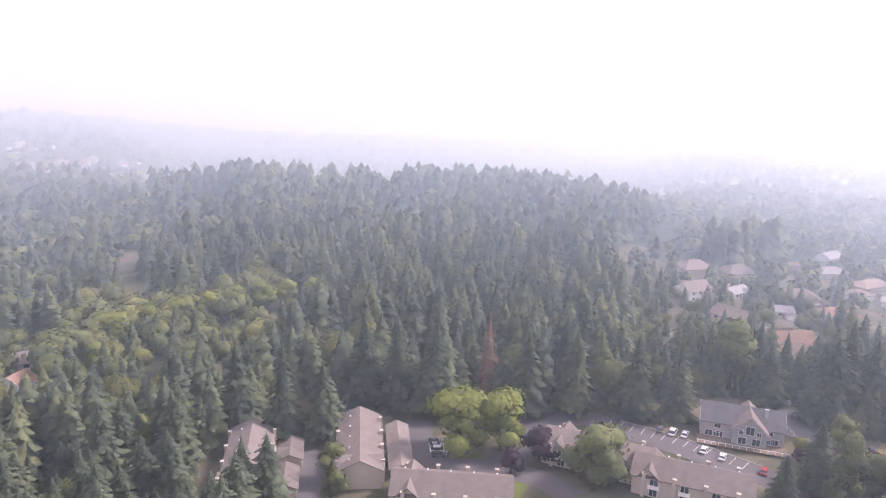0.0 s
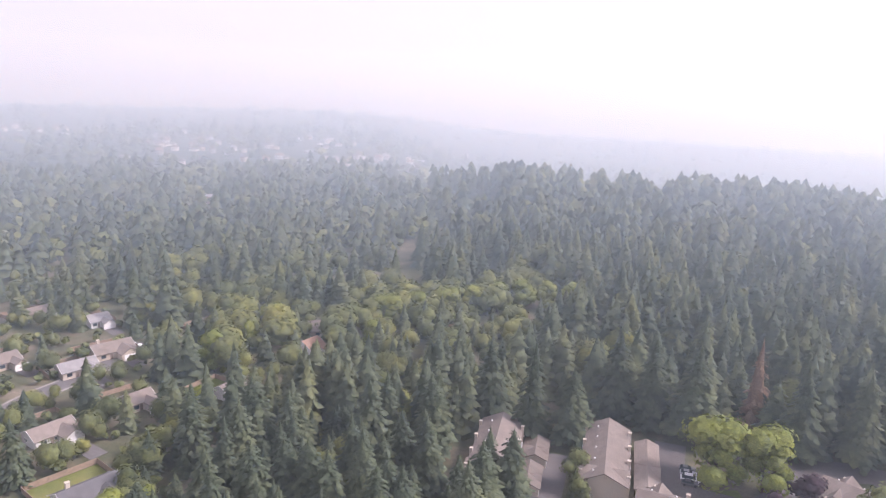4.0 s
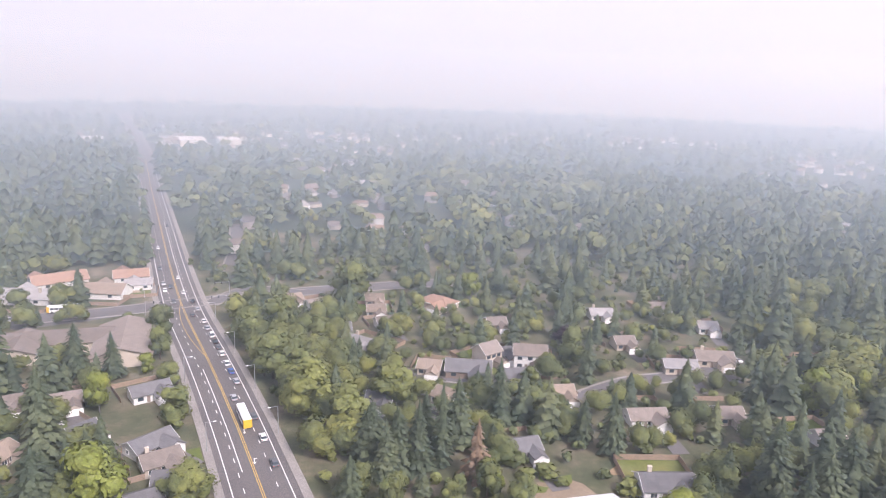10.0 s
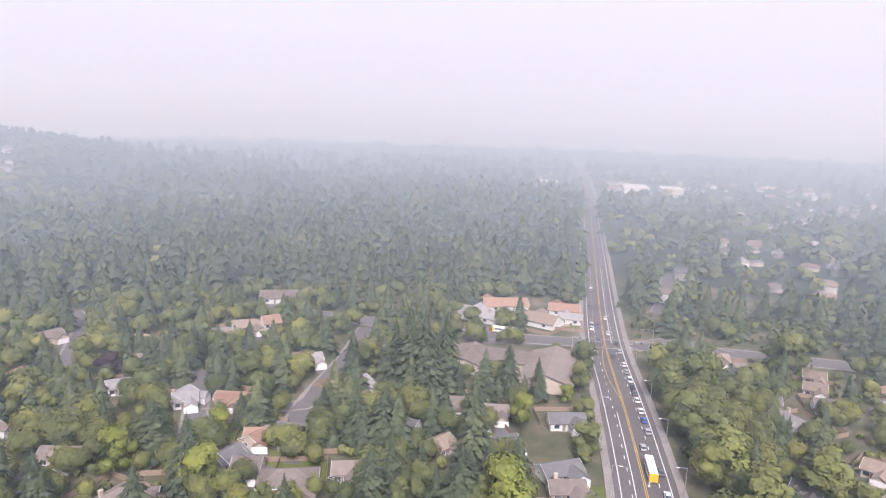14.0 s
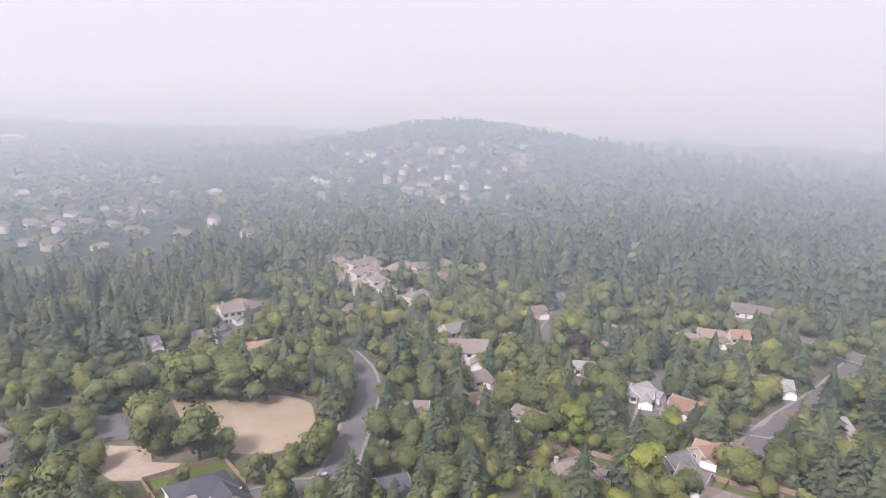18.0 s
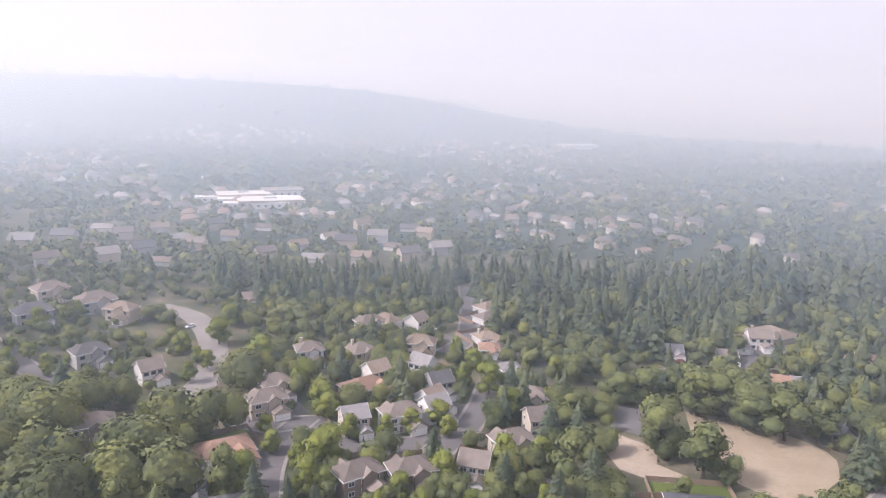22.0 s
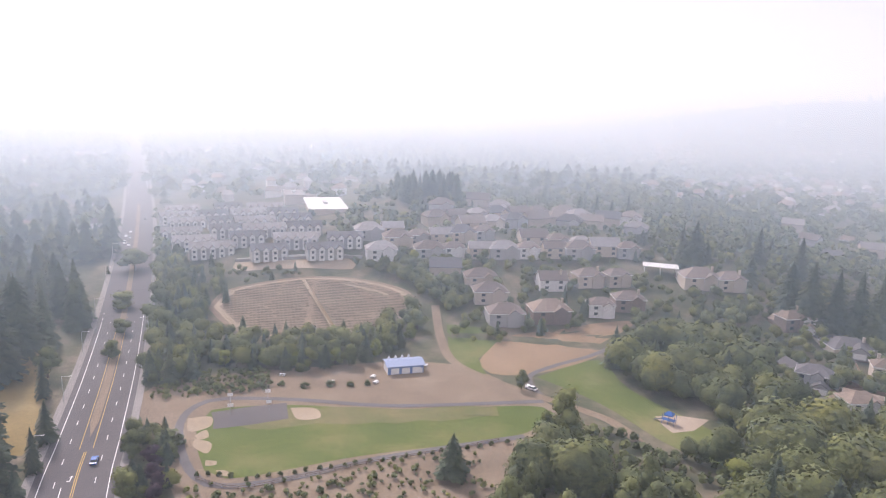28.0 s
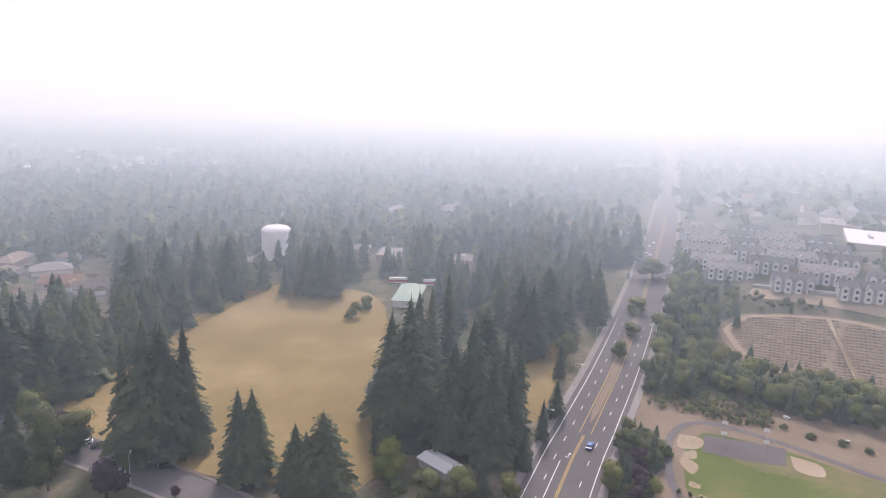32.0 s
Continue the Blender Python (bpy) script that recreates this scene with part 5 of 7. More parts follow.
for spot in [
        (-164, -88, 293, 16, 1, "taupe", "brown", True, 2), (-175, -75, 292, 9, 1, "taupe", "white", False, 2),
        (-252, -206, 282, 8, 1, "orange", "white", False, 1), (-144, -120, 295, 6, 1, "taupe", "brown", False, 2),
        (-209, -68, 257, 7, 1, "grey", "white", False, 2), (-273, -179, 301, 9, 1, "pale", "white", False, 1),
        (-288, -176, 300, 13, 1, "tan", "beige", False, 1), (-288, -163, 316, 9, 2, "orange", "white", False, 1),
        (-341, -187, 295, 20, 1, "taupe", "white", False, 1)]:
    put_house(*spot)

# north-west
for spot in [
        (-309, 50, 291, 12, 1, "taupe", "white", False, 1), (-274, 51, 269, 12, 1, "grey", "beige", False, 1),
        (-277, 73, 272, 8, 1, "taupe", "white", False, 1), (-318, 39, 283, 9, 1, "tan", "beige", False, 1),
        (-265, 119, 265, 9, 1, "taupe", "beige", False, 1), (-255, 58, 218, 14, 1, "pale", "white", False, 1),
        (-309, 76, 260, 9, 1, "tan", "beige", False, 1), (-294, 73, 261, 8, 1, "tan", "white", False, 1),
        (-298, 104, 216, 17, 1, "orange", "beige", True, 1), (-227, 77, 241, 9, 1, "tan", "beige", False, 1),
        (-222, 90, 247, 15, 1, "grey", "brown", False, 1), (-212, 103, 262, 9, 1, "grey", "grey", False, 1),
        (-229, 100, 289, 7, 2, "taupe", "beige", False, 1), (-232, 108, 266, 6, 1, "grey", "beige", False, 1),
        (-223, 115, 247, 12, 2, "taupe", "white", False, 1), (-202, 75, 214, 6, 1, "tan", "white", False, 2),
        (-165, 85, 269, 8, 1, "grey", "white", False, 2), (-172, 131, 258, 11, 1, "taupe", "white", False, 2)]:
    put_house(*spot)
for spot in [
        (-195, 113, 259, 6, 1, "tan", "beige", False, 1), (-137, 113, 253, 14, 1, "grey", "white", False, 2),
        (-204, 168, 250, 11, 1, "pale", "beige", False, 1), (-207, 186, 248, 14, 1, "taupe", "beige", False, 1),
        (-231, 161, 260, 7, 1, "taupe", "beige", False, 1), (-267, 202, 259, 13, 1, "taupe", "white", False, 1),
        (-265, 171, 255, 10, 1, "pale", "white", False, 1), (-148, 245, 218, 15, 1, "taupe", "beige", False, 1),
        (-144, 224, 259, 8, 1, "orange", "white", False, 1), (-206, 53, 246, 6, 1, "grey", "white", False, 2),
        (-238, 208, 248, 8, 1, "pale", "white", False, 1), (-192, 225, 256, 9, 1, "taupe", "beige", False, 1),
        (-162, 281, 259, 10, 1, "pale", "white", False, 1), (-99, 260, 214, 7, 1, "pale", "white", False, 1),
        (-145, 177, 262, 8, 1, "taupe", "white", False, 1), (-166, 158, 254, 9, 1, "taupe", "beige", False, 1)]:
    put_house(*spot)

# south-west
for spot in [
        (-51, -171, 2, 17, 1, "dark", "white", True, 2), (-42, -164, 8, 10, 1, "pale", "beige", False, 2),
        (-94, -146, 347, 9, 1, "dark", "brown", False, 2), (-141, -125, 351, 14, 1, "taupe", "beige", True, 2),
        (-171, -111, 348, 9, 1, "grey", "beige", False, 2), (-184, -109, 348, 9, 1, "orange", "beige", False, 2),
        (-208, -133, 303, 11, 1, "orange", "brown", False, 1), (-204, -151, 7, 10, 1, "pale", "white", False, 1),
        (-147, -178, 344, 10, 1, "tan", "beige", False, 1), (-156, -157, 286, 13, 1, "taupe", "beige", False, 2),
        (-161, -193, 5, 7, 1, "taupe", "white", False, 1), (-205, -179, 316, 8, 1, "pale", "white", False, 1),
        (-230, -191, 298, 9, 1, "taupe", "beige", False, 1), (-250, -203, 302, 7, 1, "orange", "white", False, 1),
        (-241, -247, 341, 11, 1, "taupe", "beige", False, 1), (-183, -236, 3, 11, 2, "pale", "beige", False, 1),
        (-173, -213, 326, 15, 2, "taupe", "white", False, 1), (-199, -221, 4, 10, 1, "orange", "brown", False, 1)]:
    put_house(*spot)
for spot in [
        (-127, -183, 323, 9, 1, "taupe", "white", False, 2), (-104, -266, 340, 12, 1, "orange", "beige", True, 1),
        (-148, -297, 9, 14, 1, "orange", "beige", True, 1), (-165, -296, 13, 11, 1, "tan", "beige", True, 1),
        (-175, -293, 20, 11, 1, "taupe", "white", True, 1), (-192, -294, 10, 18, 1, "tan", "white", True, 1),
        (-200, -288, 12, 14, 2, "taupe", "white", True, 1), (-109, -312, 1, 10, 2, "taupe", "white", False, 1),
        (-68, -294, 1, 8, 1, "pale", "white", False, 1), (-90, -292, 355, 7, 1, "taupe", "white", False, 1),
        (-269, -177, 358, 14, 1, "tan", "white", True, 1), (-284, -172, 321, 11, 1, "tan", "beige", False, 1),
        (-111, -266, 360, 8, 1, "pale", "white", False, 1), (-108, -226, 360, 9, 1, "grey", "brown", False, 1),
        (-95, -311, 7, 16, 1, "tan", "white", False, 1), (-121, -327, 301, 16, 1, "tan", "beige", True, 1)]:
    put_house(*spot)

# far estate
for spot in [
        (-201, -387, 0, 9, 2, "taupe", "white", True, 0), (-201, -377, 358, 10, 2, "tan", "white", True, 1),
        (-207, -367, 359, 9, 2, "taupe", "white", True, 1), (-218, -369, 357, 10, 2, "tan", "white", True, 1),
        (-183, -343, 355, 10, 2, "tan", "white", True, 1), (-198, -347, 358, 9, 2, "taupe", "white", True, 1),
        (-208, -350, 356, 9, 2, "tan", "white", True, 1), (-199, -327, 353, 10, 2, "taupe", "white", True, 1),
        (-183, -322, 357, 8, 2, "tan", "white", True, 1), (-193, -309, 354, 9, 2, "taupe", "white", True, 1),
        (-221, -343, 352, 12, 2, "tan", "white", True, 1), (-230, -349, 354, 11, 2, "tan", "white", True, 1),
        (-239, -343, 354, 11, 2, "taupe", "white", True, 1), (-254, -342, 355, 11, 2, "tan", "white", True, 1),
        (-235, -316, 356, 9, 2, "taupe", "white", True, 1)]:
    put_house(*spot)

# south
for spot in [
        (249, -238, 52, 10, 2, "tan", "white", True, 1), (228, -243, 48, 16, 1, "grey", "grey", True, 1),
        (203, -237, 54, 10, 2, "tan", "beige", True, 1), (187, -210, 40, 11, 1, "tan", "white", False, 1),
        (205, -205, 43, 13, 2, "grey", "grey", True, 1), (123, -182, 34, 13, 2, "taupe", "brown", True, 2),
        (129, -226, 50, 8, 2, "taupe", "white", False, 1), (81, -179, 38, 15, 1, "orange", "beige", True, 2),
        (82, -165, 33, 9, 1, "grey", "grey", False, 2), (79, -209, 37, 13, 2, "taupe", "beige", True, 2),
        (81, -222, 42, 10, 2, "taupe", "beige", True, 1), (79, -256, 28, 10, 2, "taupe", "white", True, 1),
        (59, -259, 46, 10, 2, "taupe", "beige", True, 1), (49, -241, 46, 8, 2, "tan", "white", False, 1),
        (51, -232, 48, 15, 1, "orange", "beige", True, 1), (48, -202, 30, 9, 2, "pale", "beige", False, 2),
        (34, -207, 36, 12, 2, "taupe", "white", True, 2), (26, -221, 56, 8, 2, "tan", "white", False, 2)]:
    put_house(*spot)
for spot in [
        (39, -169, 42, 12, 2, "taupe", "brown", True, 2), (25, -173, 30, 13, 2, "taupe", "brown", True, 2),
        (8, -180, 353, 7, 2, "taupe", "white", False, 2), (-2, -195, 34, 11, 2, "taupe", "beige", True, 2),
        (-10, -212, 21, 8, 2, "taupe", "beige", False, 2), (-8, -228, 5, 10, 2, "taupe", "beige", True, 1),
        (0, -259, 22, 8, 1, "pale", "grey", True, 1), (9, -280, 9, 9, 1, "orange", "white", True, 1),
        (11, -294, 36, 10, 1, "tan", "white", True, 1), (12, -323, 46, 12, 1, "taupe", "white", True, 1),
        (12, -340, 50, 14, 1, "tan", "white", True, 1), (37, -273, 358, 12, 2, "tan", "beige", True, 1),
        (33, -251, 334, 6, 2, "pale", "white", False, 1), (25, -235, 35, 5, 2, "grey", "grey", False, 1),
        (63, -295, 40, 12, 2, "taupe", "grey", True, 1), (56, -298, 323, 13, 2, "tan", "white", True, 1),
        (43, -302, 61, 5, 2, "tan", "white", False, 1), (218, -299, 56, 14, 2, "taupe", "beige", True, 1)]:
    put_house(*spot)
for spot in [
        (192, -294, 46, 15, 2, "taupe", "grey", True, 1), (175, -287, 356, 12, 2, "tan", "beige", True, 1),
        (68, -144, 28, 15, 2, "grey", "beige", True, 2), (206, -270, 50, 14, 2, "grey", "grey", True, 1),
        (159, -237, 53, 11, 2, "grey", "grey", True, 1), (133, -329, 24, 12, 1, "taupe", "beige", True, 1),
        (24, -215, 39, 9, 2, "pale", "white", False, 2)]:
    put_house(*spot)

# east terrace, front
for spot in [
        (327, -111, 263, 15, 2, "taupe", "beige", True, 1), (312, -111, 262, 17, 2, "taupe", "beige", True, 1),
        (290, -111, 263, 16, 2, "taupe", "grey", True, 1), (288, -132, 263, 18, 2, "tan", "brown", True, 1),
        (286, -157, 257, 13, 2, "taupe", "white", True, 1), (287, -172, 255, 14, 2, "taupe", "brown", True, 1),
        (316, -145, 262, 14, 2, "taupe", "white", False, 1), (314, -164, 269, 14, 2, "taupe", "beige", True, 1),
        (310, -178, 271, 13, 2, "taupe", "beige", True, 1), (296, -216, 255, 18, 2, "taupe", "beige", True, 1),
        (290, -229, 257, 14, 2, "taupe", "beige", True, 1), (250, -233, 269, 13, 2, "tan", "brown", True, 1),
        (211, -210, 265, 17, 1, "grey", "beige", True, 1), (181, -202, 260, 12, 2, "tan", "white", True, 1),
        (227, -242, 256, 18, 1, "grey", "beige", True, 1)]:
    put_house(*spot)

# east terrace, behind
for spot in [
        (363, -93, 265, 16, 2, "taupe", "grey", True, 1), (361, -106, 264, 13, 2, "taupe", "white", True, 1),
        (358, -120, 263, 13, 2, "pale", "beige", False, 1), (355, -133, 262, 16, 2, "pale", "grey", True, 1),
        (352, -146, 261, 13, 2, "taupe", "white", True, 1), (349, -160, 260, 13, 2, "taupe", "beige", False, 1),
        (345, -173, 260, 16, 2, "taupe", "grey", True, 1), (395, -65, 271, 16, 2, "pale", "grey", True, 1),
        (397, -79, 271, 13, 2, "pale", "beige", False, 1), (381, -79, 268, 15, 2, "taupe", "beige", True, 1),
        (382, -91, 268, 12, 2, "taupe", "grey", True, 1), (382, -104, 268, 13, 2, "pale", "beige", False, 1),
        (383, -117, 268, 15, 2, "grey", "beige", True, 1), (383, -130, 269, 13, 2, "taupe", "grey", True, 1),
        (404, -129, 278, 16, 2, "taupe", "beige", False, 1), (408, -144, 278, 14, 2, "pale", "beige", True, 0),
        (413, -160, 278, 15, 2, "grey", "grey", True, 0), (417, -177, 279, 17, 2, "taupe", "beige", False, 0)]:
    put_house(*spot)
for spot in [
        (422, -194, 279, 15, 2, "taupe", "beige", True, 0), (427, -212, 279, 16, 2, "pale", "grey", True, 0),
        (368, -155, 265, 16, 2, "taupe", "beige", False, 1), (360, -167, 263, 13, 2, "taupe", "grey", True, 1),
        (353, -178, 262, 13, 2, "pale", "white", True, 1), (345, -188, 261, 15, 2, "pale", "beige", False, 1),
        (338, -199, 260, 13, 2, "taupe", "grey", True, 1), (419, -111, 281, 15, 2, "taupe", "beige", True, 0),
        (423, -125, 281, 13, 2, "taupe", "grey", False, 0), (427, -140, 281, 13, 2, "pale", "grey", True, 0),
        (432, -155, 281, 16, 2, "grey", "beige", True, 0), (437, -172, 282, 14, 2, "taupe", "grey", False, 0),
        (442, -188, 282, 14, 2, "taupe", "grey", True, 0), (366, -67, 267, 15, 2, "pale", "white", True, 1)]:
    put_house(*spot)
for k in range(30):
    a, r = 238.5 + (k % 10) * 1.75 + 0.5 * (k // 10), (352, 452, 482)[k // 10] + 7 * math.sin(k * 1.7)
    x, y = -math.sin(radians(a)) * r, math.cos(radians(a)) * r
    if all(math.hypot(x - q[0], y - q[1]) > 15.5 for q in FOOT) and math.hypot(x - 480, y + 119) > 34:
        put_house(x, y, a + 4 * math.sin(k * 2.3), 14 + 2 * (k % 2), 2, ("taupe", "grey", "pale", "taupe")[k % 4], ("beige", "grey", "white")[k % 3], k % 3 > 0, 0)

# south, beyond the woods
for k in range(44):
    a, r = 185 + (k % 11) * 3.9 + 1.3 * (k // 11), 440 + 36 * (k // 11) + 9 * math.sin(k * 2.1)
    x, y = -math.sin(radians(a)) * r, math.cos(radians(a)) * r
    if (k * 7) % 5 and all(math.hypot(x - q[0], y - q[1]) > 17 for q in FOOT):
        put_house(x, y, a + 25 * math.sin(k * 1.9), 12 + 2 * (k % 2), 1 + (k % 3 > 0), ("taupe", "grey", "tan", "pale")[k % 4], ("white", "beige", "grey")[k % 3], False, 0)

# north-east
for spot in [
        (148, 404, 197, 21, 2, "taupe", "beige", True, 0), (173, 402, 198, 20, 2, "taupe", "beige", True, 0),
        (133, 360, 209, 16, 2, "taupe", "white", False, 1), (137, 317, 125, 16, 2, "tan", "beige", False, 1),
        (204, 421, 141, 12, 1, "orange", "beige", False, 0), (228, 439, 161, 13, 1, "tan", "beige", True, 0),
        (192, 368, 167, 19, 1, "taupe", "beige", True, 1), (171, 338, 172, 8, 1, "pale", "white", False, 1),
        (194, 335, 196, 21, 1, "orange", "white", True, 1), (151, 295, 189, 26, 1, "orange", "beige", False, 1),
        (148, 281, 165, 17, 1, "tan", "beige", True, 1), (240, 424, 189, 19, 1, "pale", "beige", True, 0),
        (264, 471, 213, 18, 1, "pale", "white", False, 0), (247, 395, 206, 24, 1, "tan", "beige", True, 0),
        (160, 371, 214, 14, 1, "pale", "white", False, 1), (227, 373, 202, 17, 1, "taupe", "white", True, 0),
        (244, 358, 147, 20, 1, "pale", "white", True, 0), (231, 330, 129, 21, 1, "orange", "beige", False, 1)]:
    put_house(*spot)
for spot in [
        (267, 375, 124, 13, 1, "tan", "white", True, 0), (232, 311, 145, 15, 1, "taupe", "beige", False, 1),
        (319, 280, 160, 8, 1, "pale", "white", False, 1)]:
    put_house(*spot)


def drop(root, x, y, turn, label="", category="", group="", room=9):
    root.matrix_basis = pose(x, y, gz(x, y) + 0.04, 0, 0, turn)
    FOOT.append((x, y, room))
    return tagged(root, label, category, group) if label else root


# ---- townhouses on the terrace ----
town, spots, town_rnd = None, [], random.Random(8)
for x, y in [(400, 24), (383, -7), (374, -38), (430, 33), (409, 5), (394, -22), (382, -49), (464, 40), (444, 16), (425, -8), (410, -32), (496, 45), (475, 20), (454, -3), (442, -25), (526, 49), (506, 25), (486, 2), (472, -20), (551, 47), (526, 18), (504, -8)]:
    turn = math.degrees(math.atan2(y, x)) - 90 + 6 + town_rnd.uniform(-5, 5)
    x, y = x + town_rnd.uniform(-3, 3), y + town_rnd.uniform(-3, 3)
    m = pose(x, y, gz(x, y), 0, 0, turn)
    FOOT.append((x, y, 17))
    if town is None:
        town = tagged(row_house(24, 2, "grey", "pale", 5), "two-storey grey townhouse row with white trim and gabled bays", "townhouse", "townhouse rows")
        town.matrix_basis = m
        pair = tagged(row_house(19, 2, "grey", "grey", 4), "two-storey grey townhouse row with white trim and gabled bays", "townhouse", "townhouse rows")
    else:
        spots.append(m)
pair.matrix_basis = spots[0]
for k, m in enumerate(spots[1:]):
    copy_thing(town if k % 2 else pair, m)
wall_line = curve_points([(384, 9), (375, -15), (367, -57)], 5.0)
tagged(new("retaining_wall", strip(wall_line, 0.25, -0.25, 1.6, 2.4).mesh("retaining_wall", CONCRETE)), "pale concrete retaining wall below the townhouses", "wall", kind="structure")

# ---- condominiums, garages and clubhouse north of the road ----
A = drop(condo(32, 11.5), -50.8, 173.7, 100, "two-storey beige condominium with a brown-grey roof and white chimneys", "apartment house", "condominiums", 17)
copy_thing(A, pose(-21.8, 184.1, 0, 0, 0, 97))
C = drop(condo(30, 13), 4.5, 162.8, -4, "two-storey beige condominium with a brown-grey roof and white chimneys", "apartment house", "condominiums", 16)
D = copy_thing(C, pose(46.9, 185.5, 0, 0, 0, -24))
copy_thing(C, pose(69.2, 171.9, 0, 0, 0, -22))
for x, y in ((-22.4, 189.6), (48.8, 192.9), (72.0, 178.7)):
    FOOT.append((x, y, 15))
g1 = drop(low_garage(26, 6), -10.8, 187.4, 97, "long low beige garage with a brown-grey roof", "garage", "garages", 10)
g2 = drop(low_garage(11, 6.5, 2), -41.4, 182.9, 100, "short low beige garage with a brown-grey roof", "garage", "garages", 7)
copy_thing(g2, pose(-39.7, 168.1, 0, 0, 0, 100))
club = drop(house(24, 11, 2, "grey", "grey", False, False, 2, 4.2), 96.5, 207.0, -18, "grey clubhouse with steep gables and white trim", "clubhouse", room=16)
part("cross_wall", moved(gable_wall(13, 10, 5.4, 4.6), pose(2, -1.6, 0, 0, 0, 90)), SIDING["grey"], club)
part("cross_roof", moved(gable_roof(13.5, 10, 5.4, 4.6), pose(2, -1.8, 0, 0, 0, 90)), ROOF["taupe"], club)
for e in (-1, 1):
    part("fascia", Shape().add([(2 + e * 5.5, -8.62, 5.0), (2, -8.62, 10.2), (2, -8.62, 9.7), (2 + e * 5.5, -8.62, 4.5), (2 + e * 5.5, -8.5, 5.0), (2, -8.5, 10.2), (2, -8.5, 9.7), (2 + e * 5.5, -8.5, 4.5)],
                               [(0, 1, 2, 3), (7, 6, 5, 4), (0, 4, 5, 1), (3, 2, 6, 7)]), TRIM, club, "white gable board")
for x, z0, ww, hh in ((0, 0.9, 2.2, 2.2), (4, 0.9, 2.2, 2.2), (2, 4.2, 2.4, 2.6), (-0.6, 4.0, 1.2, 1.4), (4.6, 4.0, 1.2, 1.4)):
    window(club, x, -8.1, z0, ww, hh, "-y")
for x in (-9.5, -6.5, 9.5):
    window(club, x, -5.5, 0.9, 2.0, 1.8, "-y")
deck = Shape().box(-13, 13, -11.5, -5.5, 0.4, 0.65)
part("deck", deck, WOOD, club)
for k in range(14):
    part("deck_post", Shape().box(-12.9 + 2 * k, -12.75 + 2 * k, -11.5, -11.35, 0.65, 1.7), TRIM, club)
part("deck_rail", Shape().box(-13, 13, -11.5, -11.4, 1.6, 1.72), TRIM, club)
# parking bays and cars
bay_line = curve_points([(58, 215), (73, 206), (84, 197), (95, 187)], 3.0)
bays = Shape()
for (x, y), (x1, y1) in zip(bay_line[:-1], bay_line[1:]):
    d = math.degrees(math.atan2(y1 - y, x1 - x))
    bays.box(0, 0.14, -5.4, 0, 0.125, 0.13, pose(x, y, 0, 0, 0, d))
ob = tagged(new("bay_lines", bays.mesh("bay_lines", WHITE_LINE)), "white parking bay lines on asphalt", "road marking", kind="structure")
tagged(new("kerb", strip(bay_line, 0.5, 0.0, 0.3, 0.4).mesh("kerb", CONCRETE)), "pale concrete kerb wall of the car park", "kerb", kind="structure")
for x, y, turn, paint, kind in [(75.0, 206.2, 60, "white", "van"), (78.5, 205.0, 60, "white", "car"), (81.0, 195.2, 60, "white", "car"), (85.2, 191.4, 60, "white", "car"), (71.5, 207.9, 60, "grey", "car"),
                                (-0.3, 194.6, 5, "grey", "car"), (0.1, 192.2, 5, "silver", "car"), (0.8, 189.5, 5, "white", "van"), (0.8, 186.9, 5, "grey", "car"), (94.3, 183.8, 60, "red", "car"),
                                (133.5, 217.7, 165, "silver", "car"), (124.7, 201.8, 160, "white", "van"), (134.1, 209.1, 160, "silver", "car"), (58.5, 212.8, 60, "grey", "car")]:
    put_car(x, y, turn, paint, kind)
for x, y in [(124.0, 232.2), (124.2, 236.9), (121.6, 221.0), (128.9, 244.6), (113.7, 208.3), (115.6, 197.6), (115.9, 191.6), (114.7, 201.0), (139.0, 261.7)]:
    s = Shape()
    rk = random.Random(int(x * 10))
    ring = [(rk.uniform(0.7, 1.8) * math.cos(k * 0.8), rk.uniform(0.7, 1.8) * math.sin(k * 0.8)) for k in range(8)]
    s.add([(a, b, -0.2) for a, b in ring] + [(a * 0.6, b * 0.6, 0.8 + rk.uniform(0, 0.5)) for a, b in ring], [tuple(range(8, 16))] + [(k, (k + 1) % 8, (k + 1) % 8 + 8, k + 8) for k in range(8)])
    ob = tagged(new("boulder", s.mesh("boulder", STONE)), "pale weathered boulder on a bank", "boulder", "boulders")
    ob.location = (x, y, gz(x, y))

# ---- white-roofed workshop, pool, school, shops ----
w = new("workshop", None)
part("wall", gable_wall(19, 9.5, 3.2, 1.4), SIDING["white"], w)
part("roof", gable_roof(19, 9.5, 3.2, 1.4, 0.6), WHITE_ROOF, w, "white metal roof")
part("door", Shape().box(5, 8, -4.83, -4.6, 0, 2.6), SIDING["brown"], w)
drop(w, -131.4, 85.4, 83.9, "low workshop with a bright white metal roof", "workshop", room=13)
pool = tagged(new("swimming_pool", Shape().box(-4.5, 4.5, -2, 2, -0.2, 0.12).mesh("swimming_pool", POOL)), "turquoise backyard swimming pool", "swimming pool", kind="structure")
pool.matrix_basis = pose(-170.4, 330.6, 0, 0, 0, 30)
FOOT.append((*pool.location[:2], 12))
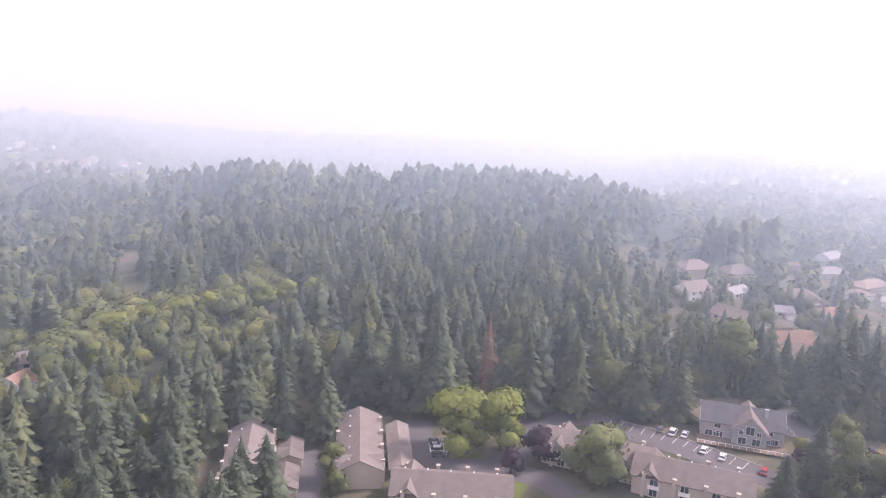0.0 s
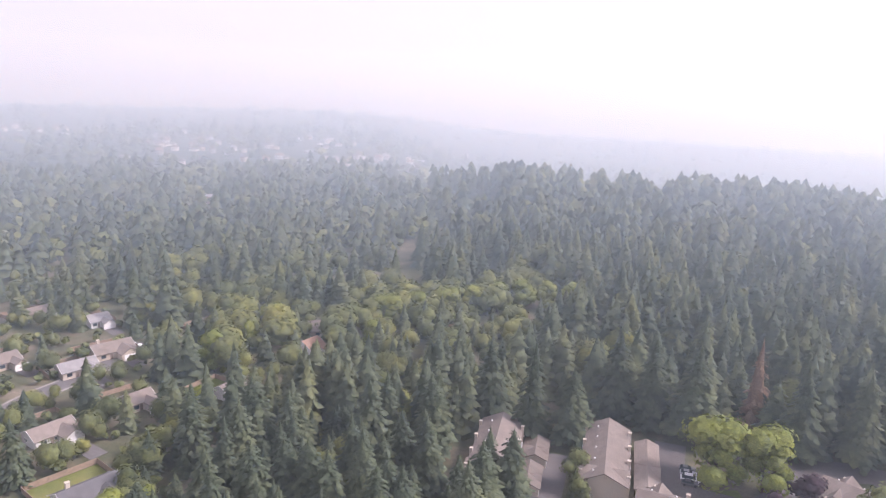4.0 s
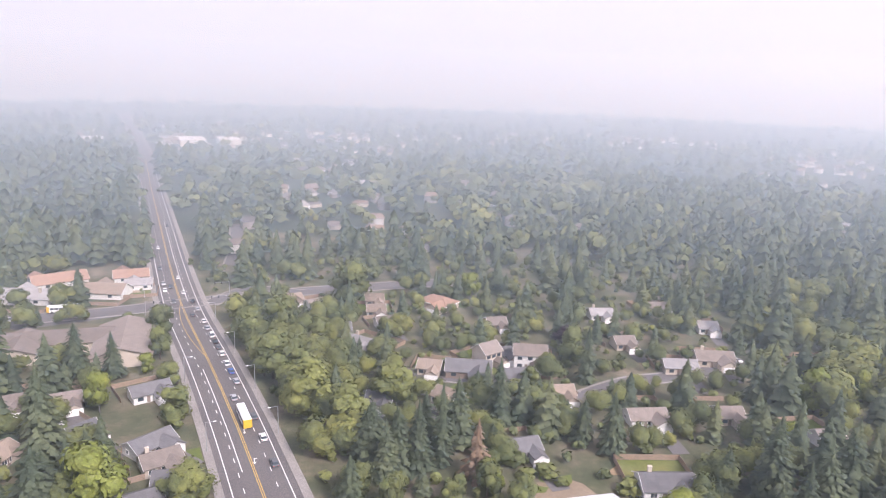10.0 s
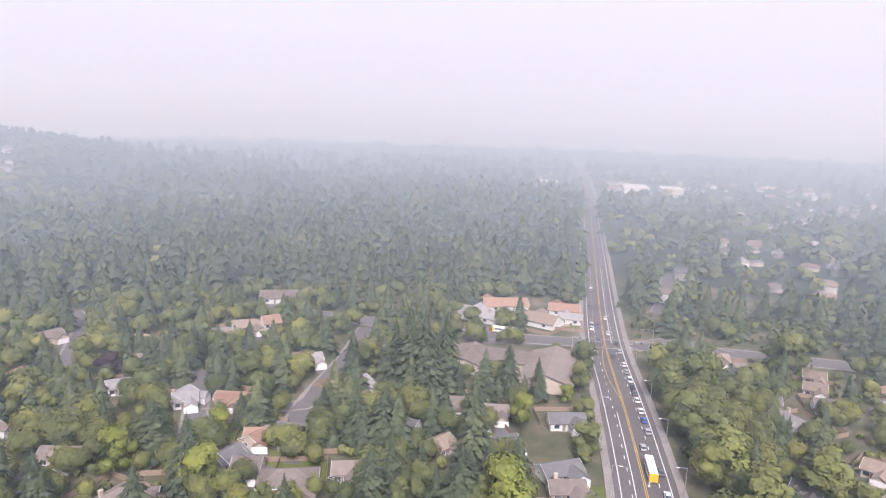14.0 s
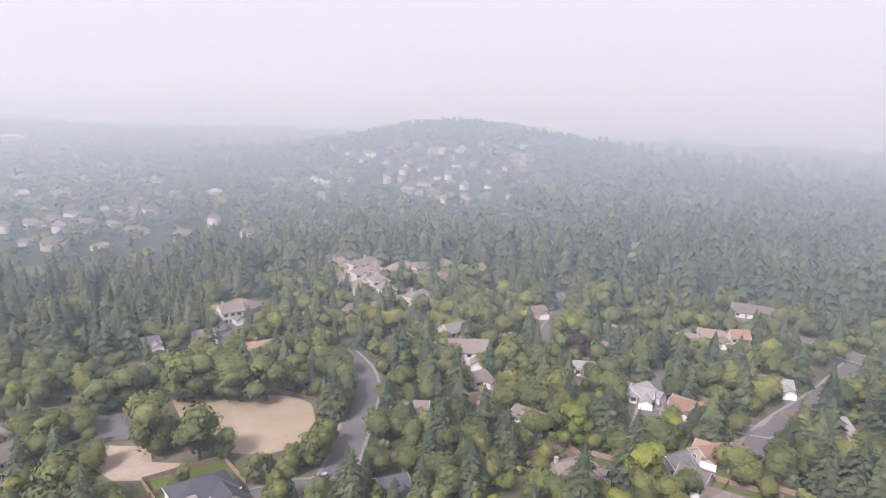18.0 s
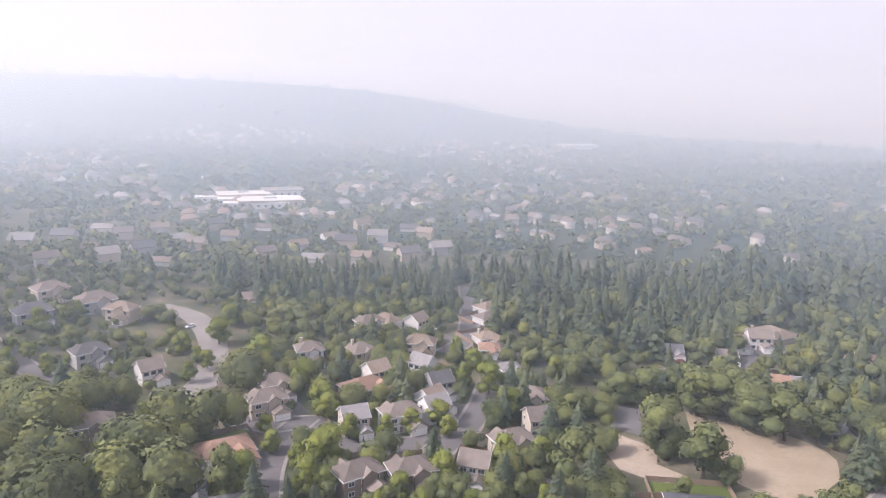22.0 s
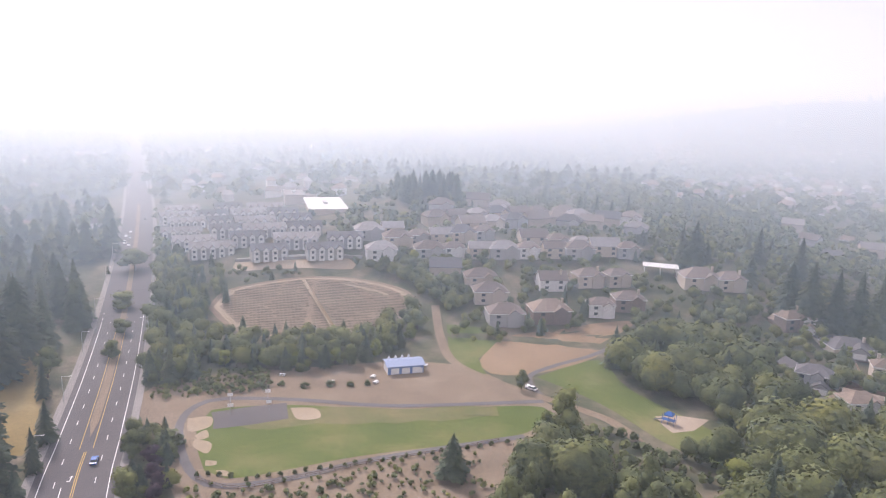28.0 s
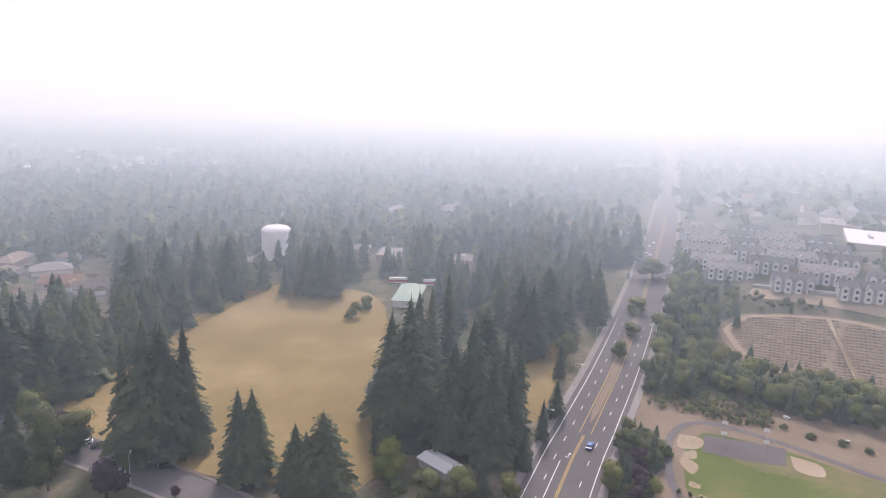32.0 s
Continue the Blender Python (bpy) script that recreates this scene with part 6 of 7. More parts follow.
for px0, py0, tn, L0, D0 in [(-284.8, -55.7, 88, 44, 16), (-276.1, -28.8, 0, 36, 20), (-279.2, -64.3, 0, 22, 14)]:
    sch = new("school", None)
    part("wall", gable_wall(L0, D0, 4.2, D0 * 0.16), SIDING["beige"], sch)
    part("roof", gable_roof(L0, D0, 4.2, D0 * 0.16, 0.8), ROOF["taupe"], sch)
    for k in range(6):
        for face, side in (("+y", 1), ("-y", -1)):
            window(sch, -L0 * 0.42 + L0 * 0.168 * k, side * D0 / 2, 1.1, 2.4, 1.6, face)
    drop(sch, px0, py0, tn, "large low beige hall with a broad tan roof", "hall", "halls by the crossing", L0 * 0.55)
for px0, py0, tn, L0, D0, rf in [(-348.0, -74.3, 75, 22, 12, "pale"), (-372.9, -66.3, 110, 24, 12, "orange"), (-350.0, -43.3, 70, 20, 13, "tan"), (-374.7, -33.9, 95, 16, 11, "orange"), (-358.7, -29.3, 90, 12, 9, "pale")]:
    put_house(px0, py0, tn, L0, 1, rf, "white", False, 1)
for px0, py0, tn, L0, D0, hh in [(374.3, 218.4, 20, 22, 13, 5), (375.0, 239.9, 20, 15, 10, 5), (386.5, 173.0, 20, 20, 11, 5), (231.3, -630.9, 30, 60, 30, 7), (268.1, -657.6, 30, 50, 25, 7), (239.4, -690.5, 30, 40, 25, 8),
                                (-1119.1, -140.6, 5, 60, 30, 7), (-1109.2, -6.0, 5, 70, 36, 8), (-1114.3, 46.5, 5, 50, 30, 8), (-1139.5, -42.5, 5, 40, 30, 7), (-120.8, -1607.1, 30, 90, 40, 10), (540.9, -31.2, 0, 26, 14, 7), (493.2, -49.8, 0, 52, 26, 3.5),
                                (-403.1, 467.1, 20, 24, 12, 6), (-371.0, 423.1, 20, 20, 11, 6), (-375.5, 423.9, 20, 24, 11, 6)]:
    b = block("flat_roofed_building", L0, D0, hh, SIDING["white" if hh > 7 else "beige"], WHITE_ROOF if L0 > 45 else ROOF["pale"], "low pale flat-roofed building in the haze", "building")
    drop(b, px0, py0, tn, room=L0 * 0.5)

patch("lawn", [(200, -648), (120, -655), (118, -612), (190, -608)], 0.7, LAWN, "distant green school field", "lawn", step=25)
for px0, py0, L0 in [(250, -612, 34), (262, -634, 40), (226, -622, 30), (285, -640, 44), (240, -655, 50), (275, -668, 36)]:
    b = block("flat_roofed_building", L0, 14, 5, SIDING["white"], WHITE_ROOF, "low pale school building with a white roof", "building")
    drop(b, px0, py0, 22, room=L0 * 0.5)
cn = new("canopy", None)
part("roof", Shape().box(-9, 9, -5, 5, 4.0, 4.3), WHITE_ROOF, cn, "bright white flat roof")
for px0 in (-8, 0, 8):
    for py0 in (-4, 4):
        part("post", Shape().box(px0 - 0.15, px0 + 0.15, py0 - 0.15, py0 + 0.15, -0.5, 4.0), TRIM, cn)
drop(cn, 314, -205, 60, "open shelter with a bright white flat roof", "shelter", room=11)

# ---- church hall with a green roof, the white shed by the field ----
gh = new("hall", None)
part("wall", Shape().box(-15, 15, -6, 6, -0.5, 3.4), SIDING["white"], gh)
part("roof", hip_roof(30, 12, 3.4, 2.6, 0.8), GREEN_ROOF, gh, "pale green roof")
for k in range(7):
    window(gh, -12 + 4 * k, -6, 1.0, 1.6, 1.4, "-y")
drop(gh, 305.0, 166.0, 20, "low hall with a pale green hipped roof", "hall", room=17)
for px0, py0, col in [(328.3, 186.0, "red"), (334.3, 167.9, "red")]:
    trk = new("trailer", None)
    part("body", Shape().box(-5, 5, -1.4, 1.4, 0.6, 3.4), SIDING["white"], trk)
    part("stripe", Shape().box(-5.02, 5.02, -1.42, 1.42, 1.2, 2.3), PAINT[col], trk, "red painted band")
    part("wheels", Shape().box(-3.5, -2.3, -1.3, 1.3, 0, 0.7).box(2.3, 3.5, -1.3, 1.3, 0, 0.7), RUBBER, trk)
    drop(trk, px0, py0, -60, "white and red box trailer", "trailer", "trailers", 6)
sh = new("shed", None)
part("wall", gable_wall(11, 6, 2.6, 0.7), SIDING["grey"], sh)
part("roof", gable_roof(11, 6, 2.6, 0.7, 0.5), WHITE_ROOF, sh, "pale metal roof")
part("door", Shape().box(-1, 1, -3.06, -2.9, 0, 2.2), SIDING["brown"], sh)
drop(sh, 162.9, 77.9, 70, "small shed with a pale metal roof", "shed", room=7)

# ---- blue park building ----
bb = new("park_building", None)
part("wall", gable_wall(16, 8.5, 3.6, 1.0), BLUE_WALL, bb)
part("roof", gable_roof(16, 8.5, 3.6, 1.0, 0.7), BLUE_ROOF, bb, "blue-grey metal roof with white fins")
part("gable_panel", Shape().box(-8.08, -8.0, -4.2, 4.2, 0, 3.5).box(8.0, 8.08, -4.2, 4.2, 0, 3.5), TRIM, bb)
for k in range(4):
    part("roof_fin", Shape().add([(-6.5 + 3 * k, 3.9, 4.1), (-5.0 + 3 * k, 3.9, 4.1), (-5.75 + 3 * k, 3.9, 5.6), (-6.5 + 3 * k, 4.3, 4.0), (-5.0 + 3 * k, 4.3, 4.0), (-5.75 + 3 * k, 4.3, 5.5)], [(0, 1, 2), (5, 4, 3), (0, 2, 5, 3), (1, 4, 5, 2)]), TRIM, bb)
for k in range(3):
    part("shutter", Shape().box(-6.6 + 4.8 * k, -3.0 + 4.8 * k, -4.33, -4.2, 0.1, 2.7), TRIM, bb, "white roller shutter")
part("door", Shape().box(6.6, 7.6, -4.32, -4.2, 0.0, 2.2), TRIM, bb)
drop(bb, 247.5, -54.8, -88.7, "blue park building with white roller shutters", "park building", room=11)
bb.scale = (0.86, 0.9, 0.9)
for x, y in [(240.5, -26.7), (237.2, -42.3), (242.5, -42.2), (250.0, -63.8), (223.8, -96.5), (249.9, -9.7)]:
    tb = new("picnic_table", None)
    part("tabletop", Shape().box(-1.1, 1.1, -0.45, 0.45, 0.7, 0.78), TRIM, tb)
    for e in (-1, 1):
        part("bench", Shape().box(-1.1, 1.1, e * 0.75 - 0.15, e * 0.75 + 0.15, 0.42, 0.48), TRIM, tb)
        part("leg", Shape().box(e * 0.8 - 0.05, e * 0.8 + 0.05, -0.8, 0.8, 0, 0.7), METAL, tb)
    tb.matrix_basis = pose(x, y, gz(x, y) + 0.03, 0, 0, (x * 37) % 180)
    tagged(tb, "white picnic table on bare soil", "picnic table", "picnic tables")
for x, y, turn in ((229.0, 8.2, 180), (229.8, -4.0, 180), (220.8, 7.9, 180), (221.2, -4.1, 180)):
    hp = new("basketball_hoop", None)
    part("pole", Shape().tube([(0, 0, 0), (0, 0, 3.4)], [0.1, 0.1], 6), METAL, hp)
    part("backboard", Shape().box(0.6, 0.7, -0.9, 0.9, 2.8, 3.9), TRIM, hp, "white backboard")
    part("bracket", Shape().box(0, 0.6, -0.06, 0.06, 3.2, 3.32), METAL, hp)
    hp.matrix_basis = pose(x, y, gz(x, y) + 0.1, 0, 0, turn)
    tagged(hp, "basketball hoop with a white backboard on a court", "basketball hoop", "basketball hoops")
# playground frame
pg = new("play_structure", None)
for x in (-2, 0, 2):
    for y in (-1, 1):
        part("post", Shape().tube([(x, y, -0.2), (x, y, 3.2)], [0.1, 0.1], 8), PAINT["blue"], pg)
part("platform", Shape().box(-2, 2, -1, 1, 1.2, 1.35), PAINT["blue"], pg)
part("roof", hip_roof(2.4, 2.4, 3.1, 1.0, 0.2), PAINT["blue"], pg)
part("slide", Shape().add([(2, -0.5, 1.3), (2, 0.5, 1.3), (5, 0.5, 0.15), (5, -0.5, 0.15), (2, -0.5, 1.2), (2, 0.5, 1.2), (5, 0.5, 0.05), (5, -0.5, 0.05)], [(0, 3, 2, 1), (4, 5, 6, 7), (0, 4, 7, 3), (1, 2, 6, 5)]), PAINT["grey"], pg)
pg.matrix_basis = pose(187.3, -131.6, 0.12, 0, 0, 40)
tagged(pg, "blue playground climbing frame with a slide on sand", "playground")

# ---- water tower ----
tw = new("water_tower", None)
s = Shape()
ring = [(8.7, -1), (8.7, 20.5), (8.4, 21.6), (6.5, 22.9), (3.2, 23.6), (0.4, 23.8)]
s.tube([(0, 0, z) for r, z in ring], [r for r, z in ring], 40)
part("tank", s, TANK, tw, smooth_faces=True)
part("rim_band", Shape().tube([(0, 0, 20.2), (0, 0, 20.6)], [8.85, 8.85], 40), TANK, tw)
part("ladder", Shape().box(8.7, 8.95, -0.3, -0.22, 0, 21).box(8.7, 8.95, 0.22, 0.3, 0, 21), METAL, tw)
part("roof_vent", Shape().tube([(0, 0, 23.6), (0, 0, 24.6)], [0.7, 0.5], 10), TANK, tw)
tw.matrix_basis = pose(328.1, 270.1, 0)
tagged(tw, "tall white cylindrical steel water tower", "water tower")
FOOT.append((*tw.matrix_basis.translation[:2], 11))

# ---- traffic ----
for x, off, paint, kind in [(196.8, -3.4, "blue", "car"), (-193, 5.6, "white", "car"), (-207, 5.6, "grey", "car"), (-235, 5.6, "silver", "car"), (-262, 5.6, "white", "car"), (-269, 5.6, "grey", "car"),
                            (-275, 5.6, "black", "car"), (-283, 5.6, "white", "van"), (-292, 5.6, "silver", "car"), (-301, 5.6, "white", "car"), (-244, 5.6, "blue", "car"), (-252, 5.6, "white", "car"), (-222, 2.4, "silver", "car"), (-178, 5.6, "grey", "car"), (-310, 2.4, "grey", "car"), (-318, 5.6, "silver", "car"), (-345, 2.4, "white", "car"), (-330, 5.0, "black", "car"), (-331, -3, "grey", "car"), (-350, -5.4, "white", "car"), (-356, -2.4, "black", "car"),
                            (-362, -5.4, "silver", "car"), (-372, 2.2, "white", "car"), (-392, -5.4, "grey", "car"), (-440, -4.2, "white", "car"), (-505, 4.0, "grey", "car"), (470, 4.0, "white", "car"), (478, 6.6, "white", "van"), (492, 4.0, "silver", "car"),
                            (500, 6.6, "white", "car"), (512, 4.0, "white", "car"), (555, -5.0, "silver", "car")]:
    y, turn = road_at(x)
    put_car(x, y + off, turn + (0 if off < 0 else 180), paint, kind, 0.13)
y, turn = road_at(-206)
b = bus()
b.matrix_basis = pose(-206, y + 2.6, 0.13, 0, 0, turn + 180)
b = copy_thing(b, pose(-328, -58, 0.13, 0, 0, 88))
for x, y, turn, paint in [(124.9, 175.5, 140, "white"), (125.5, 170.3, 140, "black"), (126.3, 151.2, 135, "white"), (127.0, 144.5, 135, "black"), (117.9, 153.4, 140, "silver"), (128.6, 118.8, 100, "black"),
                          (-81.7, -162.1, 35, "silver"), (-184.8, -28.0, 70, "white"), (-171.0, -77.0, 60, "white"), (-70.0, -294.1, 20, "white"), (-69.6, -285.6, 20, "red"), (-205.8, 196.5, 20, "white"), (-211.6, 194.7, 20, "white"),
                          (-204.7, 192.3, 20, "grey"), (-217.2, -43.0, 90, "white"), (-211.3, -35.2, 10, "white"), (221.3, -96.6, 30, "white"), (-141.9, -113.7, 80, "white"), (-132.7, -173.1, 20, "silver"), (-156.5, -156.2, 30, "white"),
                          (-323.8, -145.6, 90, "white"), (-320.4, -76.7, 0, "silver"), (-321.3, -72.7, 0, "grey"), (-322.2, -68.7, 0, "white"), (142.1, -284.8, 60, "white")]:
    put_car(x, y, turn, paint, "car", 0.1)
for x, side in [(-195, 1), (-228, 1), (-262, 1), (-300, 1), (-190, -1), (-240, -1), (-290, -1), (198, 1), (240, 1), (285, 1), (330, 1), (385, 1), (440, 1), (300, -1), (375, -1)]:
    y, turn = road_at(x)
    w0 = float(np.interp(x, ROAD[:, 0], half)) + 3.2
    put_lamp(x, y + side * w0, turn - 90 * side)
put_lamp(115.4, 145.1, 40)
put_lamp(124.4, 188.3, 200)
for x, y in ((-318, 10), (-342, -26), (-340, 12), (-316, -24)):
    sg = new("traffic_signal", None)
    part("pole", Shape().tube([(0, 0, -0.2), (0, 0, 6.2)], [0.14, 0.1], 8), METAL, sg)
    part("mast_arm", Shape().box(-0.06, 0.06, 0, 7 if y < 0 else -7, 5.9, 6.05), METAL, sg)
    for k in (3.5, 6.5):
        part("signal_head", Shape().box(-0.2, 0.2, (k if y < 0 else -k) - 0.2, (k if y < 0 else -k) + 0.2, 5.1, 6.2), PAINT["black"], sg)
    sg.location = (x, y, 0)
    tagged(sg, "traffic signal on a grey mast arm", "traffic signal", "traffic signals")
fence([(182, 16), (175, 5), (177, -9), (181, -30), (184, -56), (187, -72)], 1.1, 4.0)
fence([(126, 187), (128, 163), (128, 139), (129, 121)], 1.1, 5.0, label="low wooden fence along a dry field")
fence([(-62, -240), (-78, -237), (-92, -228), (-103, -210)], 1.3, 4.0)

# ---- driveways, patios, back gardens and board fences of the houses ----
drives, patios, greens, boards = Shape(), Shape(), Shape(), Shape()
plot_rnd = random.Random(21)
for x, y, turn, L, D in PLOTS:
    if math.hypot(x, y) > 440 or gz(x, y) > 2:
        continue
    m = pose(x, y, gz(x, y), 0, 0, turn)
    far_edge = plot_rnd.uniform(9, 14)
    drives.box(-L * 0.25 - 2.6, -L * 0.25 + 2.6, D / 2 + 3, D / 2 + 3 + far_edge, -0.3, 0.11, m)
    if plot_rnd.random() < 0.7:
        patios.box(-3.5, 1.5, -D / 2 - 3.6, -D / 2, -0.3, 0.12, m)
    back = -D / 2 - plot_rnd.uniform(8, 12)
    a, b = -L / 2 - plot_rnd.uniform(2, 4), L / 2 + plot_rnd.uniform(2, 4)
    if plot_rnd.random() < 0.5:
        greens.box(a + 0.4, b - 0.4, back + 0.4, -D / 2 - 0.5, -0.3, 0.07, m)
    if plot_rnd.random() < 0.75:
        boards.box(a, b, back - 0.05, back + 0.05, -0.3, 1.7, m).box(a, a + 0.1, back, 0, -0.3, 1.7, m).box(b - 0.1, b, back, 0, -0.3, 1.7, m)
for name, s, material, label, category in (("driveways", drives, OLD_ASPHALT, "worn grey driveways before garages", "driveways"), ("patios", patios, SAND, "pale paved patios behind houses", "patios"),
                                           ("back_lawns", greens, LAWN, "patchy green back lawns", "lawns"), ("board_fences", boards, WOOD, "weathered board fences round back gardens", "fences")):
    tagged(new(name, s.mesh(name, material)), label, category, kind="stuff")

# ---- woods and garden trees ----
rng = np.random.default_rng(5)
NEAR, MID, FAR, SMALL = [], [], [], []
plant_rnd = random.Random(3)
STOOD = []


def stand(kind, x, y, tall, wide):
    plant(kind, x, y, tall, plant_rnd, wide)
    STOOD.append((x, y))


for x, y, tall, wide in [
        (7, 190, 21, 1.25), (19, 192, 20, 1.15), (-128, 262, 16, 1.2), (-118, 272, 16, 1.2), (-109, 282, 17, 1.2), (-101, 293, 16, 1.2), (-92, 303, 16, 1.2), (-83, 311, 16, 1.2), (-72, 318, 15, 1.2),
        (-61, 322, 15, 1.2), (-147, 166, 8, 1.2), (-127, 110, 7, 1.1), (-166, 231, 15, 1.0), (-165, 214, 13, 1.0), (-163, 191, 17, 1.0),
        (-123, 237, 13, 1.0)]:
    stand("lime", x, y, tall, wide)
for x, y, tall, wide in [
        (44, 175, 19, 1.15), (107, 243, 28, 1.2), (-28, 172, 12, 0.9), (-25, 163, 9, 1.1), (119, 173, 14, 1.0)]:
    stand("leaf", x, y, tall, wide)
for x, y, tall, wide in [
        (21, 178, 9, 1.0), (30, 187, 11, 1.2), (119, 177, 13, 1.1)]:
    stand("plum", x, y, tall, wide)
for x, y, tall, wide in [
        (-34, 196, 25, 1.2), (115, 231, 24, 1.3), (126, 219, 29, 1.2), (93, 170, 14, 1.2), (104, 175, 22, 1.1), (158, 263, 17, 1.0),
        (-25, 218, 32, 1.2), (-14, 217, 31, 1.2), (-46, 193, 32, 1.2), (-61, 199, 28, 1.3), (29, 216, 30, 1.1), (45, 219, 30, 1.0),
        (65, 217, 30, 1.1), (80, 218, 28, 1.1), (-1, 216, 31, 1.1)]:
    stand("fir", x, y, tall, wide)
for x, y, tall, wide in [
        (17, 230, 31, 1.0)]:
    stand("dead", x, y, tall, wide)
for x, y, tall, wide in [
        (-52, 176, 4, 1.0), (-11, 175, 2.6, 1.5), (51, 193, 4, 1.2), (80, 216, 3, 1.4), (73, 211, 2.6, 1.4), (91, 211, 3.0, 1.4),
        (96, 205, 2.9, 1.4)]:
    stand("bush", x, y, tall, wide)

for x, y, tall, wide in [
        (-156, 67, 18, 1.2)]:
    stand("dead", x, y, tall, wide)
for x, y, tall, wide in [
        (-164, 53, 22, 1.1), (-172, 41, 16, 1.4), (-165, 104, 15, 0.9), (-158, 110, 20, 1.1), (-174, 68, 22, 1.2), (-185, 86, 22, 1.0),
        (-204, 128, 22, 1.0), (-242, -78, 35, 1.2), (-235, -70, 35, 1.2), (-245, -65, 32, 1.1), (-243, -84, 29, 1.0), (-186, -40, 33, 1.1),
        (-162, -38, 23, 1.2), (-158, -61, 21, 1.3), (-194, -71, 22, 1.5), (-195, -80, 21, 1.3), (-152, -112, 24, 1.3), (-208, -98, 13, 1.4),
        (-202, -117, 16, 1.4), (-249, -30, 18, 1.0), (-252, -42, 21, 1.0), (-172, 42, 19, 1.2), (-174, 58, 19, 1.3), (-166, -133, 20, 1.3)]:
    stand("fir", x, y, tall, wide)
for x, y, tall, wide in [
        (-166, -133, 20, 1.3), (-114, -138, 15, 1.4), (-173, -157, 16, 1.0), (-194, -121, 13, 1.0), (-102, -195, 19, 1.1),
        (-119, -188, 14, 1.0), (-174, -254, 16, 1.0)]:
    stand("fir", x, y, tall, wide)
for x, y, tall, wide in [
        (-165, 60, 25, 1.2)]:
    stand("spire", x, y, tall, wide)
for x, y, tall, wide in [
        (-185, 98, 11, 1.3), (-218, 46, 10, 1.2), (-204, 57, 14, 1.5), (-217, 129, 17, 1.0), (-268, 70, 8, 1.2), (-204, 106, 9, 1.3),
        (-212, -9, 11, 1.2), (-168, -5, 10, 1.5), (-166, -11, 7, 1.2), (-267, 28, 21, 1.1), (-308, 65, 23, 1.1), (-263, -16, 14, 1.0),
        (-290, -17, 14, 1.0), (-238, -12, 9, 1.0), (-298, -30, 8, 1.0), (-268, 18, 17, 1.2), (-235, 22, 17, 1.2), (-210, 26, 14, 1.2),
        (-47, -204, 19, 1.15), (-56, -189, 19, 1.15), (-63, -188, 10, 1.0), (-65, -234, 19, 1.2), (-75, -234, 19, 1.2), (-81, -228, 18, 1.2)]:
    stand("leaf", x, y, tall, wide)
for x, y, tall, wide in [
        (-81, -228, 18, 1.2), (-89, -220, 18, 1.2), (-99, -219, 16, 1.0), (-47, -241, 14, 1.3), (-65, -170, 9, 1.0),
        (-70, -172, 7, 1.0), (-77, -172, 8, 1.0), (-82, -169, 12, 1.0), (-48, -178, 7, 1.0), (-103, -194, 10, 1.0), (-91, -178, 10, 1.0),
        (-39, -239, 13, 1.2), (-179, -185, 9, 1.0), (-23, -226, 10, 1.5), (-20, -183, 17, 1.2)]:
    stand("leaf", x, y, tall, wide)
for x, y, tall, wide in [
        (-124, 107, 10, 1.2), (-143, 161, 11, 1.2), (-317, 124, 11, 1.0), (-163, -26, 21, 1.1), (-183, -123, 11, 1.2), (-223, -32, 14, 0.9),
        (-251, -20, 8, 1.0), (-152, -108, 16, 1.2), (-306, 124, 14, 1.0), (-155, -137, 16, 1.0), (-182, -123, 9, 1.2), (-38, -311, 12, 1.3),
        (-17, -259, 9, 1.0)]:
    stand("lime", x, y, tall, wide)
for x, y, tall, wide in [
        (-234, 136, 11, 1.3), (-190, -97, 6, 1.2), (-218, -194, 10, 1.5)]:
    stand("plum", x, y, tall, wide)
for x, y, tall, wide in [
        (-153, 80, 3, 2.0), (-152, 86, 4, 2), (-160, 81, 4, 2), (-139, 103, 4, 1.6), (-147, 101, 3, 1.5), (-147, 88, 2.5, 1.5),
        (-126, 108, 3, 1.5)]:
    stand("bush", x, y, tall, wide)
for x, y, tall, wide in [
        (-184, 38, 19, 1.3), (-199, 29, 22, 1.2), (-230, 29, 17, 1.2), (-238, 19, 13, 1.2), (-204, 57, 18, 1.5), (-271, 19, 14, 1.0)]:
    stand("poplar", x, y, tall, wide)

for x, y, tall, wide in [
        (203, -235, 7, 1.15), (188, -230, 7, 1.15), (183, -236, 7, 1.15), (171, -229, 7, 1.15), (165, -235, 7, 1.15), (166, -223, 6, 1.15),
        (149, -214, 7, 1.15), (128, -206, 7, 1.15), (115, -196, 7, 1.15), (108, -187, 6, 1.15), (112, -179, 7, 1.15), (102, -179, 7, 1.15),
        (113, -171, 7, 1.15), (103, -194, 6, 1.15), (115, -228, 8, 1.15), (120, -245, 8, 1.15), (114, -241, 8, 1.15), (98, -238, 11, 1.15),
        (74, -194, 7, 1.15), (68, -184, 8, 1.15), (69, -163, 12, 1.15), (72, -228, 13, 1.15), (62, -216, 11, 1.15), (58, -209, 10, 1.15)]:
    stand("lime", x, y, tall, wide)
